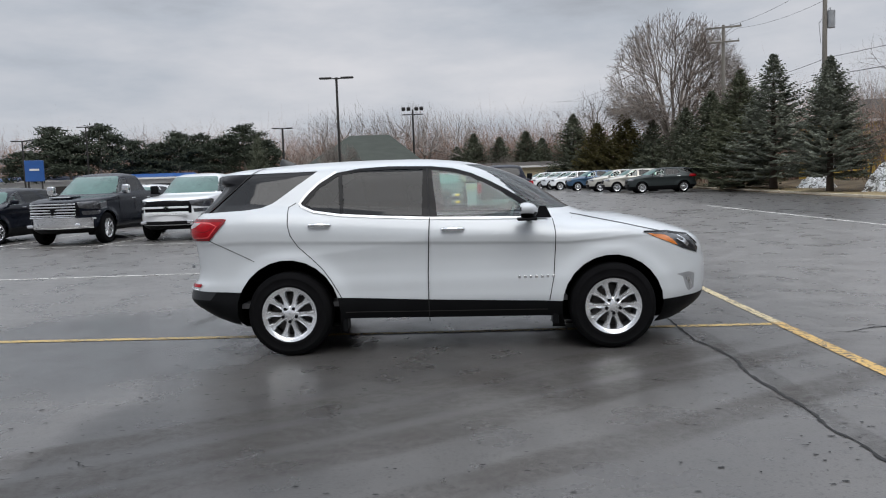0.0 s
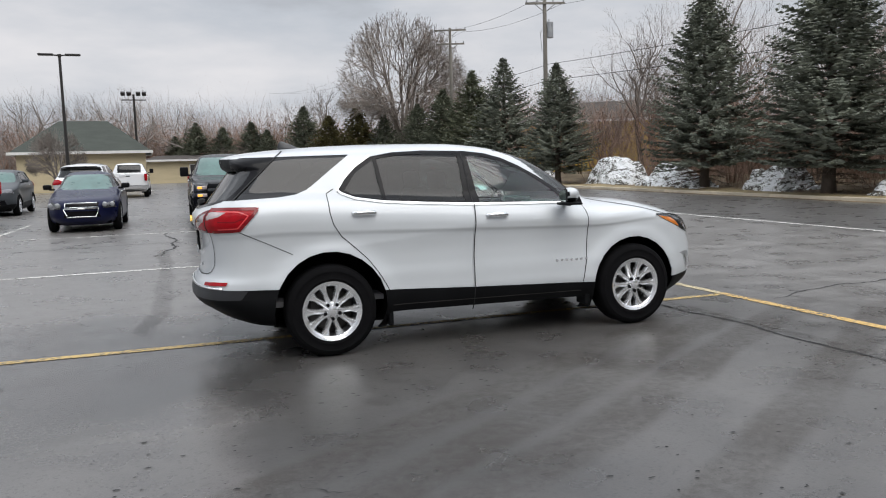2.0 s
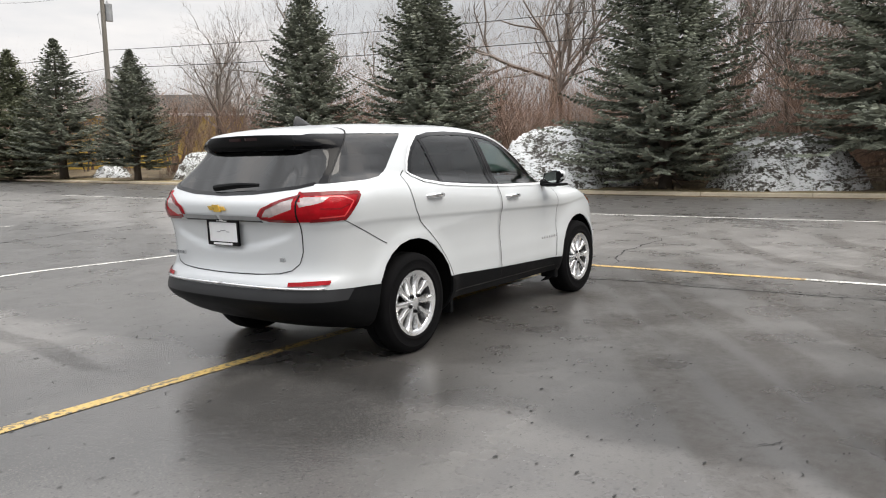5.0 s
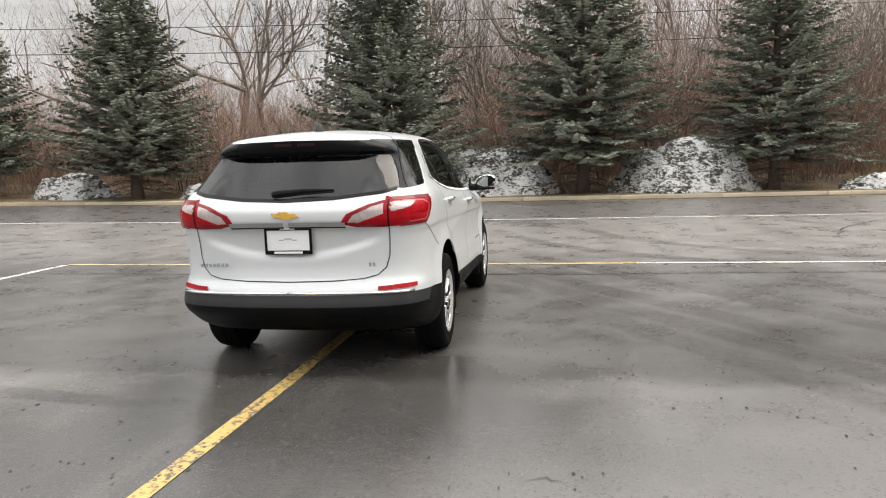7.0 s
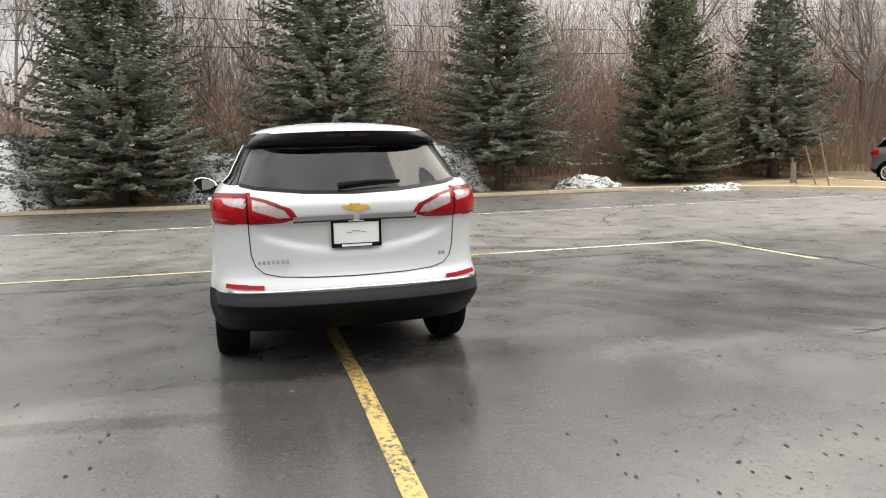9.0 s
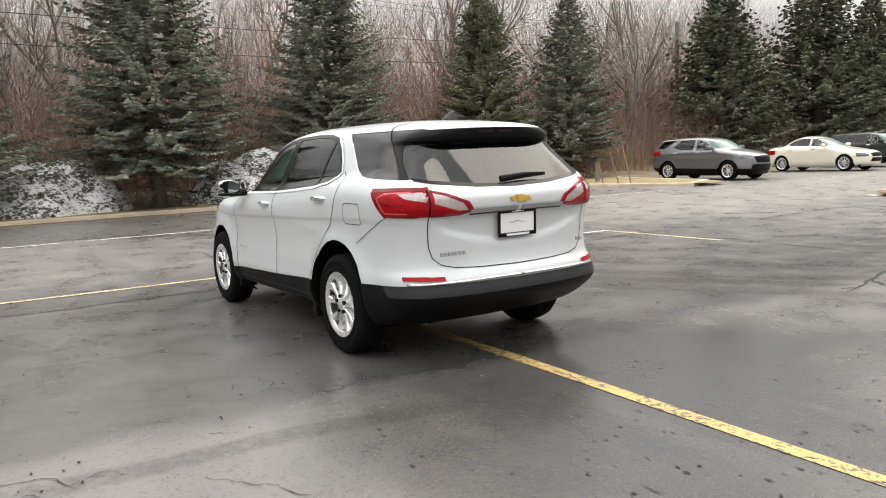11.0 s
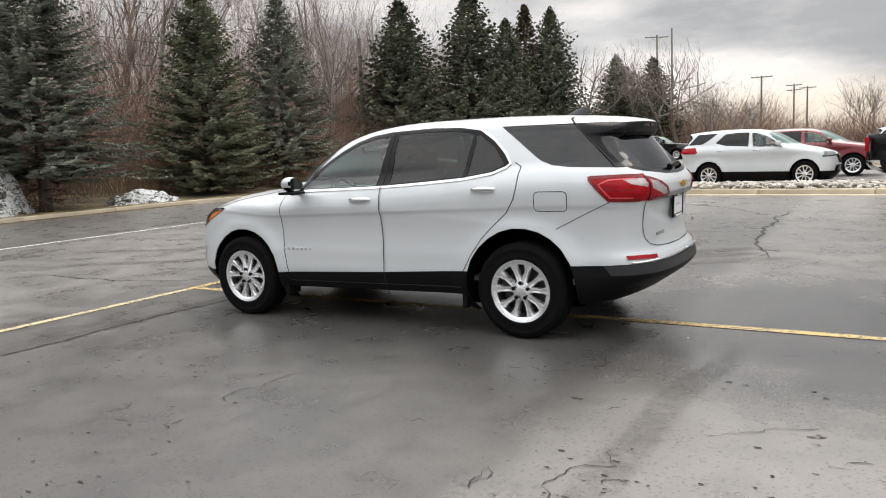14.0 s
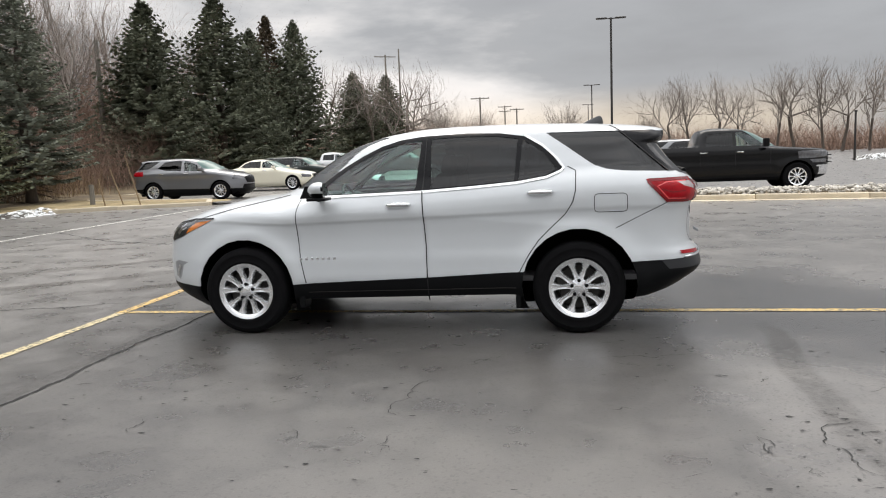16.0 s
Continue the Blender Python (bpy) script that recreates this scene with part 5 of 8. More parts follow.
def shell(sp, levels, count):
    """Half shell (y >= 0) as a bmesh."""
    bm = bmesh.new()
    rows = []
    for z in levels:
        xs, ys = outline(sp, z, count)
        row = []
        for x, y in zip(xs, ys):
            zz = z
            if "rise" in sp:
                zz += sp["rise"] * (-x - 0.2) * math.exp(-((z - 1.12) / 0.22) ** 2) * max(0.0, min(1.0, (x + 2.6) / 0.9)) * max(0.0, min(1.0, (1.5 - x) / 0.5))
            if "flare" in sp and y > 0.3:
                for hx in sp["hubs"]:
                    r = math.hypot(x - hx, zz - sp["hub_z"])
                    y += sp["flare"] * math.exp(-((r - sp["arch"]) / 0.09) ** 2) * min(1, max(0, (1.05 - zz) / 0.2))
            if "scoop" in sp and x < -2.1 and 0.6 < zz < 1.05:
                zc = 0.79 + 0.10 * (y / 0.55) ** 2
                up = max(0.0, min(1.0, (zz - zc) / 0.045)) * max(0.0, min(1.0, (1.012 - zz) / 0.02)) * max(0.0, min(1.0, (0.62 - y) / 0.10))
                x += sp["scoop"] * up
            if "crease" in sp and y > 0.7:
                # character line along the doors: leaning out above it, tucked in below
                d = zz - table(sp["crease"], x)
                fade = max(0.0, min(1.0, (1.25 - x) / 0.45)) * max(0.0, min(1.0, (x + 1.55) / 0.45))
                y += 0.013 * fade * math.exp(-math.hypot(d, 0.012) / (0.11 if d > 0 else 0.20))
            row.append(bm.verts.new((x, max(y, 0.0), zz)))
        rows.append(row)
    for a, b in zip(rows, rows[1:]):
        for j in range(count - 1):
            bm.faces.new((a[j], a[j + 1], b[j + 1], b[j]))
    top = rows[-1]
    mid = bm.verts.new((0.5 * (top[0].co.x + top[-1].co.x), 0, top[0].co.z + 0.001))
    for j in range(count - 1):
        bm.faces.new((top[j], top[j + 1], mid))
    bmesh.ops.remove_doubles(bm, verts=bm.verts, dist=1e-5)
    bmesh.ops.recalc_face_normals(bm, faces=bm.faces)
    if sum(f.normal.y for f in bm.faces if f.calc_center_median().y > 0.6) < 0:
        bmesh.ops.reverse_faces(bm, faces=bm.faces)
    return bm


AX = {"x": 0, "y": 1, "z": 2}


def inside(poly, a, b):
    n, c = len(poly), False
    for i in range(n):
        (x1, y1), (x2, y2) = poly[i], poly[(i + 1) % n]
        if (y1 > b) != (y2 > b) and a < (x2 - x1) * (b - y1) / (y2 - y1) + x1:
            c = not c
    return c


def cut_poly(bm, axes, poly, where):
    """Splits the shell's faces along the sides of a polygon drawn in two axes."""
    i, j = AX[axes[0]], AX[axes[1]]
    lo = (min(p[0] for p in poly) - 0.04, min(p[1] for p in poly) - 0.04)
    hi = (max(p[0] for p in poly) + 0.04, max(p[1] for p in poly) + 0.04)
    for k in range(len(poly)):
        p, q = poly[k], poly[(k + 1) % len(poly)]
        co, no = [0, 0, 0], [0, 0, 0]
        co[i], co[j] = p
        no[i], no[j] = q[1] - p[1], p[0] - q[0]
        a = (min(p[0], q[0]) - 0.05, min(p[1], q[1]) - 0.05)
        b = (max(p[0], q[0]) + 0.05, max(p[1], q[1]) + 0.05)
        fs = []
        for f in bm.faces:
            c = f.calc_center_median()
            if a[0] < c[i] < b[0] and a[1] < c[j] < b[1] and lo[0] < c[i] < hi[0] and lo[1] < c[j] < hi[1] and where(c):
                fs.append(f)
        if fs:
            geom = list({v for f in fs for v in f.verts}) + list({e for f in fs for e in f.edges}) + fs
            bmesh.ops.bisect_plane(bm, geom=geom, dist=2e-4, plane_co=co, plane_no=no)


def circle_poly(cx, cz, rx, rz, n=26):
    return [(cx + rx * math.cos(2 * math.pi * k / n), cz + rz * math.sin(2 * math.pi * k / n)) for k in range(n)]


def split_shell(bm, zones, default):
    """Cuts the shell along every zone's outline and sorts its faces by the first zone that holds them.
    zones: (name, axes, polygon, where). A zone called 'hole' is dropped."""
    for name, axes, poly, where in zones:
        cut_poly(bm, axes, poly, where)
    got = {}
    for f in bm.faces:
        c = f.calc_center_median()
        key = default(c, f.normal)
        for name, axes, poly, where in zones:
            if where(c) and inside(poly, c[AX[axes[0]]], c[AX[axes[1]]]):
                key = name
                break
        if key != "hole":
            got.setdefault(key, []).append([(v.co.copy(), v.normal.copy()) for v in f.verts])
    return got


def islands(polys):
    """Sorts faces into connected pieces, the largest first."""
    home = {}

    def root(k):
        while home[k] != k:
            home[k] = home[home[k]]
            k = home[k]
        return k
    keys = [[(round(c.x, 4), round(c.y, 4), round(c.z, 4)) for c, n in poly] for poly in polys]
    for ks in keys:
        for k in ks:
            home.setdefault(k, k)
            home[root(k)] = root(ks[0])
    got = {}
    for ks, poly in zip(keys, polys):
        got.setdefault(root(ks[0]), []).append(poly)
    return sorted(got.values(), key=len, reverse=True)


def panel(name, polys, material, parent, mirror=None, lift=0.0, depth=0.0, label=""):
    """A panel from sorted faces. mirror: None keeps y >= 0, -1 the other side, 0 both sides in one mesh."""
    bm = bmesh.new()
    index = {}

    def vert(co, no, s):
        p = co + no * lift
        k = (round(p.x, 4), round(p.y * s, 4), round(p.z, 4))
        if k not in index:
            index[k] = bm.verts.new((p.x, p.y * s, p.z))
        return index[k]
    for s in ((1, -1) if mirror == 0 else ((-1,) if mirror == -1 else (1,))):
        for poly in polys:
            vs = [vert(c, n, s) for c, n in poly]
            vs = [v for i, v in enumerate(vs) if v != vs[i - 1]]
            if len(vs) > 2 and len(set(vs)) == len(vs):
                try:
                    bm.faces.new(vs if s > 0 else vs[::-1])
                except ValueError:
                    pass
    if depth:
        bmesh.ops.recalc_face_normals(bm, faces=bm.faces)
        bm.normal_update()
        rim = [e for e in bm.edges if e.is_boundary]
        g = bmesh.ops.extrude_edge_only(bm, edges=rim)
        nv = [v for v in g["geom"] if isinstance(v, bmesh.types.BMVert)]
        side = -1 if mirror == -1 else 1
        for v in nv:
            inward = Vector((0, -side, 0)) if mirror != 0 else Vector((0.7, 0, 0))
            v.co += inward * depth
    return part(name, bm, material, parent, label, smooth=True, angle=38)


def strip(name, pts, width, material, parent, probe, lift=0.003, side=1, label="", axis="y"):
    """A thin band laid on the shell along points given in side view (x, z) or rear view (y, z)."""
    bm = bmesh.new()
    fine = []
    for (a, b), (c, d) in zip(pts, pts[1:]):
        n = max(2, int(math.hypot(c - a, d - b) / 0.02))
        fine += [(a + (c - a) * k / n, b + (d - b) * k / n) for k in range(n)]
    fine.append(pts[-1])
    prev = None
    for k, (a, b) in enumerate(fine):
        p, q = fine[max(k - 1, 0)], fine[min(k + 1, len(fine) - 1)]
        t = Vector((q[0] - p[0], q[1] - p[1])).normalized()
        n = Vector((-t.y, t.x)) * width / 2
        pair = []
        for sgn in (1, -1):
            u, v = a + n.x * sgn, b + n.y * sgn
            if axis == "y":
                hit = probe.ray_cast(Vector((u, 2.0, v)), Vector((0, -1, 0)))
                if hit[0] is None:
                    break
                co = hit[0] + hit[1] * (lift if hit[1].y > 0 else -lift)
                pair.append(bm.verts.new((co.x, co.y * side, co.z)))
            else:
                hit = probe.ray_cast(Vector((-4.0, abs(u), v)), Vector((1, 0, 0)))
                if hit[0] is None:
                    break
                co = hit[0] + hit[1] * (lift if hit[1].x < 0 else -lift)
                pair.append(bm.verts.new((co.x, math.copysign(co.y, u) if u else 0.0, co.z)))
        if len(pair) == 2:
            if prev:
                bm.faces.new((prev[0], prev[1], pair[1], pair[0]))
            prev = pair
        else:
            prev = None
    if not bm.faces:
        bm.free()
        return None
    return part(name, bm, material, parent, label, smooth=True)


# ---- wheels ----
WHEELS = {}
WHEEL_TURN = []


def wheel_meshes(r, rim, width, spokes, paint, fine):
    """Tyre, rim, hub cap and brake disc about the y axis, outer face toward +y."""
    key = (r, rim, width, spokes, paint.name)
    seg = 72 if fine else 30
    if key in WHEELS:
        return WHEELS[key]
    h = width / 2
    bm = bmesh.new()
    add_lathe(bm, [(rim - 0.015, -h * 0.8), (rim + 0.03, -h), (r - 0.04, -h * 0.98), (r - 0.008, -h * 0.80), (r, -h * 0.5), (r, -h * 0.1), (r - 0.008, -h * 0.08), (r - 0.008, h * 0.02), (r, h * 0.04),
                   (r, h * 0.5), (r - 0.008, h * 0.80), (r - 0.022, h * 0.93), (r - 0.05, h), (r - 0.053, h * 0.985), (rim + 0.035, h * 1.0), (rim + 0.03, h * 1.02), (rim + 0.012, h * 0.97), (rim - 0.005, h * 0.86), (rim - 0.03, h * 0.5)], seg=seg)
    tyre = mesh_of("tyre", bm, RUBBER, True, 40)
    bm = bmesh.new()
    add_lathe(bm, [(rim - 0.045, -h * 0.5), (rim - 0.032, h * 0.45), (rim - 0.026, h * 0.80), (rim - 0.020, h * 0.86), (rim - 0.004, h * 0.90), (rim + 0.008, h * 0.955), (rim + 0.014, h * 0.97), (rim + 0.016, h * 0.90), (rim + 0.006, h * 0.80)], seg=seg)
    # spokes: five pairs of arms that part from the nuts and flare into the rim
    def spoke(bm, a0, da):
        rows = []
        for f in np.linspace(0, 1, 11 if fine else 4):
            rad = 0.034 + f * (rim - 0.050)
            ang = a0 + da * (0.70 + 0.30 * min(1.0, f / 0.6))
            wdt = 0.037 - 0.003 * math.sin(math.pi * f) + 0.034 * max(0.0, f - 0.72) / 0.28 if spokes == 5 else 0.030
            dep = h * (0.90 - 0.13 * math.sin(math.pi * f) - 0.02 * f)
            c, s = math.cos(ang), math.sin(ang)
            row = []
            for off, dd in ((-0.66, -0.045), (-0.56, -0.012), (-0.36, 0.0), (0.0, -0.004), (0.36, 0.0), (0.56, -0.012), (0.66, -0.045)):
                row.append(bm.verts.new((rad * c - off * wdt * s, dep + dd, rad * s + off * wdt * c)))
            rows.append(row)
        for p, q in zip(rows, rows[1:]):
            for i in range(6):
                bm.faces.new((p[i], q[i], q[i + 1], p[i + 1]))
    arms = []
    for da in ((-0.295, 0.295) if spokes == 5 else (0.0,)):
        if fine:
            b2 = bmesh.new()
            spoke(b2, 0.0, da)
            bmesh.ops.recalc_face_normals(b2, faces=b2.faces)
            arms.append(mesh_of("spoke", b2, paint, True, 35))
        else:
            for k in range(spokes):
                spoke(bm, 2 * math.pi * (k + 0.5) / spokes, da)
    bmesh.ops.recalc_face_normals(bm, faces=bm.faces)
    for f in bm.faces:
        c = f.calc_center_median()
        if c.y < h * 0.66 and math.hypot(c.x, c.z) > rim * 0.8:
            f.material_index = 1
    rimm = mesh_of("rim", bm, [paint, ALLOY_DARK], True, 35)
    bm = bmesh.new()
    add_lathe(bm, [(0.074, h * 0.50), (0.072, h * 0.70), (0.060, h * 0.76), (0.040, h * 0.78), (0.036, h * 0.90), (0.022, h * 0.94), (0.001, h * 0.945)], seg=28 if fine else 12)
    cap = mesh_of("hub_cap", bm, paint, True, 35)
    bm = bmesh.new()
    bmesh.ops.create_cone(bm, cap_ends=True, segments=8, radius1=0.0145, radius2=0.013, depth=0.022, matrix=Matrix.Rotation(radians(90), 4, "X"))
    nuts = mesh_of("lug_nut", bm, GLOSS_BLACK, True, 35)
    bm = bmesh.new()
    add_lathe(bm, [(0.001, h * 0.2), (0.07, h * 0.25), (0.072, h * 0.12), (rim * 0.74, h * 0.12), (rim * 0.74, h * 0.02), (rim * 0.97, -h * 0.1), (rim * 0.97, -h * 0.5), (0.001, -h * 0.5)], seg=40 if fine else 16)
    add_box(bm, (rim * 0.5, h * 0.15, rim * 0.18), (0.09, 0.07, 0.18), 0.015)
    disc = mesh_of("brake_disc", bm, BRAKE, True, 35)
    WHEELS[key] = (tyre, rimm, cap, nuts, disc, arms)
    return WHEELS[key]


def put_wheels(car, hubs, track, r, rim, width, spokes=5, paint=None, fine=True, turn=0.0):
    tyre, rimm, cap, nuts, disc, arms = wheel_meshes(r, rim, width, spokes, paint or ALLOY, fine)
    for hx in hubs:
        for s in (1, -1):
            m = pose(hx, s * track, r, 0, 0, 0 if s > 0 else 180) @ pose(0, 0, 0, 0, WHEEL_TURN.pop(0) if WHEEL_TURN else random.uniform(0, 70), 0)
            w = share("wheel", rimm, car, m, "silver alloy rim" if (paint or ALLOY) is ALLOY else "dark alloy rim")
            share("tyre", tyre, w, None, "black rubber tyre")
            share("hub_cap", cap, w)
            share("brake_disc", disc, w, None, "brown-grey brake disc")
            if fine:
                for k in range(5):
                    a = 2 * math.pi * (k + 0.5) / 5
                    for me in arms:
                        share("spoke", me, w, Matrix.Rotation(-a, 4, "Y"))
                    share("lug_nut", nuts, w, Matrix.Translation((0.060 * math.cos(a), width * 0.428, 0.060 * math.sin(a))))


def flank(c):
    return c.y > 0.35


# ---- the silver car ----
from mathutils.bvhtree import BVHTree

SUV = dict(
    nose=[(0.18, 2.06), (0.24, 2.14), (0.30, 2.21), (0.36, 2.265), (0.42, 2.285), (0.62, 2.30), (0.78, 2.28), (0.88, 2.23), (0.94, 2.13), (0.98, 2.02), (1.04, 1.83), (1.09, 1.60), (1.13, 1.40), (1.17, 1.24),
          (1.22, 1.12), (1.30, 0.98), (1.40, 0.80), (1.49, 0.62), (1.56, 0.43), (1.62, 0.15), (1.65, -0.15), (1.662, -0.50)],
    tail=[(0.18, -1.75), (0.26, -1.98), (0.33, -2.15), (0.40, -2.26), (0.455, -2.335), (0.50, -2.362), (0.57, -2.346), (0.61, -2.335), (0.66, -2.295), (0.75, -2.28), (0.85, -2.285), (0.95, -2.30), (1.03, -2.335), (1.07, -2.335),
          (1.12, -2.30), (1.18, -2.235), (1.25, -2.18), (1.35, -2.10), (1.458, -2.035), (1.472, -2.066), (1.53, -2.086), (1.563, -2.090), (1.579, -2.055), (1.60, -1.95), (1.625, -1.72), (1.645, -1.42), (1.662, -1.0)],
    half=[(0.18, 0.72), (0.24, 0.79), (0.30, 0.845), (0.38, 0.878), (0.47, 0.890), (0.53, 0.886), (0.60, 0.883), (0.70, 0.871), (0.80, 0.866), (0.88, 0.869), (0.925, 0.874), (0.945, 0.8825), (0.99, 0.884), (1.04, 0.879), (1.09, 0.863), (1.14, 0.838),
          (1.19, 0.800), (1.23, 0.772), (1.30, 0.745), (1.40, 0.700), (1.48, 0.660), (1.55, 0.612), (1.585, 0.575), (1.61, 0.52), (1.635, 0.42), (1.652, 0.29), (1.662, 0.12)],
    nf=[(0.2, 9.0), (1.0, 8.5), (1.1, 7.0), (1.2, 4.5), (1.5, 4.5), (1.62, 3.0), (1.66, 2.5)],
    nr=[(0.2, 14.0), (1.1, 16.0), (1.2, 24.0), (1.5, 24.0), (1.57, 12.0), (1.62, 4.0), (1.66, 2.5)],
    taper=[(1.08, 0.0), (1.2, 0.04), (1.3, 0.055), (1.5, 0.055), (1.66, 0.03)],
    crease=[(-1.5, 0.83), (-1.0, 0.872), (-0.5, 0.928), (0.0, 0.985), (0.4, 0.993), (1.0, 0.95)], rise=0.055, scoop=0.024, flare=0.026, hubs=(1.3625, -1.3625), hub_z=0.36, arch=0.44)


BRIGHT = M("bright_trim", (0.82, 0.83, 0.84), 0.38, 0.35, var=0.03)
HEAD_BLACK = M("dark_headlamp_lens", (0.020, 0.020, 0.022), 0.1, var=0.3, scale=16, rvar=0.03, coat=1.0)
LENS_GLOW = M("pale_red_light_guide", (0.62, 0.05, 0.055), 0.25, var=0.1, coat=0.5)
GREY_TRIM = M("grey_plastic_trim", (0.022, 0.023, 0.025), 0.45, var=0.15, scale=6, fine=180, bump=0.05, spec=0.3)
SATIN = M("satin_chrome", (0.62, 0.63, 0.64), 0.42, 0.8, var=0.05)
MIRROR = M("tinted_mirror", (0.30, 0.33, 0.32), 0.06, 1.0, var=0.02, rvar=0.02)
STOP_LENS = M("dark_stop_lens", (0.018, 0.003, 0.004), 0.3, var=0.2, spec=0.3)
FIN_GREY = M("grey_fin_paint", (0.035, 0.036, 0.038), 0.4, 0.2, var=0.08, coat=0.2)


def mirror_y(pts):
    return [(-a, b) for a, b in pts]


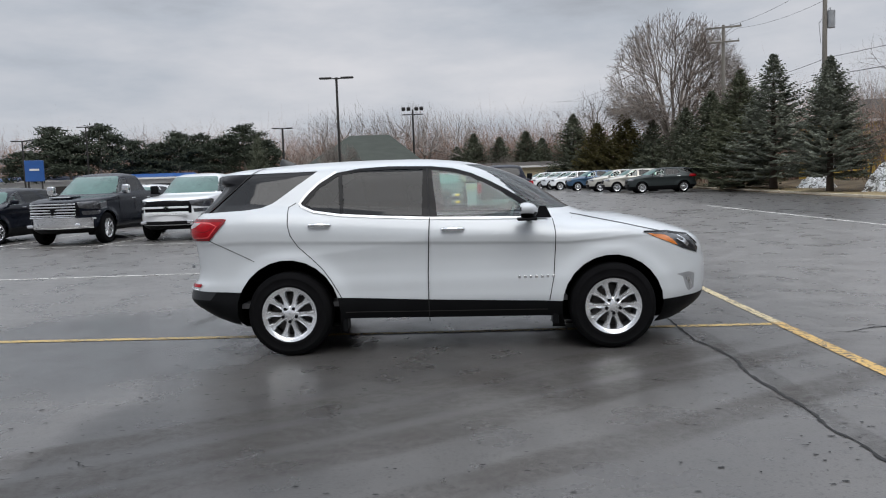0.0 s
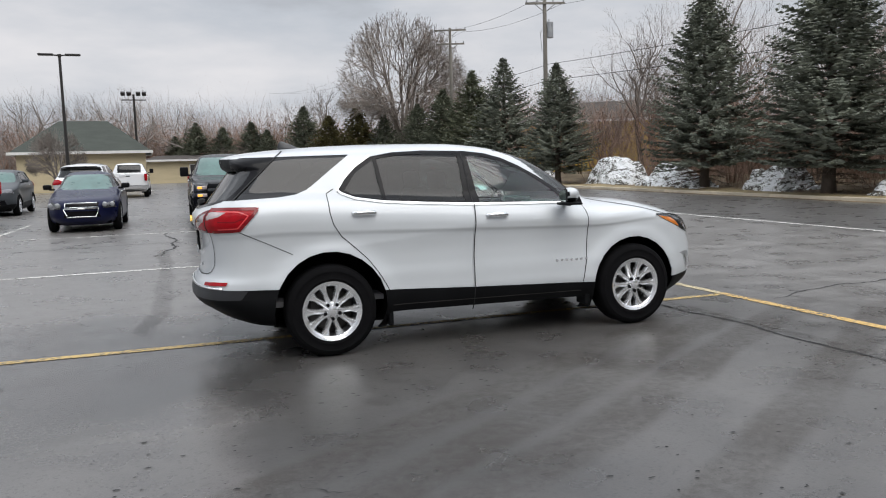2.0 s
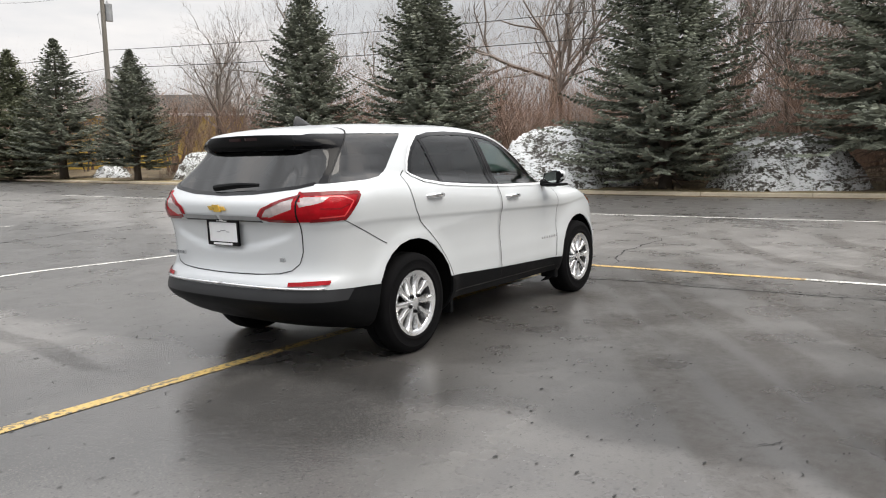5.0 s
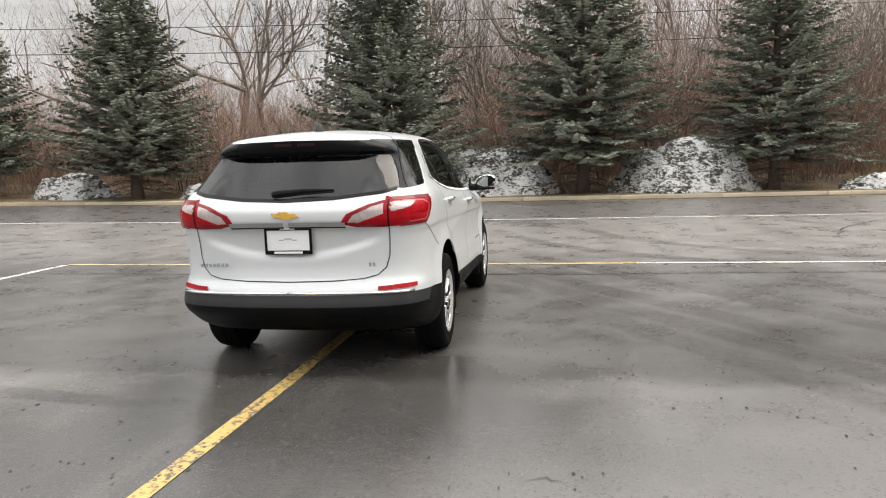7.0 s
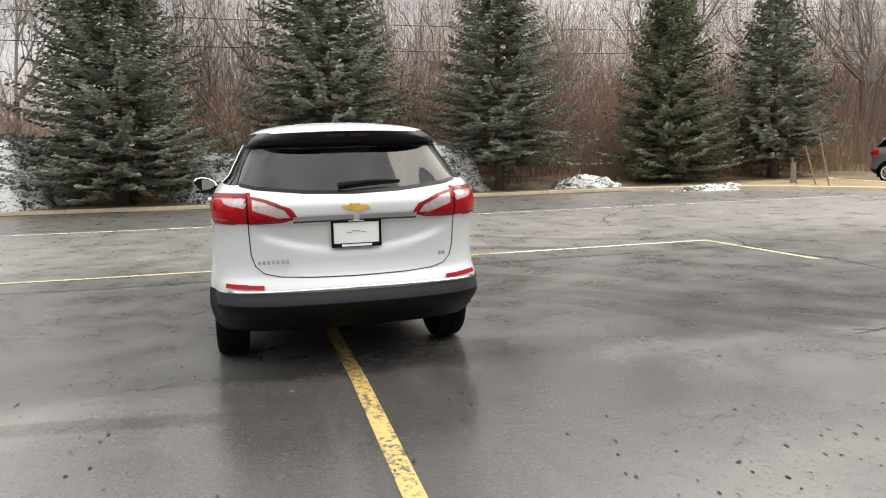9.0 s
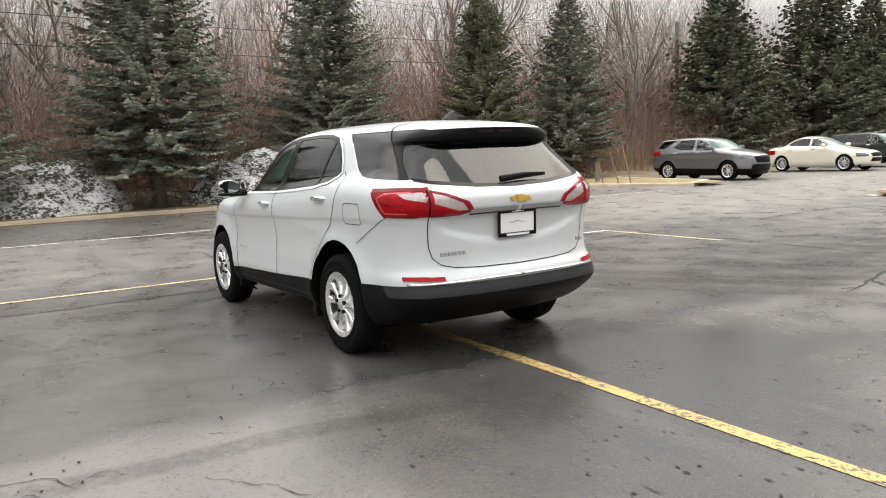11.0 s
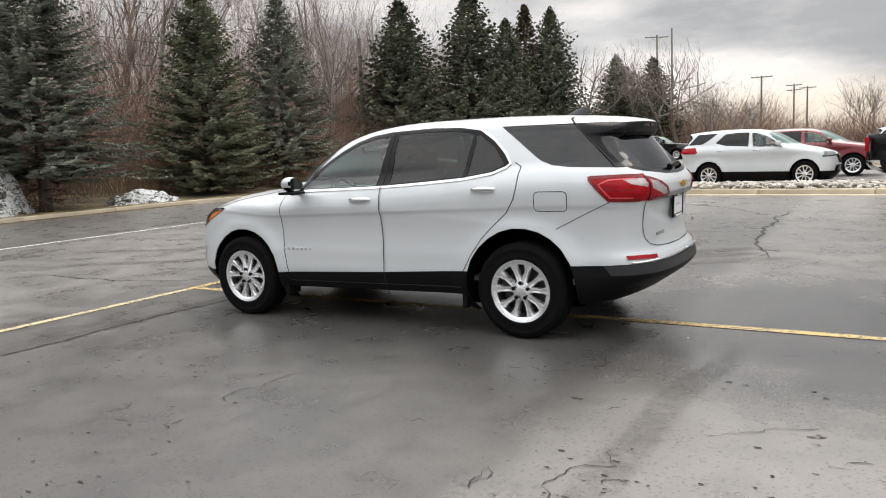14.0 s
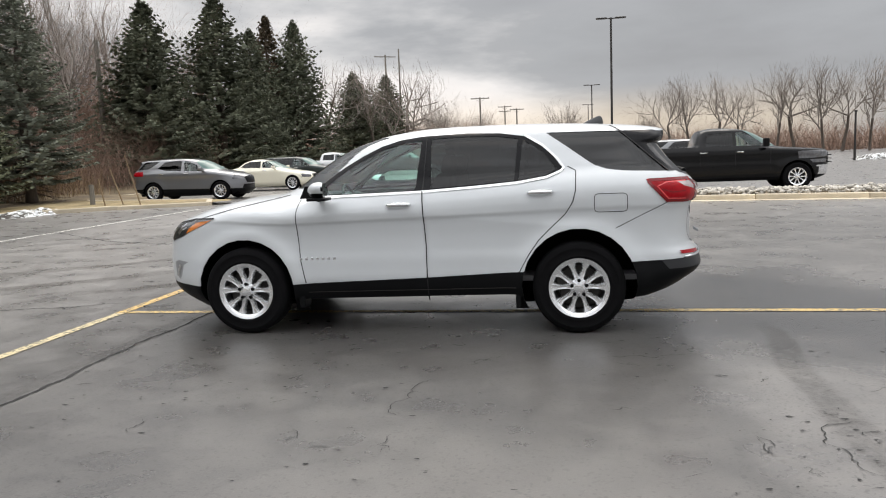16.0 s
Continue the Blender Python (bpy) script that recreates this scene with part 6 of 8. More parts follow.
def build_suv():
    car = thing("suv", "silver SUV with black lower cladding parked astride a yellow line", "car")
    levels = sorted(set([round(z, 4) for z in list(np.arange(0.18, 0.84, 0.021)) + list(np.arange(0.84, 1.02, 0.0105)) + list(np.arange(1.02, 1.44, 0.021)) + list(np.arange(1.44, 1.60, 0.012)) + list(np.arange(1.60, 1.6621, 0.0068))]))
    bm = shell(SUV, levels, 220)
    probe = BVHTree.FromBMesh(bm)
    tailward = lambda c: c.x < -1.9
    lampside = lambda c: c.y > 0.60
    zones = [
        ("hole", "xz", circle_poly(1.3625, 0.365, 0.425, 0.425), flank),
        ("hole", "xz", circle_poly(-1.3625, 0.375, 0.44, 0.45), flank),
        ("front_door_glass", "xz", [(0.765, 1.128), (-0.085, 1.152), (-0.128, 1.545), (0.02, 1.530), (0.17, 1.490), (0.32, 1.425), (0.47, 1.343), (0.62, 1.243)], flank),
        ("rear_door_glass", "xz", [(-0.215, 1.162), (-0.875, 1.203), (-0.905, 1.530), (-0.75, 1.553), (-0.50, 1.562), (-0.205, 1.555)], flank),
        ("door_quarter_glass", "xz", [(-0.910, 1.207), (-1.12, 1.238), (-1.205, 1.285), (-1.10, 1.42), (-0.94, 1.522)], flank),
        ("window_surround", "xz", [(0.865, 1.105), (-0.15, 1.130), (-0.90, 1.178), (-1.14, 1.212), (-1.265, 1.275), (-1.14, 1.435), (-0.955, 1.548), (-0.76, 1.580), (-0.50, 1.590), (-0.13, 1.578), (0.05, 1.556), (0.20, 1.512), (0.36, 1.440), (0.52, 1.352), (0.68, 1.245)], flank),
        ("rear_side_glass", "xz", [(-1.125, 1.568), (-1.27, 1.465), (-1.42, 1.355), (-1.50, 1.300), (-1.59, 1.268), (-1.72, 1.252), (-2.055, 1.238), (-1.70, 1.562)], lambda c: c.y > 0.45),
        ("rear_glass", "yz", [(-0.01, 1.172), (0.30, 1.182), (0.60, 1.212), (0.705, 1.238), (0.665, 1.36), (0.611, 1.458), (-0.01, 1.458)], tailward),
        ("tailgate_side_trim", "xz", [(-1.70, 1.562), (-2.055, 1.238), (-2.125, 1.236), (-2.03, 1.455), (-2.045, 1.545), (-1.95, 1.562)], lambda c: c.y > 0.42),
        ("lamp_clear_outer", "xz", [(-2.36, 1.100), (-2.36, 1.150), (-2.20, 1.156), (-2.11, 1.152), (-2.16, 1.122), (-2.24, 1.098)], lambda c: c.y > 0.668),
        ("lamp_clear_inner", "yz", [(0.622, 1.085), (0.622, 1.148), (0.55, 1.128), (0.44, 1.083), (0.405, 1.040), (0.46, 1.034), (0.54, 1.058)], tailward),
        ("tail_lamp_outer", "xz", [(-2.30, 1.003), (-2.30, 1.172), (-2.16, 1.186), (-1.872, 1.180), (-1.90, 1.150), (-2.025, 1.008)], lambda c: c.y > 0.648),
        ("tail_lamp_inner", "yz", [(0.648, 1.003), (0.648, 1.166), (0.56, 1.146), (0.415, 1.088), (0.372, 1.028), (0.45, 1.013)], tailward),
        ("spoiler_lip", "yz", [(-0.01, 1.458), (0.611, 1.458), (0.628, 1.50), (0.565, 1.552), (-0.01, 1.562)], tailward),
        ("hole", "xz", [(-0.90, 0.1), (-0.90, 0.315), (0.87, 0.292), (0.87, 0.1)], flank),
        ("hole", "xz", [(-2.6, 0.1), (-2.6, 0.30), (-1.95, 0.285), (-1.6, 0.27), (-1.6, 0.1)], lambda c: True),
        ("sill_cladding", "xz", [(-1.02, 0.1), (-1.02, 0.500), (-0.17, 0.458), (0.90, 0.418), (1.02, 0.412), (1.02, 0.1)], flank),
        ("bumper_band", "xz", [(-2.6, 0.497), (-2.6, 0.564), (-2.20, 0.574), (-1.98, 0.567), (-2.04, 0.497)], lambda c: c.x < -1.9),
        ("rear_lower_bumper", "xz", [(-1.5, 0.1), (-1.5, 0.563), (-1.80, 0.563), (-2.20, 0.572), (-2.6, 0.562), (-2.6, 0.1)], lambda c: True),
        ("front_lower_bumper", "xz", [(1.5, 0.1), (1.5, 0.392), (1.9, 0.405), (2.6, 0.44), (2.6, 0.1)], lambda c: True),
        ("turn_lamp", "xz", [(1.66, 0.952), (1.82, 0.928), (1.90, 0.880), (1.93, 0.838), (1.87, 0.862), (1.76, 0.905)], lambda c: c.y > 0.45),
        ("headlamp", "xz", [(1.66, 0.952), (1.86, 0.945), (2.05, 0.905), (2.14, 0.80), (2.12, 0.765), (1.97, 0.815), (1.87, 0.862), (1.76, 0.905)], lambda c: c.y > 0.45),
        ("fog_lamp_bezel", "xz", [(1.91, 0.600), (2.03, 0.612), (2.09, 0.590), (2.08, 0.470), (2.03, 0.445), (2.00, 0.480), (1.97, 0.570)], lambda c: c.y > 0.40),
        ("tailgate", "yz", [(-0.01, 0.652), (0.30, 0.657), (0.48, 0.668), (0.57, 0.690), (0.62, 0.735), (0.643, 0.81), (0.650, 0.95), (0.652, 1.17), (0.71, 1.242), (0.60, 1.213), (0.30, 1.183), (-0.01, 1.173)], tailward),
        ("front_door", "xz", [(0.885, 1.10), (0.897, 0.98), (0.893, 0.85), (0.875, 0.62), (0.830, 0.40), (-0.17, 0.43), (-0.172, 0.70), (-0.148, 1.14), (0.4, 1.125)], flank),
        ("rear_door", "xz", [(-0.148, 1.14), (-0.172, 0.70), (-0.17, 0.43), (-0.90, 0.46), (-0.93, 0.54), (-0.985, 0.635), (-1.06, 0.74), (-1.15, 0.83), (-1.265, 0.935), (-1.325, 1.03), (-1.347, 1.12), (-1.352, 1.265), (-1.26, 1.275), (-1.14, 1.212), (-0.90, 1.178)], flank),
        ("rear_bumper", "xz", [(-2.03, 1.006), (-1.84, 0.915), (-1.63, 0.812), (-1.60, 0.55), (-2.6, 0.55), (-2.6, 1.006)], lambda c: True),
    ]

    def rest(c, n):
        if 1.19 < c.z < 1.585 and c.x > 0.0 and n.x > 0.12 and c.y < table(SUV["half"], c.z) - 0.085:
            return "windscreen"
        if c.z > 1.5:
            return "roof"
        if c.z > 1.13 and c.x > -0.2:
            return "windscreen_pillar"

        if c.x > 0.93 and n.z > 0.62 and c.z > 0.9:
            return "hood"
        if c.x > 1.9:
            return "front_bumper"
        if c.x > 0.85:
            return "front_fender"
        if c.x > -1.15 and c.z > 1.13:
            return "roof_rail"
        if c.x > -1.05 and c.z < 1.0:
            return "sill_panel"
        return "quarter_panel"

    got = split_shell(bm, zones, rest)
    loose = islands(got["quarter_panel"])
    got["quarter_panel"] = loose[0]
    for extra in loose[1:]:
        got.setdefault("pillar_panel", []).extend(extra)
    loose = islands(got["sill_panel"])
    got["sill_panel"] = loose[0]
    for k, extra in enumerate(loose[1:]):
        got["sill_closing_panel" + "_end" * k] = extra
    look_of = {
        "front_door_glass": (GLASS_TINT, "green-tinted window"), "rear_door_glass": (GLASS_DARK, "dark privacy window"), "door_quarter_glass": (GLASS_DARK, "dark privacy window"),
        "rear_side_glass": (GLASS_REAR, "dark privacy window"), "rear_glass": (GLASS_REAR, "dark tinted rear window"), "windscreen": (GLASS_TINT, "green-tinted windscreen"),
        "window_surround": (GLOSS_BLACK, "gloss black surround"), "tailgate_side_trim": (GLOSS_BLACK, "gloss black trim"), "spoiler_lip": (TRIM, "gloss black spoiler underside"),
        "sill_cladding": (TRIM, "black plastic cladding"), "rear_lower_bumper": (TRIM, "black plastic lower bumper"), "bumper_band": (GREY_TRIM, "dark grey plastic bumper band"), "front_lower_bumper": (TRIM, "black plastic lower bumper"),
        "lamp_clear_outer": (LENS_CLEAR, "clear reversing lens"), "lamp_clear_inner": (LENS_CLEAR, "clear reversing lens"), "tail_lamp_outer": (LENS_RED, "red lamp lens"), "tail_lamp_inner": (LENS_RED, "red lamp lens"), "headlamp": (HEAD_BLACK, "dark headlamp under clear glass"), "turn_lamp": (LENS_AMBER, "amber side lamp"),
        "fog_lamp_bezel": (GREY_METAL, "grey fog lamp recess in the bumper corner")}
    whole = {"bumper_band", "roof", "hood", "windscreen", "front_bumper", "rear_bumper", "front_lower_bumper", "rear_lower_bumper", "tailgate", "rear_glass", "spoiler_lip"}
    for name, polys in got.items():
        mat, lab = look_of.get(name, (SILVER, ""))
        if "glass" in name or name == "windscreen":
            lift = -0.004
        elif name.startswith(("tail_lamp", "lamp_clear")) or name in ("headlamp", "turn_lamp"):
            lift = 0.007
        elif name in ("sill_cladding", "rear_lower_bumper", "bumper_band"):
            lift = 0.008
        else:
            lift = 0.0
        depth = 0.02 if lift > 0 else (0.010 if name in ("front_fender", "quarter_panel") else 0.0)
        if name == "rear_glass":
            # the pane itself is almost flat, slightly bowed from side to side
            def pane(c):
                k = max(0.0, min(1.0, (abs(c.y) - 0.44) / 0.16))
                k = k * k * (3 - 2 * k)
                return Vector((c.x * k + (1 - k) * (-2.247 + (c.z - 1.172) * 0.748 + 0.09 * (c.y / 0.7) ** 2), c.y, c.z))
            polys = [[(pane(c), n) for c, n in poly] for poly in polys]
        for side in ((0,) if name in whole else (1, -1)):
            panel(name, polys, mat, car, mirror=side, lift=lift, depth=depth if name not in whole else 0.0, label=lab)

    # lamp details: clear reversing lens, dark red borders
    for s in (1, -1):
        strip("lamp_border", [(-2.2, 1.172), (-2.10, 1.176), (-1.89, 1.172)], 0.022, LENS_DARKRED, car, probe, 0.0095, s)
        strip("lamp_border", [(-1.885, 1.165), (-2.025, 1.018), (-2.2, 1.012)], 0.020, LENS_DARKRED, car, probe, 0.0095, s)
        strip("lamp_border", [(s * 0.648, 1.163), (s * 0.56, 1.140), (s * 0.42, 1.083), (s * 0.385, 1.032), (s * 0.45, 1.018), (s * 0.64, 1.010)], 0.016, LENS_DARKRED, car, probe, 0.0095, 1, axis="x")
        strip("lamp_border", [(s * 0.650, 1.005), (s * 0.650, 1.168)], 0.010, GLOSS_BLACK, car, probe, 0.010, 1, axis="x")
        # panel gaps and trim lines of one flank
        strip("door_gap", [(0.885, 1.10), (0.897, 0.98), (0.893, 0.85), (0.875, 0.62), (0.835, 0.425)], 0.007, SEAM, car, probe, 0.002, s)
        strip("door_gap", [(-0.148, 1.14), (-0.172, 0.70), (-0.175, 0.27)], 0.008, SEAM, car, probe, 0.010, s)
        strip("door_gap", [(-1.29, 1.30), (-1.352, 1.265), (-1.347, 1.12), (-1.325, 1.03), (-1.265, 0.935), (-1.15, 0.83), (-1.06, 0.74), (-0.985, 0.635), (-0.93, 0.54), (-0.905, 0.49)], 0.007, SEAM, car, probe, 0.002, s)
        strip("bumper_gap", [(-2.03, 1.006), (-1.84, 0.915), (-1.645, 0.818)], 0.005, SEAM, car, probe, 0.002, s)
        strip("tailgate_gap", [(-1.63, 1.61), (-1.70, 1.562), (-2.055, 1.238)], 0.009, SEAM, car, probe, 0.003, s)
        strip("pillar_gap", [(-0.150, 1.14), (-0.168, 1.56)], 0.008, SEAM, car, probe, 0.003, s)
        strip("belt_moulding", [(0.85, 1.108), (0.4, 1.121), (-0.15, 1.136), (-0.55, 1.158), (-0.90, 1.183), (-1.13, 1.218), (-1.235, 1.262), (-1.262, 1.29), (-1.21, 1.365), (-1.10, 1.468), (-0.96, 1.553)], 0.018, BRIGHT, car, probe, 0.007, s, "bright chrome window moulding")
        strip("fog_lamp", [(2.010, 0.570), (2.040, 0.520), (2.050, 0.465)], 0.026, CHROME, car, probe, 0.003, s, "bright fog lamp surround")
        strip("headlamp_brow", [(1.63, 0.962), (1.84, 0.952), (2.04, 0.915), (2.13, 0.83)], 0.013, GLOSS_BLACK, car, probe, 0.010, s)
        strip("headlamp_projector", [(1.93, 0.905), (1.99, 0.872), (2.03, 0.83)], 0.034, CHROME, car, probe, 0.0085, s, "chrome projector in the headlamp")
        strip("light_guide", [(-2.17, 1.158), (-2.02, 1.152), (-1.955, 1.125), (-2.035, 1.035), (-2.17, 1.030)], 0.009, LENS_GLOW, car, probe, 0.0085, s, "pale red light guide")
        strip("light_guide", [(-2.17, 1.085), (-2.06, 1.080), (-1.99, 1.105)], 0.006, LENS_DARKRED, car, probe, 0.0085, s)
        strip("hood_gap", [(1.06, 1.13), (1.45, 1.045), (1.82, 0.955)], 0.006, SEAM, car, probe, 0.002, s)
        strip("sill_line", [(0.82, 0.352), (-0.88, 0.372)], 0.006, DARK_METAL, car, probe, 0.012, s)
        # door handles: a bridge over a shallow cup
        for hx, hz in ((0.045, 1.041), (-1.075, 1.108)):
            hit = probe.ray_cast(Vector((hx, 2, hz)), Vector((0, -1, 0)))[0]
            bm = bmesh.new()
            add_tube(bm, [(hx + 0.095, hit.y - 0.006, hz - 0.004), (hx + 0.075, hit.y + 0.022, hz), (hx, hit.y + 0.032, hz + 0.003), (hx - 0.085, hit.y + 0.024, hz + 0.002), (hx - 0.10, hit.y - 0.006, hz)], [0.010, 0.015, 0.016, 0.015, 0.010], 10)
            for v in bm.verts:
                v.co.z = hz + (v.co.z - hz) * 1.15
                v.co.y *= s
            bmesh.ops.recalc_face_normals(bm, faces=bm.faces)
            h = part("door_handle", bm, CHROME, car, "bright silver door handle", smooth=True, angle=50)
            bm = bmesh.new()
            bmesh.ops.create_circle(bm, cap_ends=True, segments=20, radius=1)
            bmesh.ops.transform(bm, matrix=Matrix.Translation((hx, s * (hit.y + 0.003), hz - 0.012)) @ Matrix.Rotation(radians(90), 4, "X") @ Matrix.Diagonal((0.055, 0.028, 1, 1)), verts=bm.verts)
            part("handle_cup", bm, SILVER, h)
        # mirrors
        bm = bmesh.new()
        bmesh.ops.create_uvsphere(bm, u_segments=20, v_segments=12, radius=1)
        for v in bm.verts:
            x, y, z = v.co
            x = max(x, -0.45)
            v.co = Vector((0.655 + x * 0.092 - 0.02 * y, s * (0.985 + y * 0.112), 1.178 + z * 0.066 + 0.02 * y))
        bmesh.ops.recalc_face_normals(bm, faces=bm.faces)
        for f in bm.faces:
            f.material_index = 1 if f.calc_center_median().z < 1.163 or f.normal.x < -0.7 else 0
        mir = part("door_mirror", bm, [SILVER, TRIM], car, "silver mirror housing with a black underside", smooth=True, angle=40)
        bm = bmesh.new()
        bmesh.ops.create_circle(bm, cap_ends=True, segments=20, radius=1)
        bmesh.ops.transform(bm, matrix=Matrix.Translation((0.608, s * 0.99, 1.178)) @ Matrix.Rotation(radians(-90), 4, "Y") @ Matrix.Diagonal((0.050, 0.090, 1, 1)), verts=bm.verts)
        part("mirror_glass", bm, MIRROR, mir, "mirror glass")
        bm = bmesh.new()
        add_tube(bm, [(0.70, s * 0.83, 1.125), (0.68, s * 0.90, 1.118), (0.665, s * 0.985, 1.120)], [0.035, 0.030, 0.030], 8)
        add_box(bm, (0.655, s * 0.995, 1.112), (0.16, 0.17, 0.022), 0.009)
        part("mirror_foot", bm, TRIM, mir, "black mirror foot", smooth=True, angle=40)
        bm = bmesh.new()
        add_box(bm, (0.80, s * 0.815, 1.160), (0.15, 0.012, 0.10), 0.004, taper=(0.35, 1))
        part("mirror_sail", bm, TRIM, mir)
        # name badge on the front door, as plain bright blocks
        for k in range(7):
            bx = 0.59 + k * 0.047
            hit = probe.ray_cast(Vector((bx, 2, 0.625)), Vector((0, -1, 0)))[0]
            bm = bmesh.new()
            add_box(bm, (bx, s * (hit.y + 0.001), 0.625), (0.024, 0.006, 0.022), 0.002)
            part("badge_block", bm, CHROME, car)
        # wheel housing
        for hx in SUV["hubs"]:
            bm = bmesh.new()
            out = 0.795 if hx > 0 else 0.885
            add_lathe(bm, [(0.02, 0.50), (0.44, 0.50), (0.452, 0.55), (0.452, out)], seg=40)
            for v in bm.verts:
                x, z = hx + v.co.x, max(0.372 + v.co.z, 0.24)
                hit = probe.ray_cast(Vector((x, 2, z)), Vector((0, -1, 0)))[0] if v.co.y > 0.7 else None
                v.co = Vector((x, s * (hit.y - 0.004 if hit and hit.y > 0.7 else v.co.y), z))
            part("wheel_housing", bm, UNDER, car)
        bm = bmesh.new()
        add_box(bm, (0.885, s * 0.80, 0.30), (0.05, 0.16, 0.17), 0.01)
        part("splash_guard", bm, TRIM, car)
        bm = bmesh.new()
        add_box(bm, (-0.89, s * 0.80, 0.29), (0.04, 0.16, 0.18), 0.01)
        part("splash_guard", bm, TRIM, car)
        # rear reflectors
        strip("rear_reflector", [(s * 0.575, 0.606), (s * 0.66, 0.609), (s * 0.80, 0.614)], 0.024, LENS_RED, car, probe, 0.010, 1, "red reflector", axis="x")
        strip("door_crease", [(-1.55, 0.905), (-1.3, 0.93), (-0.2, 0.955), (0.8, 0.965)], 0.003, SILVER, car, probe, 0.0005, s)

    # filler door, left flank only
    fd = [(-1.487 - 0.247 * a, 0.945 + 0.14 * b) for a, b in ((0.12, 0), (0.88, 0), (0.97, 0.06), (1, 0.2), (1, 0.8), (0.97, 0.94), (0.88, 1), (0.12, 1), (0.03, 0.94), (0, 0.8), (0, 0.2), (0.03, 0.06), (0.12, 0))]
    strip("filler_door_gap", fd, 0.005, SEAM, car, probe, 0.002, 1, "thin gap round the filler door")
    # tailgate: gap, bright bar, bumper strip
    half_gap = [(0.0, 0.652), (0.30, 0.657), (0.48, 0.668), (0.57, 0.690), (0.62, 0.735), (0.643, 0.81), (0.650, 0.95), (0.650, 1.0)]
    for pts in (half_gap, mirror_y(half_gap)):
        strip("tailgate_gap", pts, 0.006, SEAM, car, probe, 0.003, 1, axis="x")
    for s in (1, -1):
        strip("tailgate_bar", [(0.0, 1.030), (s * 0.2, 1.030), (s * 0.385, 1.027)], 0.026, GREY_METAL, car, probe, 0.012, 1, "bright bar between the lamps", axis="x")
        strip("bar_shadow_gap", [(0.0, 1.012), (s * 0.2, 1.012), (s * 0.385, 1.008)], 0.012, SEAM, car, probe, 0.006, 1, axis="x")
        bm = bmesh.new()
        pts = []
        for k in range(17):
            y, z = 0.79 * k / 16, 0.588 - 0.008 * (k / 16) ** 2
            hit = probe.ray_cast(Vector((-4, max(y, 0.01), z)), Vector((1, 0, 0)))[0]
            pts.append((hit.x - 0.013, s * y, z))
        add_tube(bm, pts, [0.0095] * 17, 8)
        part("bumper_moulding", bm, CHROME, car, "chrome bumper moulding", smooth=True)
        strip("glass_border", [(0.0, 1.175), (s * 0.30, 1.185), (s * 0.60, 1.216), (s * 0.69, 1.238)], 0.022, GLOSS_BLACK, car, probe, 0.002, 1, axis="x")
    strip("stop_lamp", [(-0.14, 1.535), (0.14, 1.535)], 0.018, STOP_LENS, car, probe, 0.004, 1, "high stop lamp", axis="x")
    # badge on the tailgate: a plain gold bar with a slanted block across it
    bm = bmesh.new()
    for w, h, d in ((0.082, 0.0135, 0.008), (0.034, 0.024, 0.012)):
        lo = [bm.verts.new((-2.338 - dd, y * w + z * 0.012, 1.085 + z * h)) for dd in (0.0, d) for y, z in ((-1, -1), (1, -1), (1, 1), (-1, 1))]
        for q in ((0, 1, 2, 3), (7, 6, 5, 4), (0, 4, 5, 1), (1, 5, 6, 2), (2, 6, 7, 3), (3, 7, 4, 0)):
            bm.faces.new([lo[i] for i in q])
    bmesh.ops.bevel(bm, geom=list(bm.edges), offset=0.0025, segments=2, affect="EDGES")
    part("tailgate_badge", bm, GOLD, car, "gold badge")
    # dealer plate and frame
    pm = pose(-2.296, 0, 0.922, 0, -2, 0)
    bm = bmesh.new()
    for c, sz in (((0, 0, 0.078), (0.016, 0.315, 0.022)), ((0, 0, -0.076), (0.016, 0.315, 0.026)), ((0, 0.150, 0), (0.016, 0.016, 0.17)), ((0, -0.150, 0), (0.016, 0.016, 0.17))):
        add_box(bm, c, sz, 0.003)
    fr = part("plate_frame", bm, GLOSS_BLACK, car, "black plate frame", at=pm)
    bm = bmesh.new()
    add_box(bm, (0.002, 0, 0), (0.006, 0.296, 0.148), 0.002)
    part("dealer_plate", bm, PLATE, fr, "white dealer plate")
    for k, (y, w, z, h, m) in enumerate(((0, 0.10, 0.079, 0.010, PLATE), (0, 0.19, -0.076, 0.014, PLATE), (0.0, 0.05, 0.012, 0.006, GREY_METAL), (0.045, 0.03, 0.004, 0.005, GREY_METAL), (-0.045, 0.03, 0.004, 0.005, GREY_METAL))):
        bm = bmesh.new()
        add_box(bm, (-0.0095 if abs(z) > 0.05 else -0.003, y, z), (0.003, w, h), 0.0)
        part("lettering_bar", bm, m, fr)
    for k in range(7):
        bm = bmesh.new()
        add_box(bm, (-2.29, 0.60 - k * 0.028, 0.765), (0.012, 0.019, 0.024), 0.002)
        part("badge_block", bm, GREY_METAL, car)
    for y in (-0.535, -0.56):
        bm = bmesh.new()
        add_box(bm, (-2.29, y, 0.765), (0.012, 0.018, 0.026), 0.002)
        part("badge_block", bm, GREY_METAL, car)
    # rear wiper
    bm = bmesh.new()
    def on_glass(y, z, off):
        p = probe.ray_cast(Vector((-4, abs(y), z)), Vector((1, 0, 0)))[0]
        return (p.x - off, y, z)
    add_tube(bm, [on_glass(0.10, 1.215, 0.018), on_glass(0.06, 1.222, 0.03), on_glass(-0.12, 1.238, 0.028), on_glass(-0.30, 1.238, 0.018)], [0.022, 0.020, 0.013, 0.007], 8)
    add_tube(bm, [on_glass(0.09, 1.200, 0.012), on_glass(-0.10, 1.218, 0.012), on_glass(-0.30, 1.228, 0.010)], [0.009, 0.008, 0.006], 6)
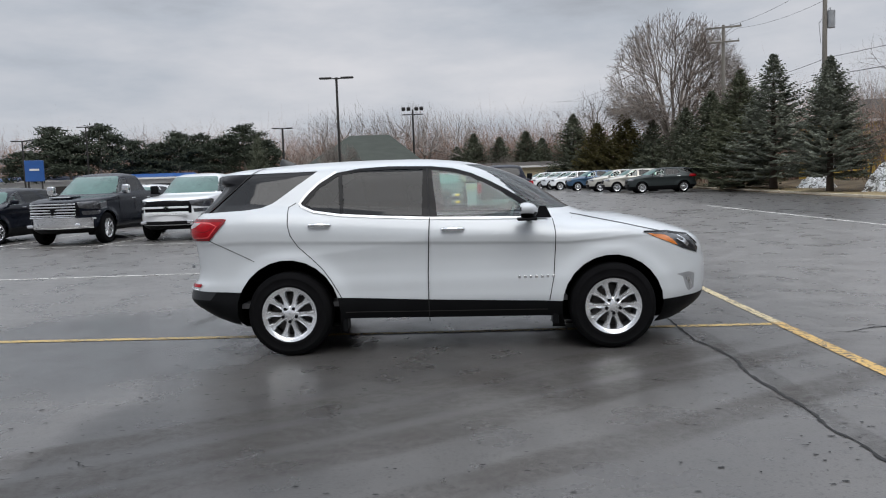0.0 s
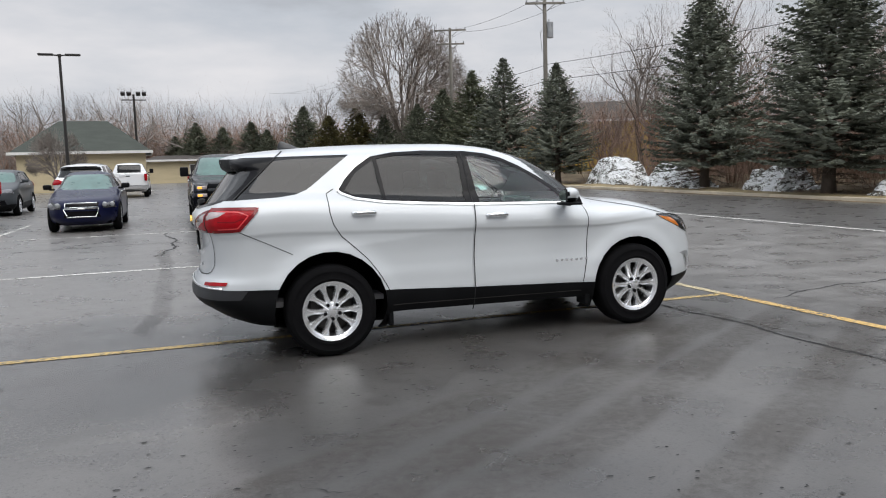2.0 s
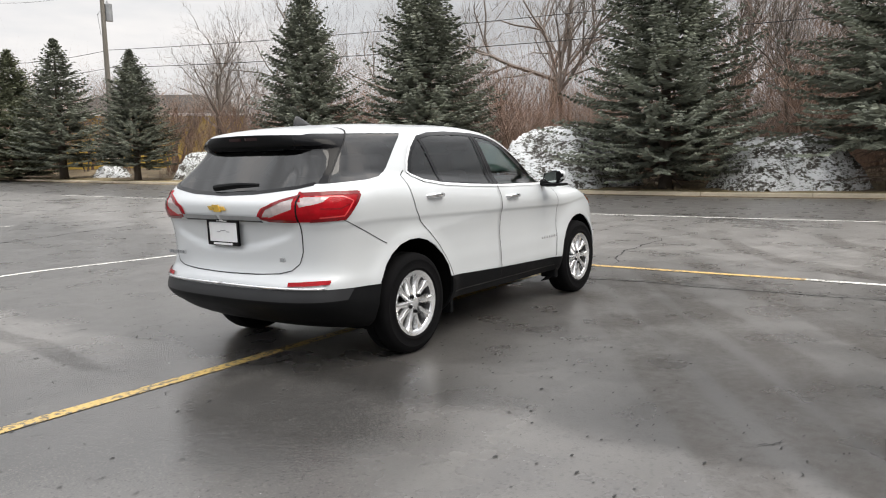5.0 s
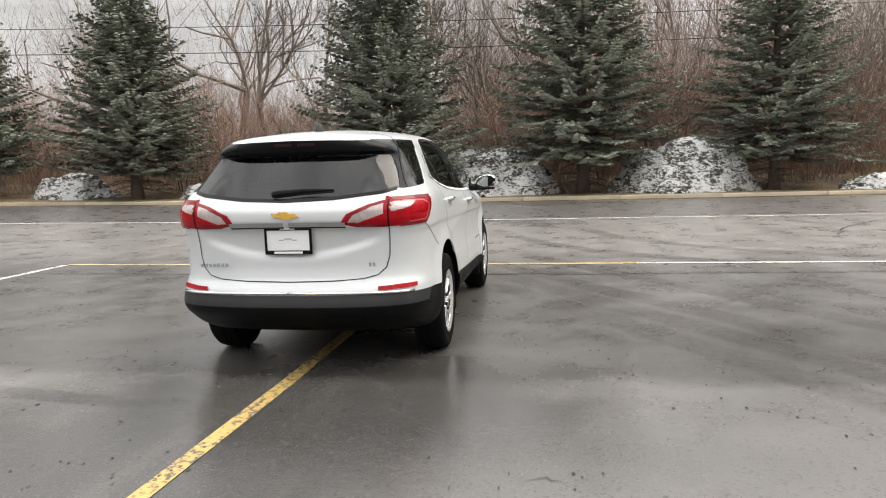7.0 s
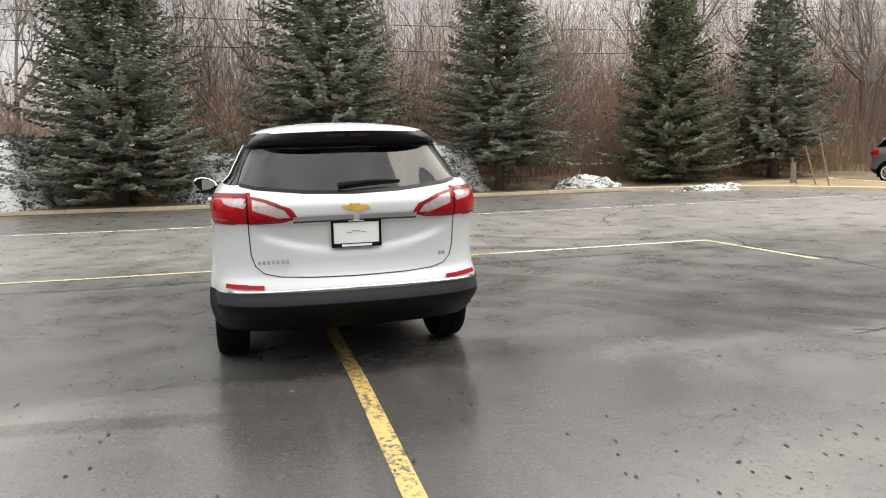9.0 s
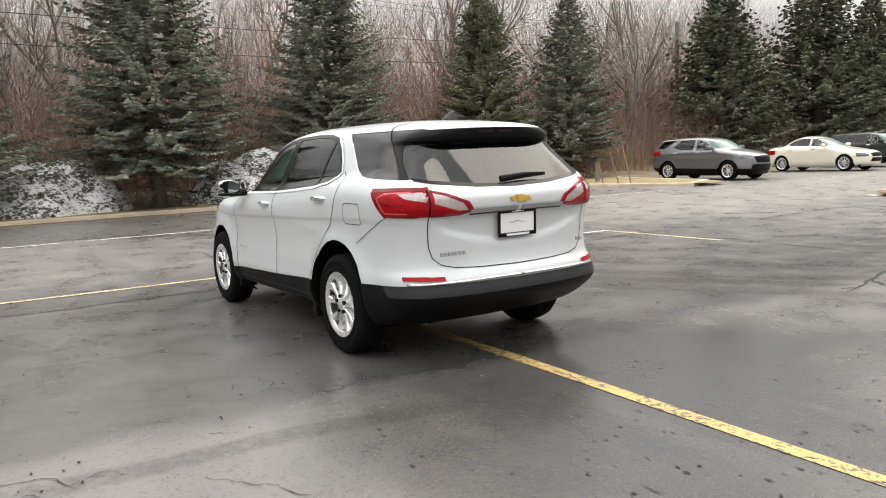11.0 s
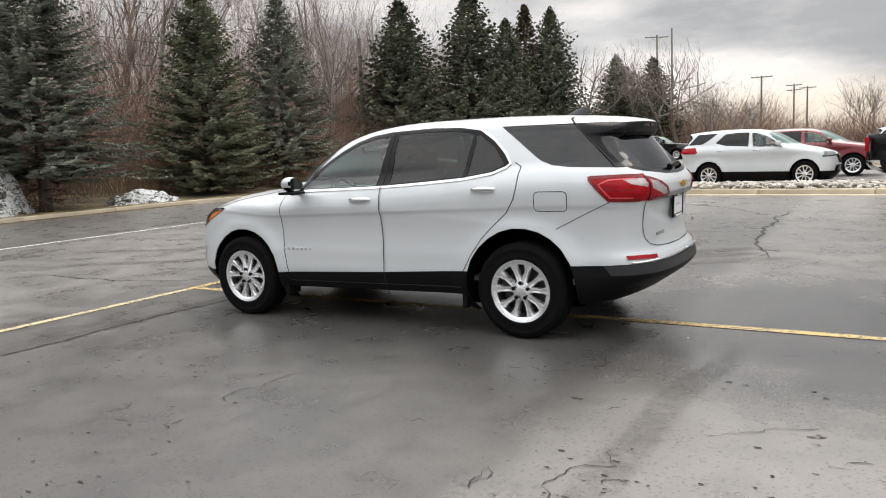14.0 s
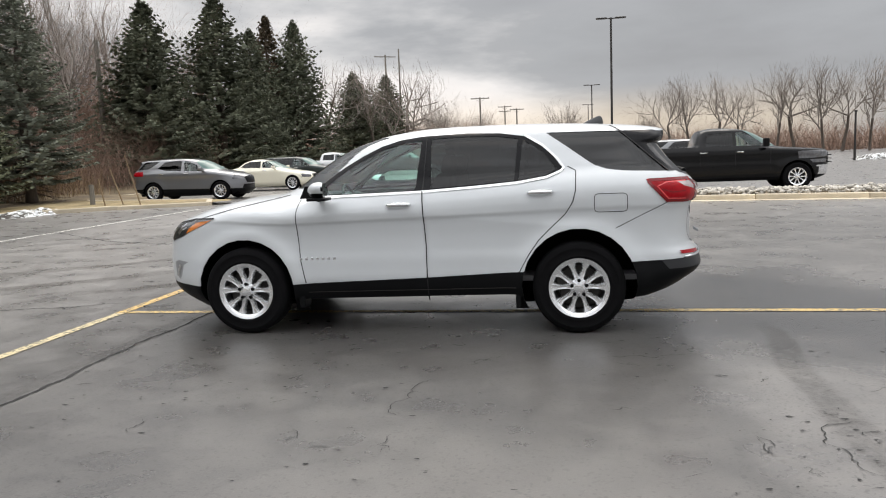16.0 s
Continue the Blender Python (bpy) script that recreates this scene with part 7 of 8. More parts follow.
    part("rear_wiper", bm, TRIM, car, "black rear wiper", smooth=True, angle=40)
    # aerial fin
    bm = bmesh.new()
    g = bmesh.ops.create_uvsphere(bm, u_segments=16, v_segments=10, radius=1)
    for v in bm.verts:
        x, y, z = v.co
        z = max(z, 0)
        v.co = Vector((-1.50 + x * 0.105 * (1 - 0.55 * z) - 0.075 * z, y * 0.030 * (1 - 0.7 * z), 1.628 + 0.080 * z))
    part("aerial_fin", bm, FIN_GREY, car, "dark grey aerial fin", smooth=True)
    # underbody and cabin
    bm = bmesh.new()
    add_box(bm, (0.0, 0, 0.36), (1.75, 1.50, 0.14), 0.03)
    add_box(bm, (-1.70, 0, 0.36), (0.7, 1.2, 0.14), 0.04)
    add_box(bm, (1.68, 0, 0.33), (0.5, 1.0, 0.14), 0.04)
    add_box(bm, (0.0, 0, 0.36), (4.0, 0.9, 0.14), 0.03)
    part("underbody", bm, UNDER, car)
    cab = dict(SUV)
    cab["half"] = [(z, w - 0.07) for z, w in SUV["half"]]
    cab["nose"] = [(0.18, 0.95), (1.2, 1.0)]
    cab["tail"] = [(z, x + 0.10) for z, x in SUV["tail"]]
    cab.pop("flare"); cab.pop("rise"); cab.pop("crease")
    bm = shell(cab, [0.87, 0.95, 1.0, 1.06, 1.10], 60)
    bmesh.ops.delete(bm, geom=[f for f in bm.faces if f.normal.z > 0.9 or f.normal.z < -0.9], context="FACES")
    polys = [[(v.co.copy(), v.normal.copy()) for v in f.verts] for f in bm.faces]
    bm.free()
    panel("cabin_lining", polys, CLOTH, car, mirror=0, label="dark cabin lining")
    bm = bmesh.new()
    add_box(bm, (-0.5, 0, 0.42), (3.0, 1.5, 0.04), 0.0)
    part("cabin_floor", bm, CLOTH, car)
    bm = bmesh.new()
    add_box(bm, (0.92, 0, 0.98), (0.42, 1.42, 0.24), 0.07)
    add_box(bm, (0.78, 0.36, 1.10), (0.2, 0.36, 0.08), 0.03)
    part("dashboard", bm, CLOTH, car, "dark dashboard", smooth=True, angle=40)
    bm = bmesh.new()
    for k in range(24):
        a = 2 * math.pi * k / 24
        b = 2 * math.pi * (k + 1) / 24
        add_tube(bm, [(0.55 + 0.07 * math.sin(a), 0.36 + 0.185 * math.cos(a), 1.02 + 0.17 * math.sin(a)), (0.55 + 0.07 * math.sin(b), 0.36 + 0.185 * math.cos(b), 1.02 + 0.17 * math.sin(b))], [0.014, 0.014], 6, False)
    add_tube(bm, [(0.55, 0.18, 1.02), (0.55, 0.54, 1.02)], [0.02, 0.02], 6)
    add_tube(bm, [(0.56, 0.36, 1.02), (0.75, 0.36, 0.95)], [0.05, 0.04], 8)
    part("steering_wheel", bm, CLOTH, car, "black steering wheel", smooth=True)
    for sx, sy, w in ((-0.02, 0.37, 0.50), (-0.02, -0.37, 0.50), (-0.95, 0.245, 0.46), (-0.95, -0.245, 0.46)):
        bm = bmesh.new()
        add_box(bm, (sx + 0.12, sy, 0.66), (0.52, w, 0.16), 0.05)
        seat = part("seat", bm, CLOTH_GREY, car, "grey cloth seat", smooth=True, angle=40)
        bm = bmesh.new()
        add_box(bm, (sx - 0.20, sy, 0.98), (0.15, w, 0.60), 0.06, Matrix.Rotation(radians(-14), 3, "Y"))
        part("backrest", bm, CLOTH_GREY, seat, smooth=True, angle=40)
        bm = bmesh.new()
        add_box(bm, (sx - 0.285, sy, 1.335), (0.10, 0.27, 0.17), 0.04, Matrix.Rotation(radians(-10), 3, "Y"))
        add_tube(bm, [(sx - 0.27, sy - 0.07, 1.2), (sx - 0.285, sy - 0.07, 1.3)], [0.008, 0.008], 6)
        add_tube(bm, [(sx - 0.27, sy + 0.07, 1.2), (sx - 0.285, sy + 0.07, 1.3)], [0.008, 0.008], 6)
        part("headrest", bm, CLOTH_GREY, seat, smooth=True, angle=40)
    bm = bmesh.new()
    add_box(bm, (0.52, 0, 1.46), (0.03, 0.24, 0.065), 0.02)
    part("inner_mirror", bm, CLOTH, car, smooth=True, angle=40)
    WHEEL_TURN.extend([18, 54, 18, 54])
    put_wheels(car, SUV["hubs"], 0.785, 0.36, 0.223, 0.225)
    return car


build_suv()


# ---- other parked vehicles ----
PICKUP = dict(
    nose=[(0.32, 2.62), (0.42, 2.86), (0.55, 2.92), (0.95, 2.93), (1.12, 2.90), (1.19, 2.78), (1.23, 2.40), (1.27, 1.75), (1.30, 1.48), (1.40, 1.32), (1.55, 1.08), (1.70, 0.82), (1.80, 0.58), (1.87, 0.25), (1.91, -0.15)],
    tail=[(0.32, -2.5), (0.45, -2.80), (0.60, -2.90), (1.30, -2.90), (1.355, -2.88), (1.36, -2.86), (1.365, -1.02), (1.5, -0.99), (1.75, -0.90), (1.84, -0.80), (1.91, -0.5)],
    half=[(0.32, 0.86), (0.42, 0.94), (0.55, 0.985), (0.75, 0.995), (0.95, 0.985), (1.10, 0.99), (1.22, 0.975), (1.30, 0.945), (1.36, 0.91), (1.45, 0.865), (1.60, 0.80), (1.75, 0.735), (1.82, 0.69), (1.87, 0.58), (1.90, 0.40), (1.91, 0.30)],
    nf=[(0.3, 9.0), (1.2, 9.0), (1.3, 5.0), (1.8, 5.0), (1.91, 3.0)], nr=[(0.3, 30.0), (1.36, 30.0), (1.4, 22.0), (1.8, 14.0), (1.91, 4.0)],
    flare=0.03, hubs=(1.87, -1.87), hub_z=0.41, arch=0.50, x0=0.0)
WAGON = dict(SUV, hubs=(1.3625, -1.3625))
WAGON.pop("rise"); WAGON.pop("crease")
SEDAN = dict(
    nose=[(0.18, 2.15), (0.28, 2.35), (0.45, 2.40), (0.62, 2.38), (0.72, 2.30), (0.80, 2.10), (0.88, 1.65), (0.94, 1.25), (0.98, 1.05), (1.08, 0.80), (1.20, 0.52), (1.32, 0.22), (1.40, -0.05), (1.45, -0.35)],
    tail=[(0.18, -2.0), (0.28, -2.30), (0.45, -2.42), (0.60, -2.42), (0.85, -2.40), (0.95, -2.34), (1.00, -2.20), (1.03, -1.75), (1.08, -1.62), (1.20, -1.42), (1.32, -1.15), (1.40, -0.90), (1.45, -0.6)],
    half=[(0.18, 0.76), (0.26, 0.85), (0.40, 0.90), (0.60, 0.905), (0.80, 0.90), (0.92, 0.875), (0.98, 0.83), (1.03, 0.78), (1.15, 0.715), (1.28, 0.64), (1.36, 0.57), (1.41, 0.46), (1.44, 0.30), (1.45, 0.2)],
    nf=[(0.2, 6.0), (0.95, 6.0), (1.05, 4.5), (1.4, 4.0), (1.45, 3.0)], nr=[(0.2, 9.0), (0.95, 9.0), (1.1, 6.0), (1.45, 3.0)],
    flare=0.02, hubs=(1.42, -1.42), hub_z=0.33, arch=0.39)

SIDE_GLASS = {
    "pickup": [("front_door_window", [(1.02, 1.335), (0.17, 1.36), (0.17, 1.765), (0.40, 1.75), (0.62, 1.63)]), ("rear_door_window", [(0.08, 1.362), (-0.70, 1.385), (-0.66, 1.73), (0.08, 1.767)])],
    "wagon": [("front_door_window", [(0.765, 1.128), (-0.085, 1.152), (-0.128, 1.545), (0.02, 1.53), (0.32, 1.425), (0.62, 1.243)]), ("rear_door_window", [(-0.215, 1.162), (-0.875, 1.203), (-1.19, 1.29), (-0.905, 1.53), (-0.5, 1.562), (-0.205, 1.555)]),
              ("rear_side_window", [(-1.13, 1.56), (-1.42, 1.355), (-1.59, 1.268), (-2.02, 1.25), (-1.72, 1.55)])],
    "sedan": [("front_door_window", [(0.62, 1.03), (-0.12, 1.045), (-0.12, 1.345), (0.08, 1.32), (0.32, 1.21)]), ("rear_door_window", [(-0.20, 1.05), (-1.0, 1.075), (-1.25, 1.11), (-1.05, 1.24), (-0.75, 1.34), (-0.20, 1.355)])],
}
BACK_AMBER = {}


def sorted_faces(kind):
    """The cut shell of one kind of vehicle, made once."""
    if kind in BACK_AMBER:
        return BACK_AMBER[kind]
    sp = {"pickup": PICKUP, "wagon": WAGON, "sedan": SEDAN}[kind]
    top = sp["half"][-1][0]
    z0 = sp["half"][0][0]
    belt = {"pickup": 1.33, "wagon": 1.19, "sedan": 1.0}[kind]
    levels = sorted(set([round(z, 3) for z in list(np.arange(z0, belt, 0.045)) + list(np.arange(belt, top - 0.1, 0.035)) + list(np.arange(top - 0.1, top + 0.001, 0.014))] + ([1.36, 1.365] if kind == "pickup" else [])))
    bm = shell(sp, levels, 84)
    ar = sp["arch"] - 0.02
    zones = [("hole", "xz", circle_poly(h, sp["hub_z"], ar, ar, 18), flank) for h in sp["hubs"]]
    zones += [(n, "xz", p, flank) for n, p in SIDE_GLASS[kind]]
    ahead, behind = (lambda c: c.x > 1.85), (lambda c: c.x < -1.75)
    if kind == "pickup":
        zones += [("headlamp", "yz", [(0.60, 1.13), (0.97, 1.15), (1.05, 1.00), (0.98, 0.93), (0.66, 0.98)], ahead), ("lower_lamp", "yz", [(0.70, 0.90), (0.96, 0.90), (0.96, 0.80), (0.72, 0.80)], ahead),
                  ("grille", "yz", [(-0.01, 0.76), (0.66, 0.78), (0.66, 1.12), (-0.01, 1.14)], ahead), ("front_bumper", "yz", [(-0.01, 0.45), (1.1, 0.45), (1.1, 0.72), (-0.01, 0.74)], lambda c: c.x > 2.45), ("air_dam", "yz", [(-0.01, 0.3), (1.1, 0.3), (1.1, 0.45), (-0.01, 0.45)], lambda c: c.x > 2.3),
                  ("rear_bumper", "yz", [(-0.01, 0.3), (1.1, 0.3), (1.1, 0.68), (-0.01, 0.68)], lambda c: c.x < -2.55),
                  ("rocker", "xz", [(-1.4, 0.2), (-1.4, 0.42), (1.4, 0.42), (1.4, 0.2)], flank)]
    elif kind == "wagon":
        zones += [("headlamp", "yz", [(0.42, 0.93), (0.80, 0.97), (0.90, 0.88), (0.80, 0.80), (0.46, 0.84)], ahead), ("grille", "yz", [(-0.01, 0.62), (0.40, 0.64), (0.48, 0.86), (-0.01, 0.90)], ahead), ("lower_grille", "yz", [(-0.01, 0.42), (0.6, 0.42), (0.55, 0.58), (-0.01, 0.58)], ahead),
                  ("tail_lamp", "yz", [(0.40, 1.03), (0.90, 1.0), (0.90, 1.18), (0.62, 1.16)], behind), ("rear_glass", "yz", [(-0.01, 1.19), (0.68, 1.24), (0.56, 1.46), (-0.01, 1.47)], behind),
                  ("lower_cladding", "xz", [(-2.6, 0.1), (-2.6, 0.50), (2.6, 0.42), (2.6, 0.1)], lambda c: True)]
    else:
        zones += [("headlamp", "yz", [(0.48, 0.66), (0.80, 0.74), (0.88, 0.66), (0.80, 0.57), (0.52, 0.57)], ahead), ("grille", "yz", [(-0.01, 0.56), (0.36, 0.57), (0.42, 0.70), (-0.01, 0.73)], ahead), ("lower_grille", "yz", [(-0.01, 0.36), (0.45, 0.37), (0.38, 0.52), (-0.01, 0.52)], ahead),
                  ("tail_lamp", "yz", [(0.45, 0.72), (0.95, 0.72), (0.95, 0.90), (0.45, 0.90)], behind)]

    def rest(c, n):
        if c.z > belt + 0.015 and c.z < top - 0.075 and n.x > 0.28 and c.x > 0:
            return "windscreen"
        if c.z > belt + 0.03 and c.z < top - 0.10 and n.x < -0.35 and abs(c.y) < 0.62:
            return "rear_glass"
        if kind == "pickup" and c.x < -0.95 and n.z > 0.9 and 1.33 < c.z < 1.40:
            return "bed_cover"
        return "body"
    BACK_AMBER[kind] = (split_shell(bm, zones, rest), sp)
    return BACK_AMBER[kind]


def parked(name, kind, paint, x, y, heading, label, category="car", group="parked vehicles", scale=(1, 1, 1), style=None, wheel_paint=None):
    """A parked vehicle; heading 0 looks along +x. The reference point is mid-wheelbase."""
    faces, sp = sorted_faces(kind)
    car = thing(name, label, category, group)
    st = dict(grille=GLOSS_BLACK, front_bumper=CHROME, lower=TRIM, lower_lamp=LENS_HEAD)
    st.update(style or {})
    mats = {"body": paint, "windscreen": SKY_SCREEN, "rear_glass": GLASS_REAR, "headlamp": LENS_HEAD, "grille": st["grille"], "lower_grille": GLOSS_BLACK, "front_bumper": st["front_bumper"], "air_dam": TRIM, "rear_bumper": st["front_bumper"], "tail_lamp": LENS_RED,
            "rocker": TRIM, "lower_cladding": st["lower"], "bed_cover": TRIM, "lower_lamp": st["lower_lamp"]}
    for nm, polys in faces.items():
        m = mats.get(nm, GLASS_DARK if "rear" in nm else GLASS_TINT)
        lift = -0.004 if m in (GLASS_DARK, GLASS_TINT, GLASS_REAR) else (0.008 if nm in ("headlamp", "tail_lamp", "grille", "lower_lamp") else 0.0)
        paired = nm in ("headlamp", "tail_lamp", "lower_lamp", "rocker") or nm.endswith("window")
        for side in ((1, -1) if paired else (0,)):
            panel(nm, polys, m, car, mirror=side, lift=lift, label={"body": "", "windscreen": "tinted windscreen", "tail_lamp": "red tail lamp", "headlamp": "clear headlamp"}.get(nm, ""))
    ref = {"pickup": (1.30, 0.99, 1.36), "wagon": (1.12, 0.86, 1.19), "sedan": (0.98, 0.86, 1.03)}[kind]
    mx = {"pickup": 0.95, "wagon": 0.66, "sedan": 0.55}[kind]
    for s in (1, -1):
        bm = bmesh.new()
        hh = 0.17 if kind == "pickup" else 0.085
        add_box(bm, (mx, s * (ref[1] + 0.14), ref[2] + hh * 0.45), (0.16, 0.22, hh * 1.5), 0.04)
        add_box(bm, (mx + 0.02, s * (ref[1] + 0.02), ref[2] - 0.02), (0.10, 0.14, 0.05), 0.015)
        part("door_mirror", bm, CHROME if style and style.get("chrome_mirror") else (paint if kind != "pickup" and not (style and style.get("ring")) else TRIM), car, smooth=True, angle=40)
        for hx in ((0.25, -0.78) if kind == "pickup" else (0.03, -1.02)):
            bm = bmesh.new()
            add_box(bm, (hx, s * (ref[1] + 0.02), ref[0] - (0.12 if kind == "pickup" else 0.06)), (0.2, 0.035, 0.03), 0.01)
            part("door_handle", bm, CHROME, car)
        for gx in ((1.12, 0.13, -0.88) if kind == "pickup" else (0.87, -0.16)):
            bm = bmesh.new()
            add_box(bm, (gx, s * (ref[1] - 0.002), ref[0] - 0.36), (0.008, 0.012, 0.60), 0)
            part("door_gap", bm, SEAM, car)
        if style and style.get("amber") and kind == "pickup":
            for zz in (1.04, 0.85):
                bm = bmesh.new()
                add_box(bm, (2.865, s * 0.76, zz), (0.09, 0.24, 0.085), 0.015)
                part("marker_lamp", bm, LENS_CLEAR, car, "clear lamp glass")
                bm = bmesh.new()
                add_box(bm, (2.87, s * 0.81, zz), (0.09, 0.12, 0.065), 0.015)
                part("turn_lamp", bm, AMBER_LIT, car, "lit amber marker lamp")
    if kind == "pickup" and style:
        if style.get("scoop"):
            bm = bmesh.new()
            add_box(bm, (2.25, 0, 1.262), (0.55, 0.62, 0.055), 0.02)
            part("hood_scoop", bm, paint, car, "raised hood scoop", smooth=True, angle=40)
            bm = bmesh.new()
            add_box(bm, (2.50, 0, 1.262), (0.10, 0.60, 0.03), 0.008)
            part("scoop_trim", bm, CHROME, car, "bright scoop trim")
        if style.get("slot"):
            bm = bmesh.new()
            add_box(bm, (2.90, 0, 0.52), (0.06, 1.30, 0.10), 0.02)
            part("bumper_slot", bm, TRIM, car, "black slot in the bumper")
        if style.get("fogs"):
            for s in (1, -1):
                bm = bmesh.new()
                add_box(bm, (2.91, s * 0.66, 0.54), (0.05, 0.17, 0.075), 0.015)
                part("fog_lamp", bm, CHROME, car, "bright fog lamp")
        bm = bmesh.new()
        add_box(bm, (2.93, 0, 0.755), (0.05, 1.25, 0.025), 0.008)
        part("bumper_edge", bm, style.get("bar_paint", CHROME), car)
    if kind == "pickup":
        for k in range(style.get("bars", 3) if style else 3):
            bm = bmesh.new()
            add_box(bm, (2.922, 0, (style or {}).get("first", 0.80) + (style or {}).get("step", 0.10) * k), (0.03, 1.26, style.get("bar", 0.03) if style else 0.03), 0.008)
            part("grille_bar", bm, (style or {}).get("bar_paint", CHROME), car)
        bm = bmesh.new()
        add_box(bm, (0.2, 0, 0.48), (4.6, 1.5, 0.22), 0.03)
        part("underbody", bm, UNDER, car)
        bm = bmesh.new()
        add_box(bm, (-2.905, 0, 1.18), (0.02, 0.24, 0.05), 0.01)
        part("tailgate_handle", bm, TRIM, car)
        for s in (1, -1):
            bm = bmesh.new()
            add_box(bm, (-2.87, s * 0.915, 1.10), (0.10, 0.15, 0.38), 0.025)
            part("tail_lamp", bm, LENS_RED, car, "tall red tail lamp", smooth=True, angle=40)
    else:
        bm = bmesh.new()
        add_box(bm, (0, 0, 0.30), (4.0, 1.35, 0.2), 0.03)
        part("underbody", bm, UNDER, car)
    r = {"pickup": 0.41, "wagon": 0.36, "sedan": 0.34}[kind]
    for hx in sp["hubs"]:
        for s in (1, -1):
            bm = bmesh.new()
            ar = sp["arch"] - 0.005
            add_lathe(bm, [(0.02, ref[1] - 0.36), (ar - 0.02, ref[1] - 0.36), (ar, ref[1] - 0.30), (ar, ref[1] - 0.05)], seg=20)
            for v in bm.verts:
                v.co = Vector((hx + v.co.x, s * v.co.y, max(sp["hub_z"] + v.co.z, r * 0.6)))
            part("wheel_housing", bm, UNDER, car)
    if style and style.get("ring"):
        for pts in ([(-0.37, 0.71), (0.37, 0.71), (0.40, 0.60), (-0.40, 0.60), (-0.37, 0.71)], [(-0.42, 0.57), (0.42, 0.57), (0.34, 0.38), (-0.34, 0.38), (-0.42, 0.57)]):
            bm = bmesh.new()
            add_tube(bm, [(2.405 - 0.12 * abs(py) ** 3, py, pz) for py, pz in pts], [0.016] * 5, 6)
            part("grille_surround", bm, CHROME, car, "chrome grille surround", smooth=True)
        bm = bmesh.new()
        add_box(bm, (2.41, 0, 0.575), (0.03, 0.17, 0.045), 0.01)
        part("front_badge", bm, CHROME, car, "bright front badge")
        for s in (1, -1):
            for yy in (0.56, 0.74):
                bm = bmesh.new()
                bmesh.ops.create_uvsphere(bm, u_segments=14, v_segments=8, radius=0.058)
                bmesh.ops.transform(bm, matrix=Matrix.Translation((2.33 - 0.26 * (yy - 0.5), s * yy, 0.665)) @ Matrix.Diagonal((0.45, 1, 1, 1)), verts=bm.verts)
                part("headlamp_bulb", bm, GREY_METAL, car, "round clear headlamp", smooth=True)
    zf = {"pickup": 1.02, "wagon": 0.72, "sedan": 0.66}[kind]
    bm = bmesh.new()
    add_box(bm, (-0.2, 0, zf), (2.0, 1.3, 0.5), 0.08)
    for sx in (0.05, -0.75):
        for sy in (0.38, -0.38):
            add_box(bm, (sx, sy, zf + 0.42), (0.14, 0.46, 0.55), 0.05)
    part("cabin_seats", bm, CLOTH, car, "dark cabin seats", smooth=True, angle=40)
    track = {"pickup": 0.875, "wagon": 0.785, "sedan": 0.79}[kind]
    put_wheels(car, sp["hubs"], track, r, 0.25 if kind == "pickup" else 0.235, 0.26 if kind == "pickup" else 0.22, 5, wheel_paint, fine=False)
    slope = math.atan(0.011) if y > 6 else 0.0
    dy = math.sin(radians(heading))
    tilt = Matrix.Rotation(slope * dy * -1, 4, "Y")
    car.matrix_basis = Matrix.Translation((x, y, ground_z(x, y))) @ Matrix.Rotation(radians(heading), 4, "Z") @ tilt @ Matrix.Diagonal((*scale, 1))
    return car


# opaque teal windscreen; the sky's reflection is put into its colour
SKY_SCREEN = M("sky_teal_windscreen", (0.085, 0.155, 0.14), 0.3, var=0.25, scale=2.5, fine=14, rvar=0.1, coat=0.25, spec=0.25)
AMBER_LIT = M("lit_amber_lens", (0.75, 0.30, 0.04), 0.2, var=0.1)
AMBER_LIT.node_tree.nodes["Principled BSDF"].inputs["Emission Color"].default_value = (1.0, 0.42, 0.06, 1)
AMBER_LIT.node_tree.nodes["Principled BSDF"].inputs["Emission Strength"].default_value = 0.9
P_NAVY = car_paint("navy_black_paint", (0.006, 0.008, 0.014), 0.15, 0.25)
P_WHITE = car_paint("white_paint", (0.76, 0.77, 0.78), 0.0, 0.3)
P_BLUE = car_paint("dark_blue_paint", (0.006, 0.008, 0.036), 0.25, 0.28)
P_BLACK = car_paint("black_paint", (0.005, 0.005, 0.0055), 0.05, 0.25)
P_DEEP = car_paint("midnight_blue_paint", (0.004, 0.006, 0.016), 0.15, 0.25)
P_CHAR = car_paint("charcoal_paint", (0.055, 0.06, 0.065), 0.35, 0.3)
P_GREEN = car_paint("dark_grey_green_paint", (0.035, 0.042, 0.042), 0.35, 0.3)
P_TEAL = car_paint("deep_blue_paint", (0.018, 0.06, 0.12), 0.35, 0.3)
P_BEIGE = car_paint("champagne_paint", (0.45, 0.43, 0.38), 0.4, 0.32)
P_CREAM = car_paint("cream_paint", (0.78, 0.74, 0.60), 0.0, 0.3)
P_GREY = car_paint("grey_paint", (0.17, 0.173, 0.182), 0.45, 0.32)
P_RED = car_paint("dark_red_paint", (0.17, 0.008, 0.014), 0.3, 0.28)

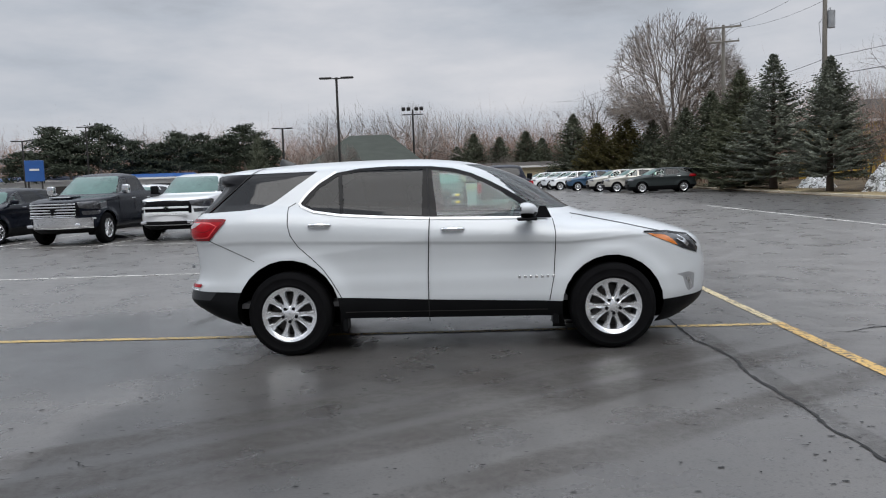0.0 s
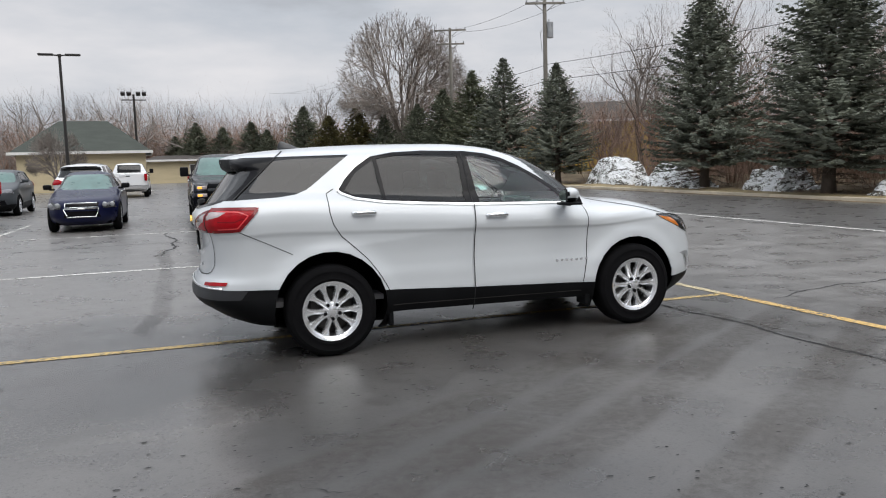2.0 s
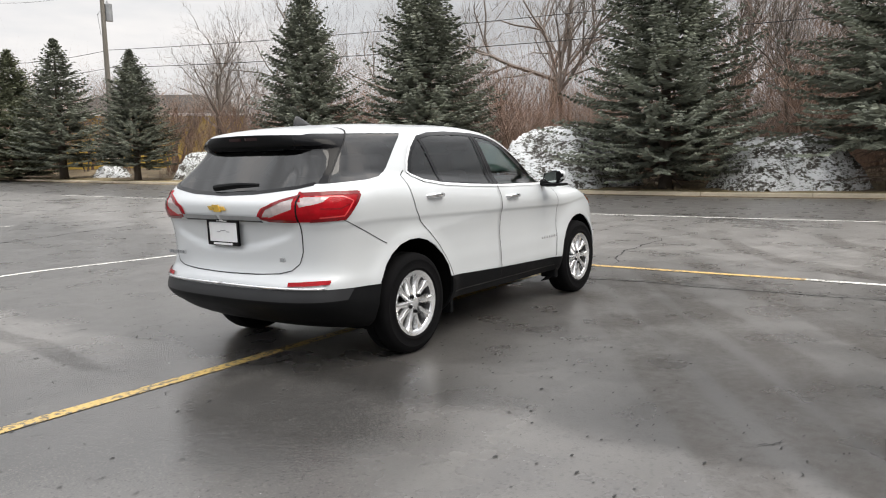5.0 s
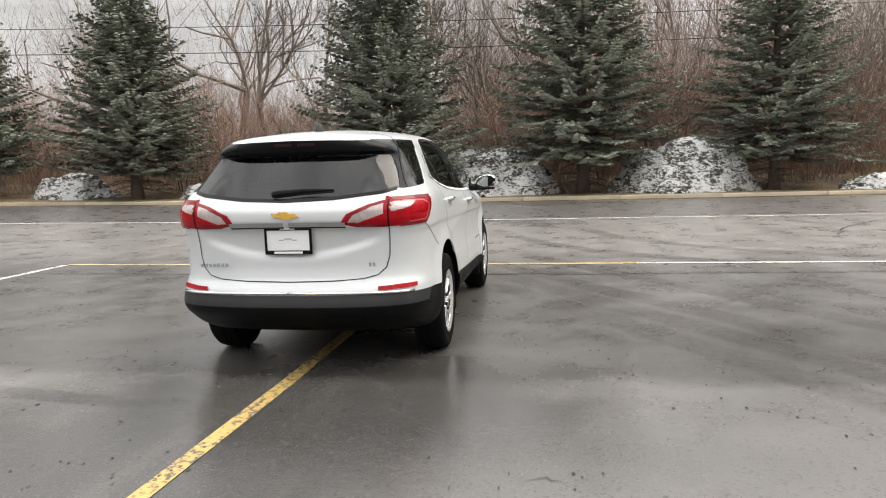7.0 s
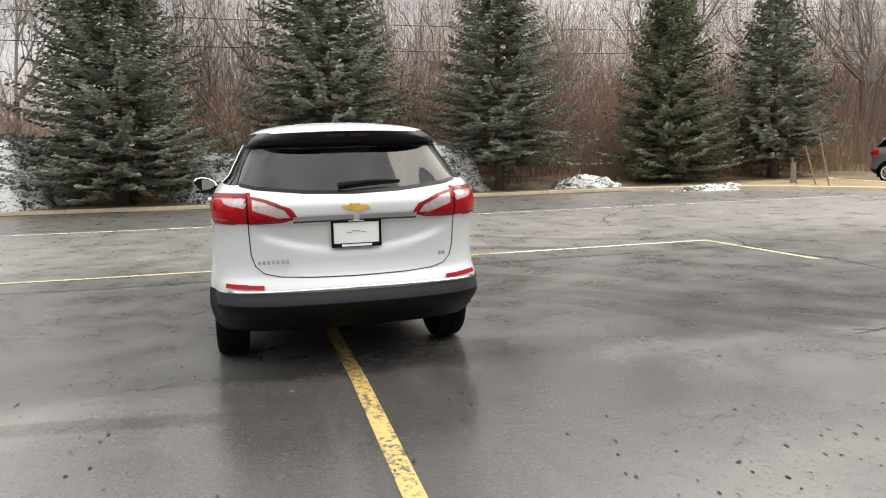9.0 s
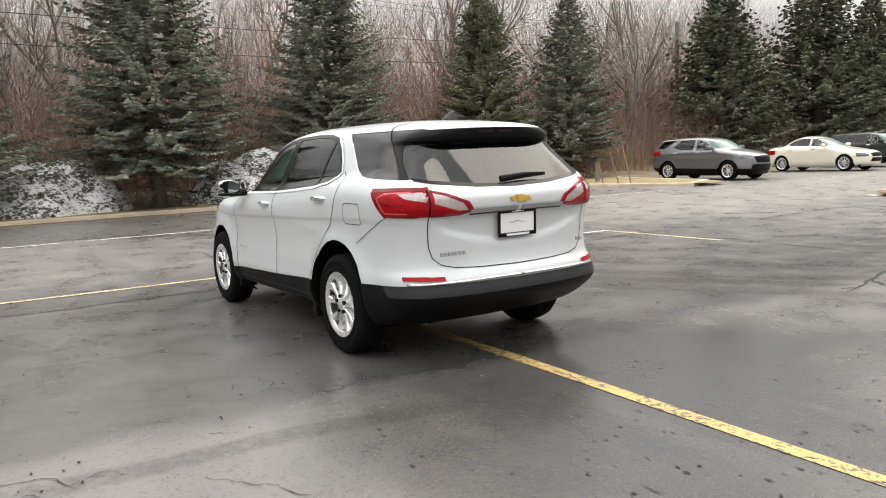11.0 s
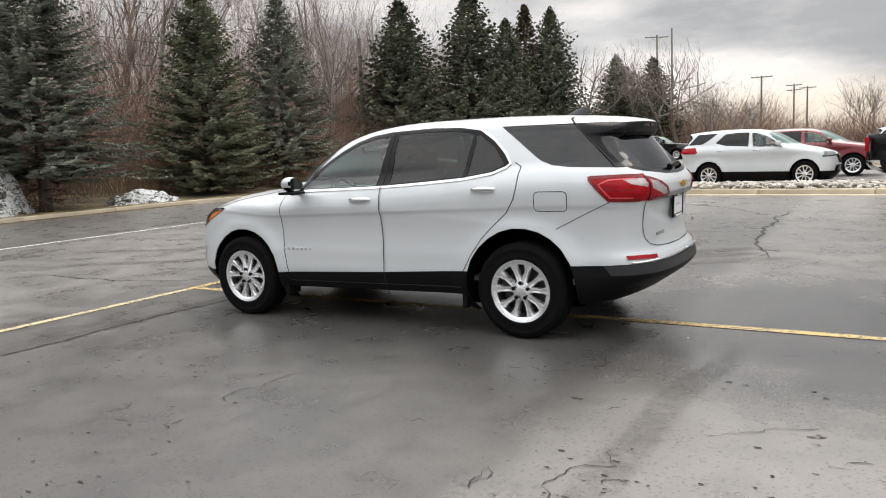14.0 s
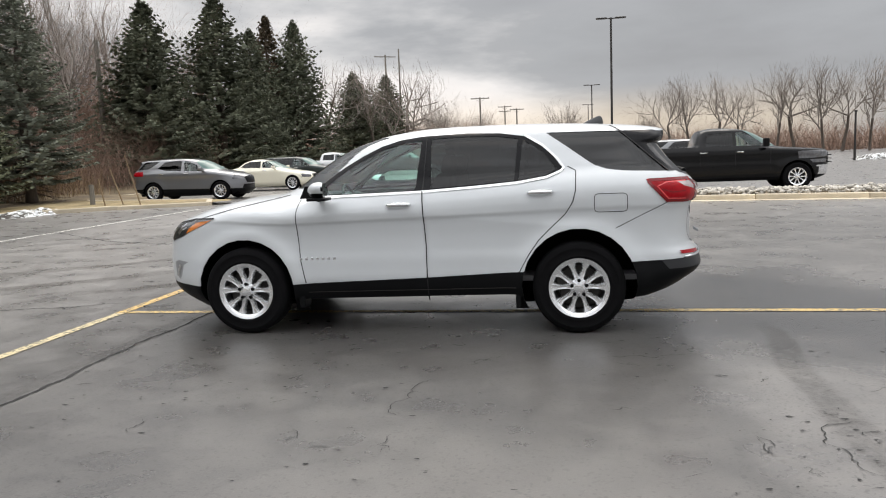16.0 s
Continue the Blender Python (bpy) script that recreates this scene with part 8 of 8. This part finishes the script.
# the row across the aisle, noses toward the camera
NORTH = "row across the aisle"
parked("pickup_truck", "pickup", P_NAVY, -11.2, 15.9, -90, "navy-black heavy pickup with a wide chrome grille", "pickup", NORTH, (1.02, 1.0, 1.05), dict(grille=GLOSS_BLACK, front_bumper=CHROME, bars=5, bar=0.036, step=0.072, chrome_mirror=True, scoop=True, fogs=True))
parked("pickup_truck", "pickup", P_WHITE, -8.35, 16.5, -90, "white pickup with a black grille and bumper inserts", "pickup", NORTH, (1, 1, 1), dict(grille=GLOSS_BLACK, front_bumper=P_WHITE, bars=2, bar=0.055, step=0.15, bar_paint=P_WHITE, slot=True, fogs=True))
parked("sedan_car", "sedan", P_BLUE, -4.65, 16.2, -90, "dark blue compact car with twin headlamps", "car", NORTH, (0.92, 0.95, 1.05), dict(grille=GLOSS_BLACK, ring=True))
parked("pickup_truck", "pickup", P_BLACK, -1.05, 16.1, -90, "black pickup with amber marker lamps lit", "pickup", NORTH, (1, 1, 1), dict(grille=GLOSS_BLACK, front_bumper=P_BLACK, bars=1, bar=0.06, step=0.1, first=0.98, bar_paint=P_CHAR, amber=True, slot=True))
parked("suv_car", "wagon", P_NAVY, -14.6, 15.8, -90, "dark navy SUV beside the heavy pickup", "car", NORTH)
parked("pickup_truck", "pickup", P_DEEP, 1.3, 22.6, 90, "dark blue pickup with a chrome rear bumper", "pickup", "second row across the aisle")
parked("suv_car", "wagon", P_WHITE, -5.3, 23.6, 88, "white SUV behind the blue compact car", "car", "second row across the aisle", (1.05, 1.03, 1.08))
parked("suv_car", "wagon", P_CHAR, -8.6, 25.6, -90, "charcoal SUV in the second row", "car", "second row across the aisle")
parked("suv_car", "wagon", P_CHAR, -10.0, 31.5, -90, "charcoal SUV in the third row", "car", "third row across the aisle")
parked("suv_car", "wagon", P_RED, -11.0, 38.5, -90, "dark red SUV near the small building", "car", "third row across the aisle")
parked("pickup_truck", "pickup", P_WHITE, -4.8, 41.0, 90, "white pickup seen from its tailgate", "pickup", "third row across the aisle", (1, 1, 1), dict(front_bumper=CHROME))
parked("suv_car", "wagon", P_WHITE, -13.6, 24.0, -90, "white SUV behind the pickups", "car", "second row across the aisle")
# the row along the north kerb, side on
for x, y, paint, lab in ((12.6, 44.5, P_GREEN, "dark grey-green SUV parked nose-out by the kerb"), (11.6, 48.0, P_BEIGE, "champagne SUV parked by the kerb"), (11.0, 51.5, P_BEIGE, "champagne SUV parked by the kerb"), (10.0, 56.5, P_TEAL, "deep blue SUV parked by the kerb"), (9.0, 60.5, P_WHITE, "white SUV parked by the kerb"),
                         (8.6, 64.5, SILVER, "silver SUV parked by the kerb"), (8.0, 68.5, P_WHITE, "white SUV parked by the kerb"), (7.2, 72.5, P_WHITE, "white SUV parked by the kerb")):
    parked("suv_car", "wagon", paint, x, y, 180, lab, "car", "row along the north kerb")
# beyond the stone island and the planted nose
SOUTH = "vehicles beyond the island"
parked("suv_car", "wagon", P_GREY, 13.6, -22.6, 180, "grey SUV parked behind the planted nose", "car", SOUTH, (1.05, 1.0, 1.02))
parked("sedan_car", "sedan", P_CREAM, 13.4, -30.2, 180, "cream sedan parked beyond the grey SUV", "car", SOUTH, (1.03, 1.02, 1.08))
parked("suv_car", "wagon", P_GREEN, 13.4, -34.8, 180, "dark grey SUV parked beyond the cream sedan", "car", SOUTH)
parked("pickup_truck", "pickup", P_WHITE, 14.2, -44.5, 180, "white crew-cab pickup parked far off", "pickup", SOUTH)
parked("pickup_truck", "pickup", P_BLACK, 11.8, -55.0, 180, "black pickup parked far off", "pickup", SOUTH)
parked("suv_car", "wagon", SILVER, -0.6, -17.9, 180, "small silver SUV with black lower trim behind the island", "car", SOUTH, (0.92, 0.97, 1.0))
parked("suv_car", "wagon", P_RED, -1.5, -23.6, 180, "dark red SUV behind the silver SUV", "car", SOUTH)
parked("pickup_truck", "pickup", P_BLACK, -6.2, -17.95, 180, "black crew-cab pickup behind the stone island", "pickup", SOUTH)
parked("suv_car", "wagon", P_GREY, -7.2, -30.0, 180, "grey SUV behind the black pickup", "car", SOUTH, (1, 1, 1.05))
parked("suv_car", "wagon", P_WHITE, -5.6, -35.0, 180, "white SUV far behind the island", "car", SOUTH)
parked("suv_car", "wagon", P_WHITE, -7.6, -39.5, 180, "white SUV far behind the island", "car", SOUTH)
parked("suv_car", "wagon", P_CHAR, 8.0, -60.5, 180, "charcoal SUV far behind the island", "car", SOUTH)


# ---- lamp posts, poles, wires ----
def lamp_post(x, y, height, label, arms=2, turn=0.0):
    t = thing("lamp_post", label, "lamp post", "parking lot lamps", at=pose(x, y, ground_z(x, y), 0, 0, turn))
    if arms:
        bm = bmesh.new()
        add_tube(bm, [(0, 0, 0), (0, 0, 0.75)], [0.28, 0.28], 12)
        part("base", bm, CONCRETE, t, "concrete base", smooth=True, angle=40)
    bm = bmesh.new()
    add_tube(bm, [(0, 0, 0.7 if arms else 0.0), (0, 0, height)], [0.085, 0.065], 8)
    add_box(bm, (0, 0, height - 0.05), (0.18, 0.14, 0.12), 0.02)
    part("pole", bm, DARK_METAL, t, smooth=True, angle=40)
    for s in ((1, -1) if arms == 2 else ()):
        bm = bmesh.new()
        add_tube(bm, [(0.05 * s, 0, height - 0.06), (0.28 * s, 0, height - 0.04)], [0.04, 0.04], 6)
        add_box(bm, (0.62 * s, 0, height - 0.02), (0.72, 0.30, 0.10), 0.04)
        part("lamp_head", bm, DARK_METAL, t, "flat bronze lamp head", smooth=True, angle=40)
    return t


for x, y, h, tn in ((-7.5, 36.6, 7.4, 0), (-21.2, 78, 7.6, 20), (-38.5, 57, 5.9, 0), (-41, 72.8, 8.2, 0), (-18.2, 66.3, 6.8, 10), (-26.0, 85, 7.5, 0), (-4.6, -46.0, 10.0, 0), (-5.0, -90, 9.3, 0), (-6.0, -133, 9.4, 0)):
    lamp_post(x, y, h, "dark bronze parking lot lamp post", 2, tn)


lamp_post(-21.2, -49.8, 3.4, "slim dark post at the far edge of the lot", 0)


def flood_post(x, y, height):
    t = thing("lamp_post", "dark post with a cluster of floodlights on top", "lamp post", at=pose(x, y, ground_z(x, y)))
    bm = bmesh.new()
    add_tube(bm, [(0, 0, 0), (0, 0, height)], [0.11, 0.08], 8)
    add_box(bm, (0, 0, height - 0.45), (1.9, 0.08, 0.08), 0)
    part("pole", bm, DARK_METAL, t, smooth=True, angle=40)
    for k in (-0.8, -0.35, 0.35, 0.8):
        bm = bmesh.new()
        add_box(bm, (k, -0.1, height + 0.05), (0.34, 0.28, 0.3), 0.04, Matrix.Rotation(radians(25), 3, "X"))
        part("floodlight", bm, DARK_METAL, t, smooth=True, angle=40)


flood_post(-5.1, 60.8, 7.6)


def utility_pole(x, y, height, arms, label, transformer=False, turn=0.0, lean=0.0):
    t = thing("utility_pole", label, "utility pole", "utility poles", at=pose(x, y, verge_z(x, y), lean, 0, turn))
    bm = bmesh.new()
    add_tube(bm, [(0, 0, -0.3), (0, 0, height * 0.5), (0, 0, height)], [0.17, 0.145, 0.115], 10)
    part("pole", bm, POLE_WOOD, t, smooth=True, angle=50)
    for z, ln in arms:
        bm = bmesh.new()
        add_box(bm, (0, -0.14, z), (ln, 0.10, 0.13), 0.01)
        add_tube(bm, [(-ln * 0.28, -0.10, z), (0, -0.1, z - 0.55)], [0.02, 0.02], 4)
        add_tube(bm, [(ln * 0.28, -0.10, z), (0, -0.1, z - 0.55)], [0.02, 0.02], 4)
        arm = part("crossarm", bm, POLE_WOOD, t)
        for k in (-0.47, -0.2, 0.2, 0.47):
            bm = bmesh.new()
            add_tube(bm, [(ln * k, -0.14, z + 0.06), (ln * k, -0.14, z + 0.2)], [0.035, 0.045], 8)
            part("insulator", bm, GREY_METAL, arm)
    if transformer:
        bm = bmesh.new()
        add_tube(bm, [(0.32, 0, height - 2.3), (0.32, 0, height - 1.35)], [0.21, 0.21], 14)
        add_tube(bm, [(0.28, 0, height - 1.35), (0.28, 0.05, height - 1.15)], [0.03, 0.03], 6)
        add_tube(bm, [(0.28, 0, height - 1.15), (-0.3, 0, height - 2.0), (-0.2, 0, height - 3.1), (0.1, 0.1, height - 3.2)], [0.015] * 4, 4)
        part("transformer", bm, GREY_METAL, t, "grey transformer can", smooth=True, angle=40)
    return t


utility_pole(19.5, 52.8, 12.2, [(12.0, 2.6), (10.9, 2.3)], "weathered wooden utility pole with two crossarms", turn=-20, lean=-1)
utility_pole(20.2, 37.4, 11.2, [(11.0, 2.5)], "weathered wooden utility pole with a transformer", True, turn=-15)
utility_pole(24.8, -34.0, 8.2, [], "weathered wooden utility pole among the trees")
utility_pole(23.6, -112.0, 17.6, [], "weathered wooden utility pole far off")
utility_pole(25.3, -110.0, 16.6, [(16.3, 3.4)], "weathered wooden utility pole far off", turn=30)
utility_pole(10.9, -110.0, 10.0, [(9.8, 2.8)], "weathered wooden utility pole far off")
utility_pole(8.9, -134.0, 10.0, [(9.8, 2.4), (9.0, 2.2)], "weathered wooden utility pole far off")
utility_pole(6.3, -126.0, 9.0, [(8.8, 2.4)], "weathered wooden utility pole far off")


def wire(a, b, sag, r=0.012):
    bm = bmesh.new()
    pts = []
    for k in range(25):
        t = k / 24
        p = Vector(a).lerp(Vector(b), t)
        p.z -= sag * 4 * t * (1 - t)
        pts.append(p)
    add_tube(bm, pts, [r] * 25, 4)
    o = part("overhead_wire", bm, DARK_METAL, None, "black overhead wire sagging between poles")
    tagged(o, category="wire", group="overhead wires")


for dz, r in ((6.95, 0.014), (5.95, 0.016)):
    wire((20.3, 37.3, dz + 0.9), (24.9, -34.0, dz + 0.2), 0.9, r)
    wire((24.9, -34.0, dz + 0.2), (25.3, -110.0, dz + 5.0), 0.5, r)
    wire((20.3, 37.3, dz + 0.9), (19.5, 52.8, dz + 1.4), 0.3, 0.015)
for k in (-1.1, 1.1):
    wire((19.5 + k, 52.8, 12.6), (20.2 + k, 37.4, 11.6), 0.4, 0.01)
    wire((20.2 + k, 37.4, 11.6), (25.0 + 0.2 * k, -34.0, 8.0), 1.2, 0.01)
    wire((19.5 + k, 52.8, 12.6), (14 + k, 120, 14.5), 1.5, 0.01)

# stakes and a short post on the planted nose
for x, y, h, rx, ry in ((13.2, -17.6, 1.75, 4, 12), (13.9, -17.7, 1.35, 2, 15), (14.4, -17.4, 0.95, -3, 10)):
    bm = bmesh.new()
    add_tube(bm, [(0, 0, -0.1), (0, 0, h)], [0.028, 0.02], 6)
    tagged(part("garden_stake", bm, STEM_TAN, None, "slanted pale wooden stake in the dry grass", at=pose(x, y, 0.12, rx, ry, 40)), category="stake", group="stakes on the planted nose")
for x, y in ((15.2, -17.9),):
    bm = bmesh.new()
    add_tube(bm, [(0, 0, -0.1), (0, 0, 0.75)], [0.09, 0.085], 8)
    tagged(part("short_post", bm, POLE_WOOD, None, "short weathered wooden post in the grass", smooth=True, angle=40, at=pose(x, y, 0.1)), category="post")


# ---- buildings beyond the lot ----
CREAM_WALL = M("cream_siding", (0.50, 0.42, 0.27), 0.8, var=0.12, scale=0.5, fine=20, bump=0.1, stretch=(1, 1, 6))
GREEN_ROOF = M("green_shingle", (0.046, 0.053, 0.044), 0.9, var=0.25, scale=1.0, fine=9, bump=0.4, stretch=(1, 1, 4))
BROWN_ROOF = M("brown_shingle", (0.05, 0.042, 0.036), 0.9, var=0.25, scale=1.0, fine=9, bump=0.4)
TRIM_WHITE = M("white_trim_paint", (0.68, 0.67, 0.64), 0.6, var=0.08)
YELLOW_WALL = M("ochre_wall", (0.52, 0.36, 0.08), 0.8, var=0.15, scale=0.7, fine=14)
GREY_WALL = M("grey_wall", (0.25, 0.24, 0.23), 0.8, var=0.15, scale=0.7, fine=14)
BLUE_PANEL = M("blue_sign_panel", (0.02, 0.085, 0.28), 0.4, var=0.08)
DARK_PANE = M("dark_window_pane", (0.02, 0.022, 0.026), 0.08, var=0.2, coat=0.5)


def house(name, label, x, y, turn, w, d, eave, ridge, wall, roof, windows, hip=2.6):
    b = thing(name, label, "building", at=pose(x, y, ground_z(x, y) - 0.05, 0, 0, turn))
    bm = bmesh.new()
    t = 0.2
    for c, s in (((0, -d / 2 + t / 2, eave / 2), (w, t, eave)), ((0, d / 2 - t / 2, eave / 2), (w, t, eave)), ((-w / 2 + t / 2, 0, eave / 2), (t, d - 2 * t, eave)), ((w / 2 - t / 2, 0, eave / 2), (t, d - 2 * t, eave))):
        add_box(bm, c, s)
    part("wall", bm, wall, b)
    bm = bmesh.new()
    o = 0.5
    e = [bm.verts.new(p) for p in ((-w / 2 - o, -d / 2 - o, eave), (w / 2 + o, -d / 2 - o, eave), (w / 2 + o, d / 2 + o, eave), (-w / 2 - o, d / 2 + o, eave))]
    r = [bm.verts.new((-w / 2 + hip, 0, ridge)), bm.verts.new((w / 2 - hip, 0, ridge))]
    for f in ((e[0], e[1], r[1], r[0]), (e[2], e[3], r[0], r[1]), (e[1], e[2], r[1]), (e[3], e[0], r[0]), (e[3], e[2], e[1], e[0])):
        bm.faces.new(f)
    part("roof", bm, roof, b)
    bm = bmesh.new()
    for c, s in (((0, -d / 2 - o, eave), (w + 2 * o, 0.06, 0.2)), ((0, d / 2 + o, eave), (w + 2 * o, 0.06, 0.2)), ((-w / 2 - o, 0, eave), (0.06, d + 2 * o, 0.2)), ((w / 2 + o, 0, eave), (0.06, d + 2 * o, 0.2))):
        add_box(bm, c, s)
    part("fascia", bm, TRIM_WHITE, b, "white eaves board")
    for wx, wz, ww, wh in windows:
        bm = bmesh.new()
        add_box(bm, (wx, -d / 2 - 0.02, wz), (ww + 0.16, 0.06, wh + 0.16))
        fr = part("window", bm, TRIM_WHITE, b, "white framed window")
        bm = bmesh.new()
        add_box(bm, (wx, -d / 2 - 0.04, wz), (ww, 0.06, wh))
        part("pane", bm, DARK_PANE, fr)
    return b


house("small_building", "cream building with a dark green hipped roof", -8.75, 58.5, 2, 8.6, 7.5, 2.85, 5.4, CREAM_WALL, GREEN_ROOF, [])
house("long_building", "long low tan building beyond the lot", 6.0, 82.0, 0, 22.0, 6.0, 2.4, 3.0, CREAM_WALL, BROWN_ROOF, [(-6, 1.3, 1.4, 1.2), (-2, 1.3, 1.4, 1.2), (3, 1.3, 1.4, 1.2)], 1.0)
house("ochre_building", "ochre-walled building with a dark roof behind the spruces", 31.5, 49.5, -32, 13.0, 8.0, 4.4, 6.2, YELLOW_WALL, BROWN_ROOF, [(-3.4, 2.0, 1.6, 1.4)], 3.0)
house("grey_building", "low dark building behind the trees", 20.5, 74.0, -10, 9.0, 6.0, 3.4, 4.9, GREY_WALL, BROWN_ROOF, [(-2, 1.6, 1.2, 1.1)], 2.0)
house("showroom", "low showroom with a blue band, far across the lot", -43.0, 79.5, 12, 22.0, 7.0, 2.6, 3.2, TRIM_WHITE, BLUE_PANEL, [(-8, 1.3, 3, 1.4), (-3, 1.3, 3, 1.4), (2, 1.3, 3, 1.4), (7, 1.3, 3, 1.4)], 0.6)
sg = thing("pylon_sign", "blue pylon sign on two posts beside the showroom", "sign", at=pose(-35.6, 53.6, ground_z(-35, 53), 0, 0, 25))
bm = bmesh.new()
add_box(bm, (0, 0, 3.2), (1.4, 0.3, 1.7), 0.03)
part("sign_panel", bm, BLUE_PANEL, sg, "blue sign panel")
bm = bmesh.new()
add_box(bm, (0, -0.16, 3.3), (0.7, 0.02, 0.16))
part("lettering_bar", bm, TRIM_WHITE, sg)
for s in (-0.5, 0.5):
    bm = bmesh.new()
    add_tube(bm, [(s, 0, 0), (s, 0, 2.5)], [0.07, 0.07], 8)
    part("post", bm, DARK_METAL, sg)
fill_stones()
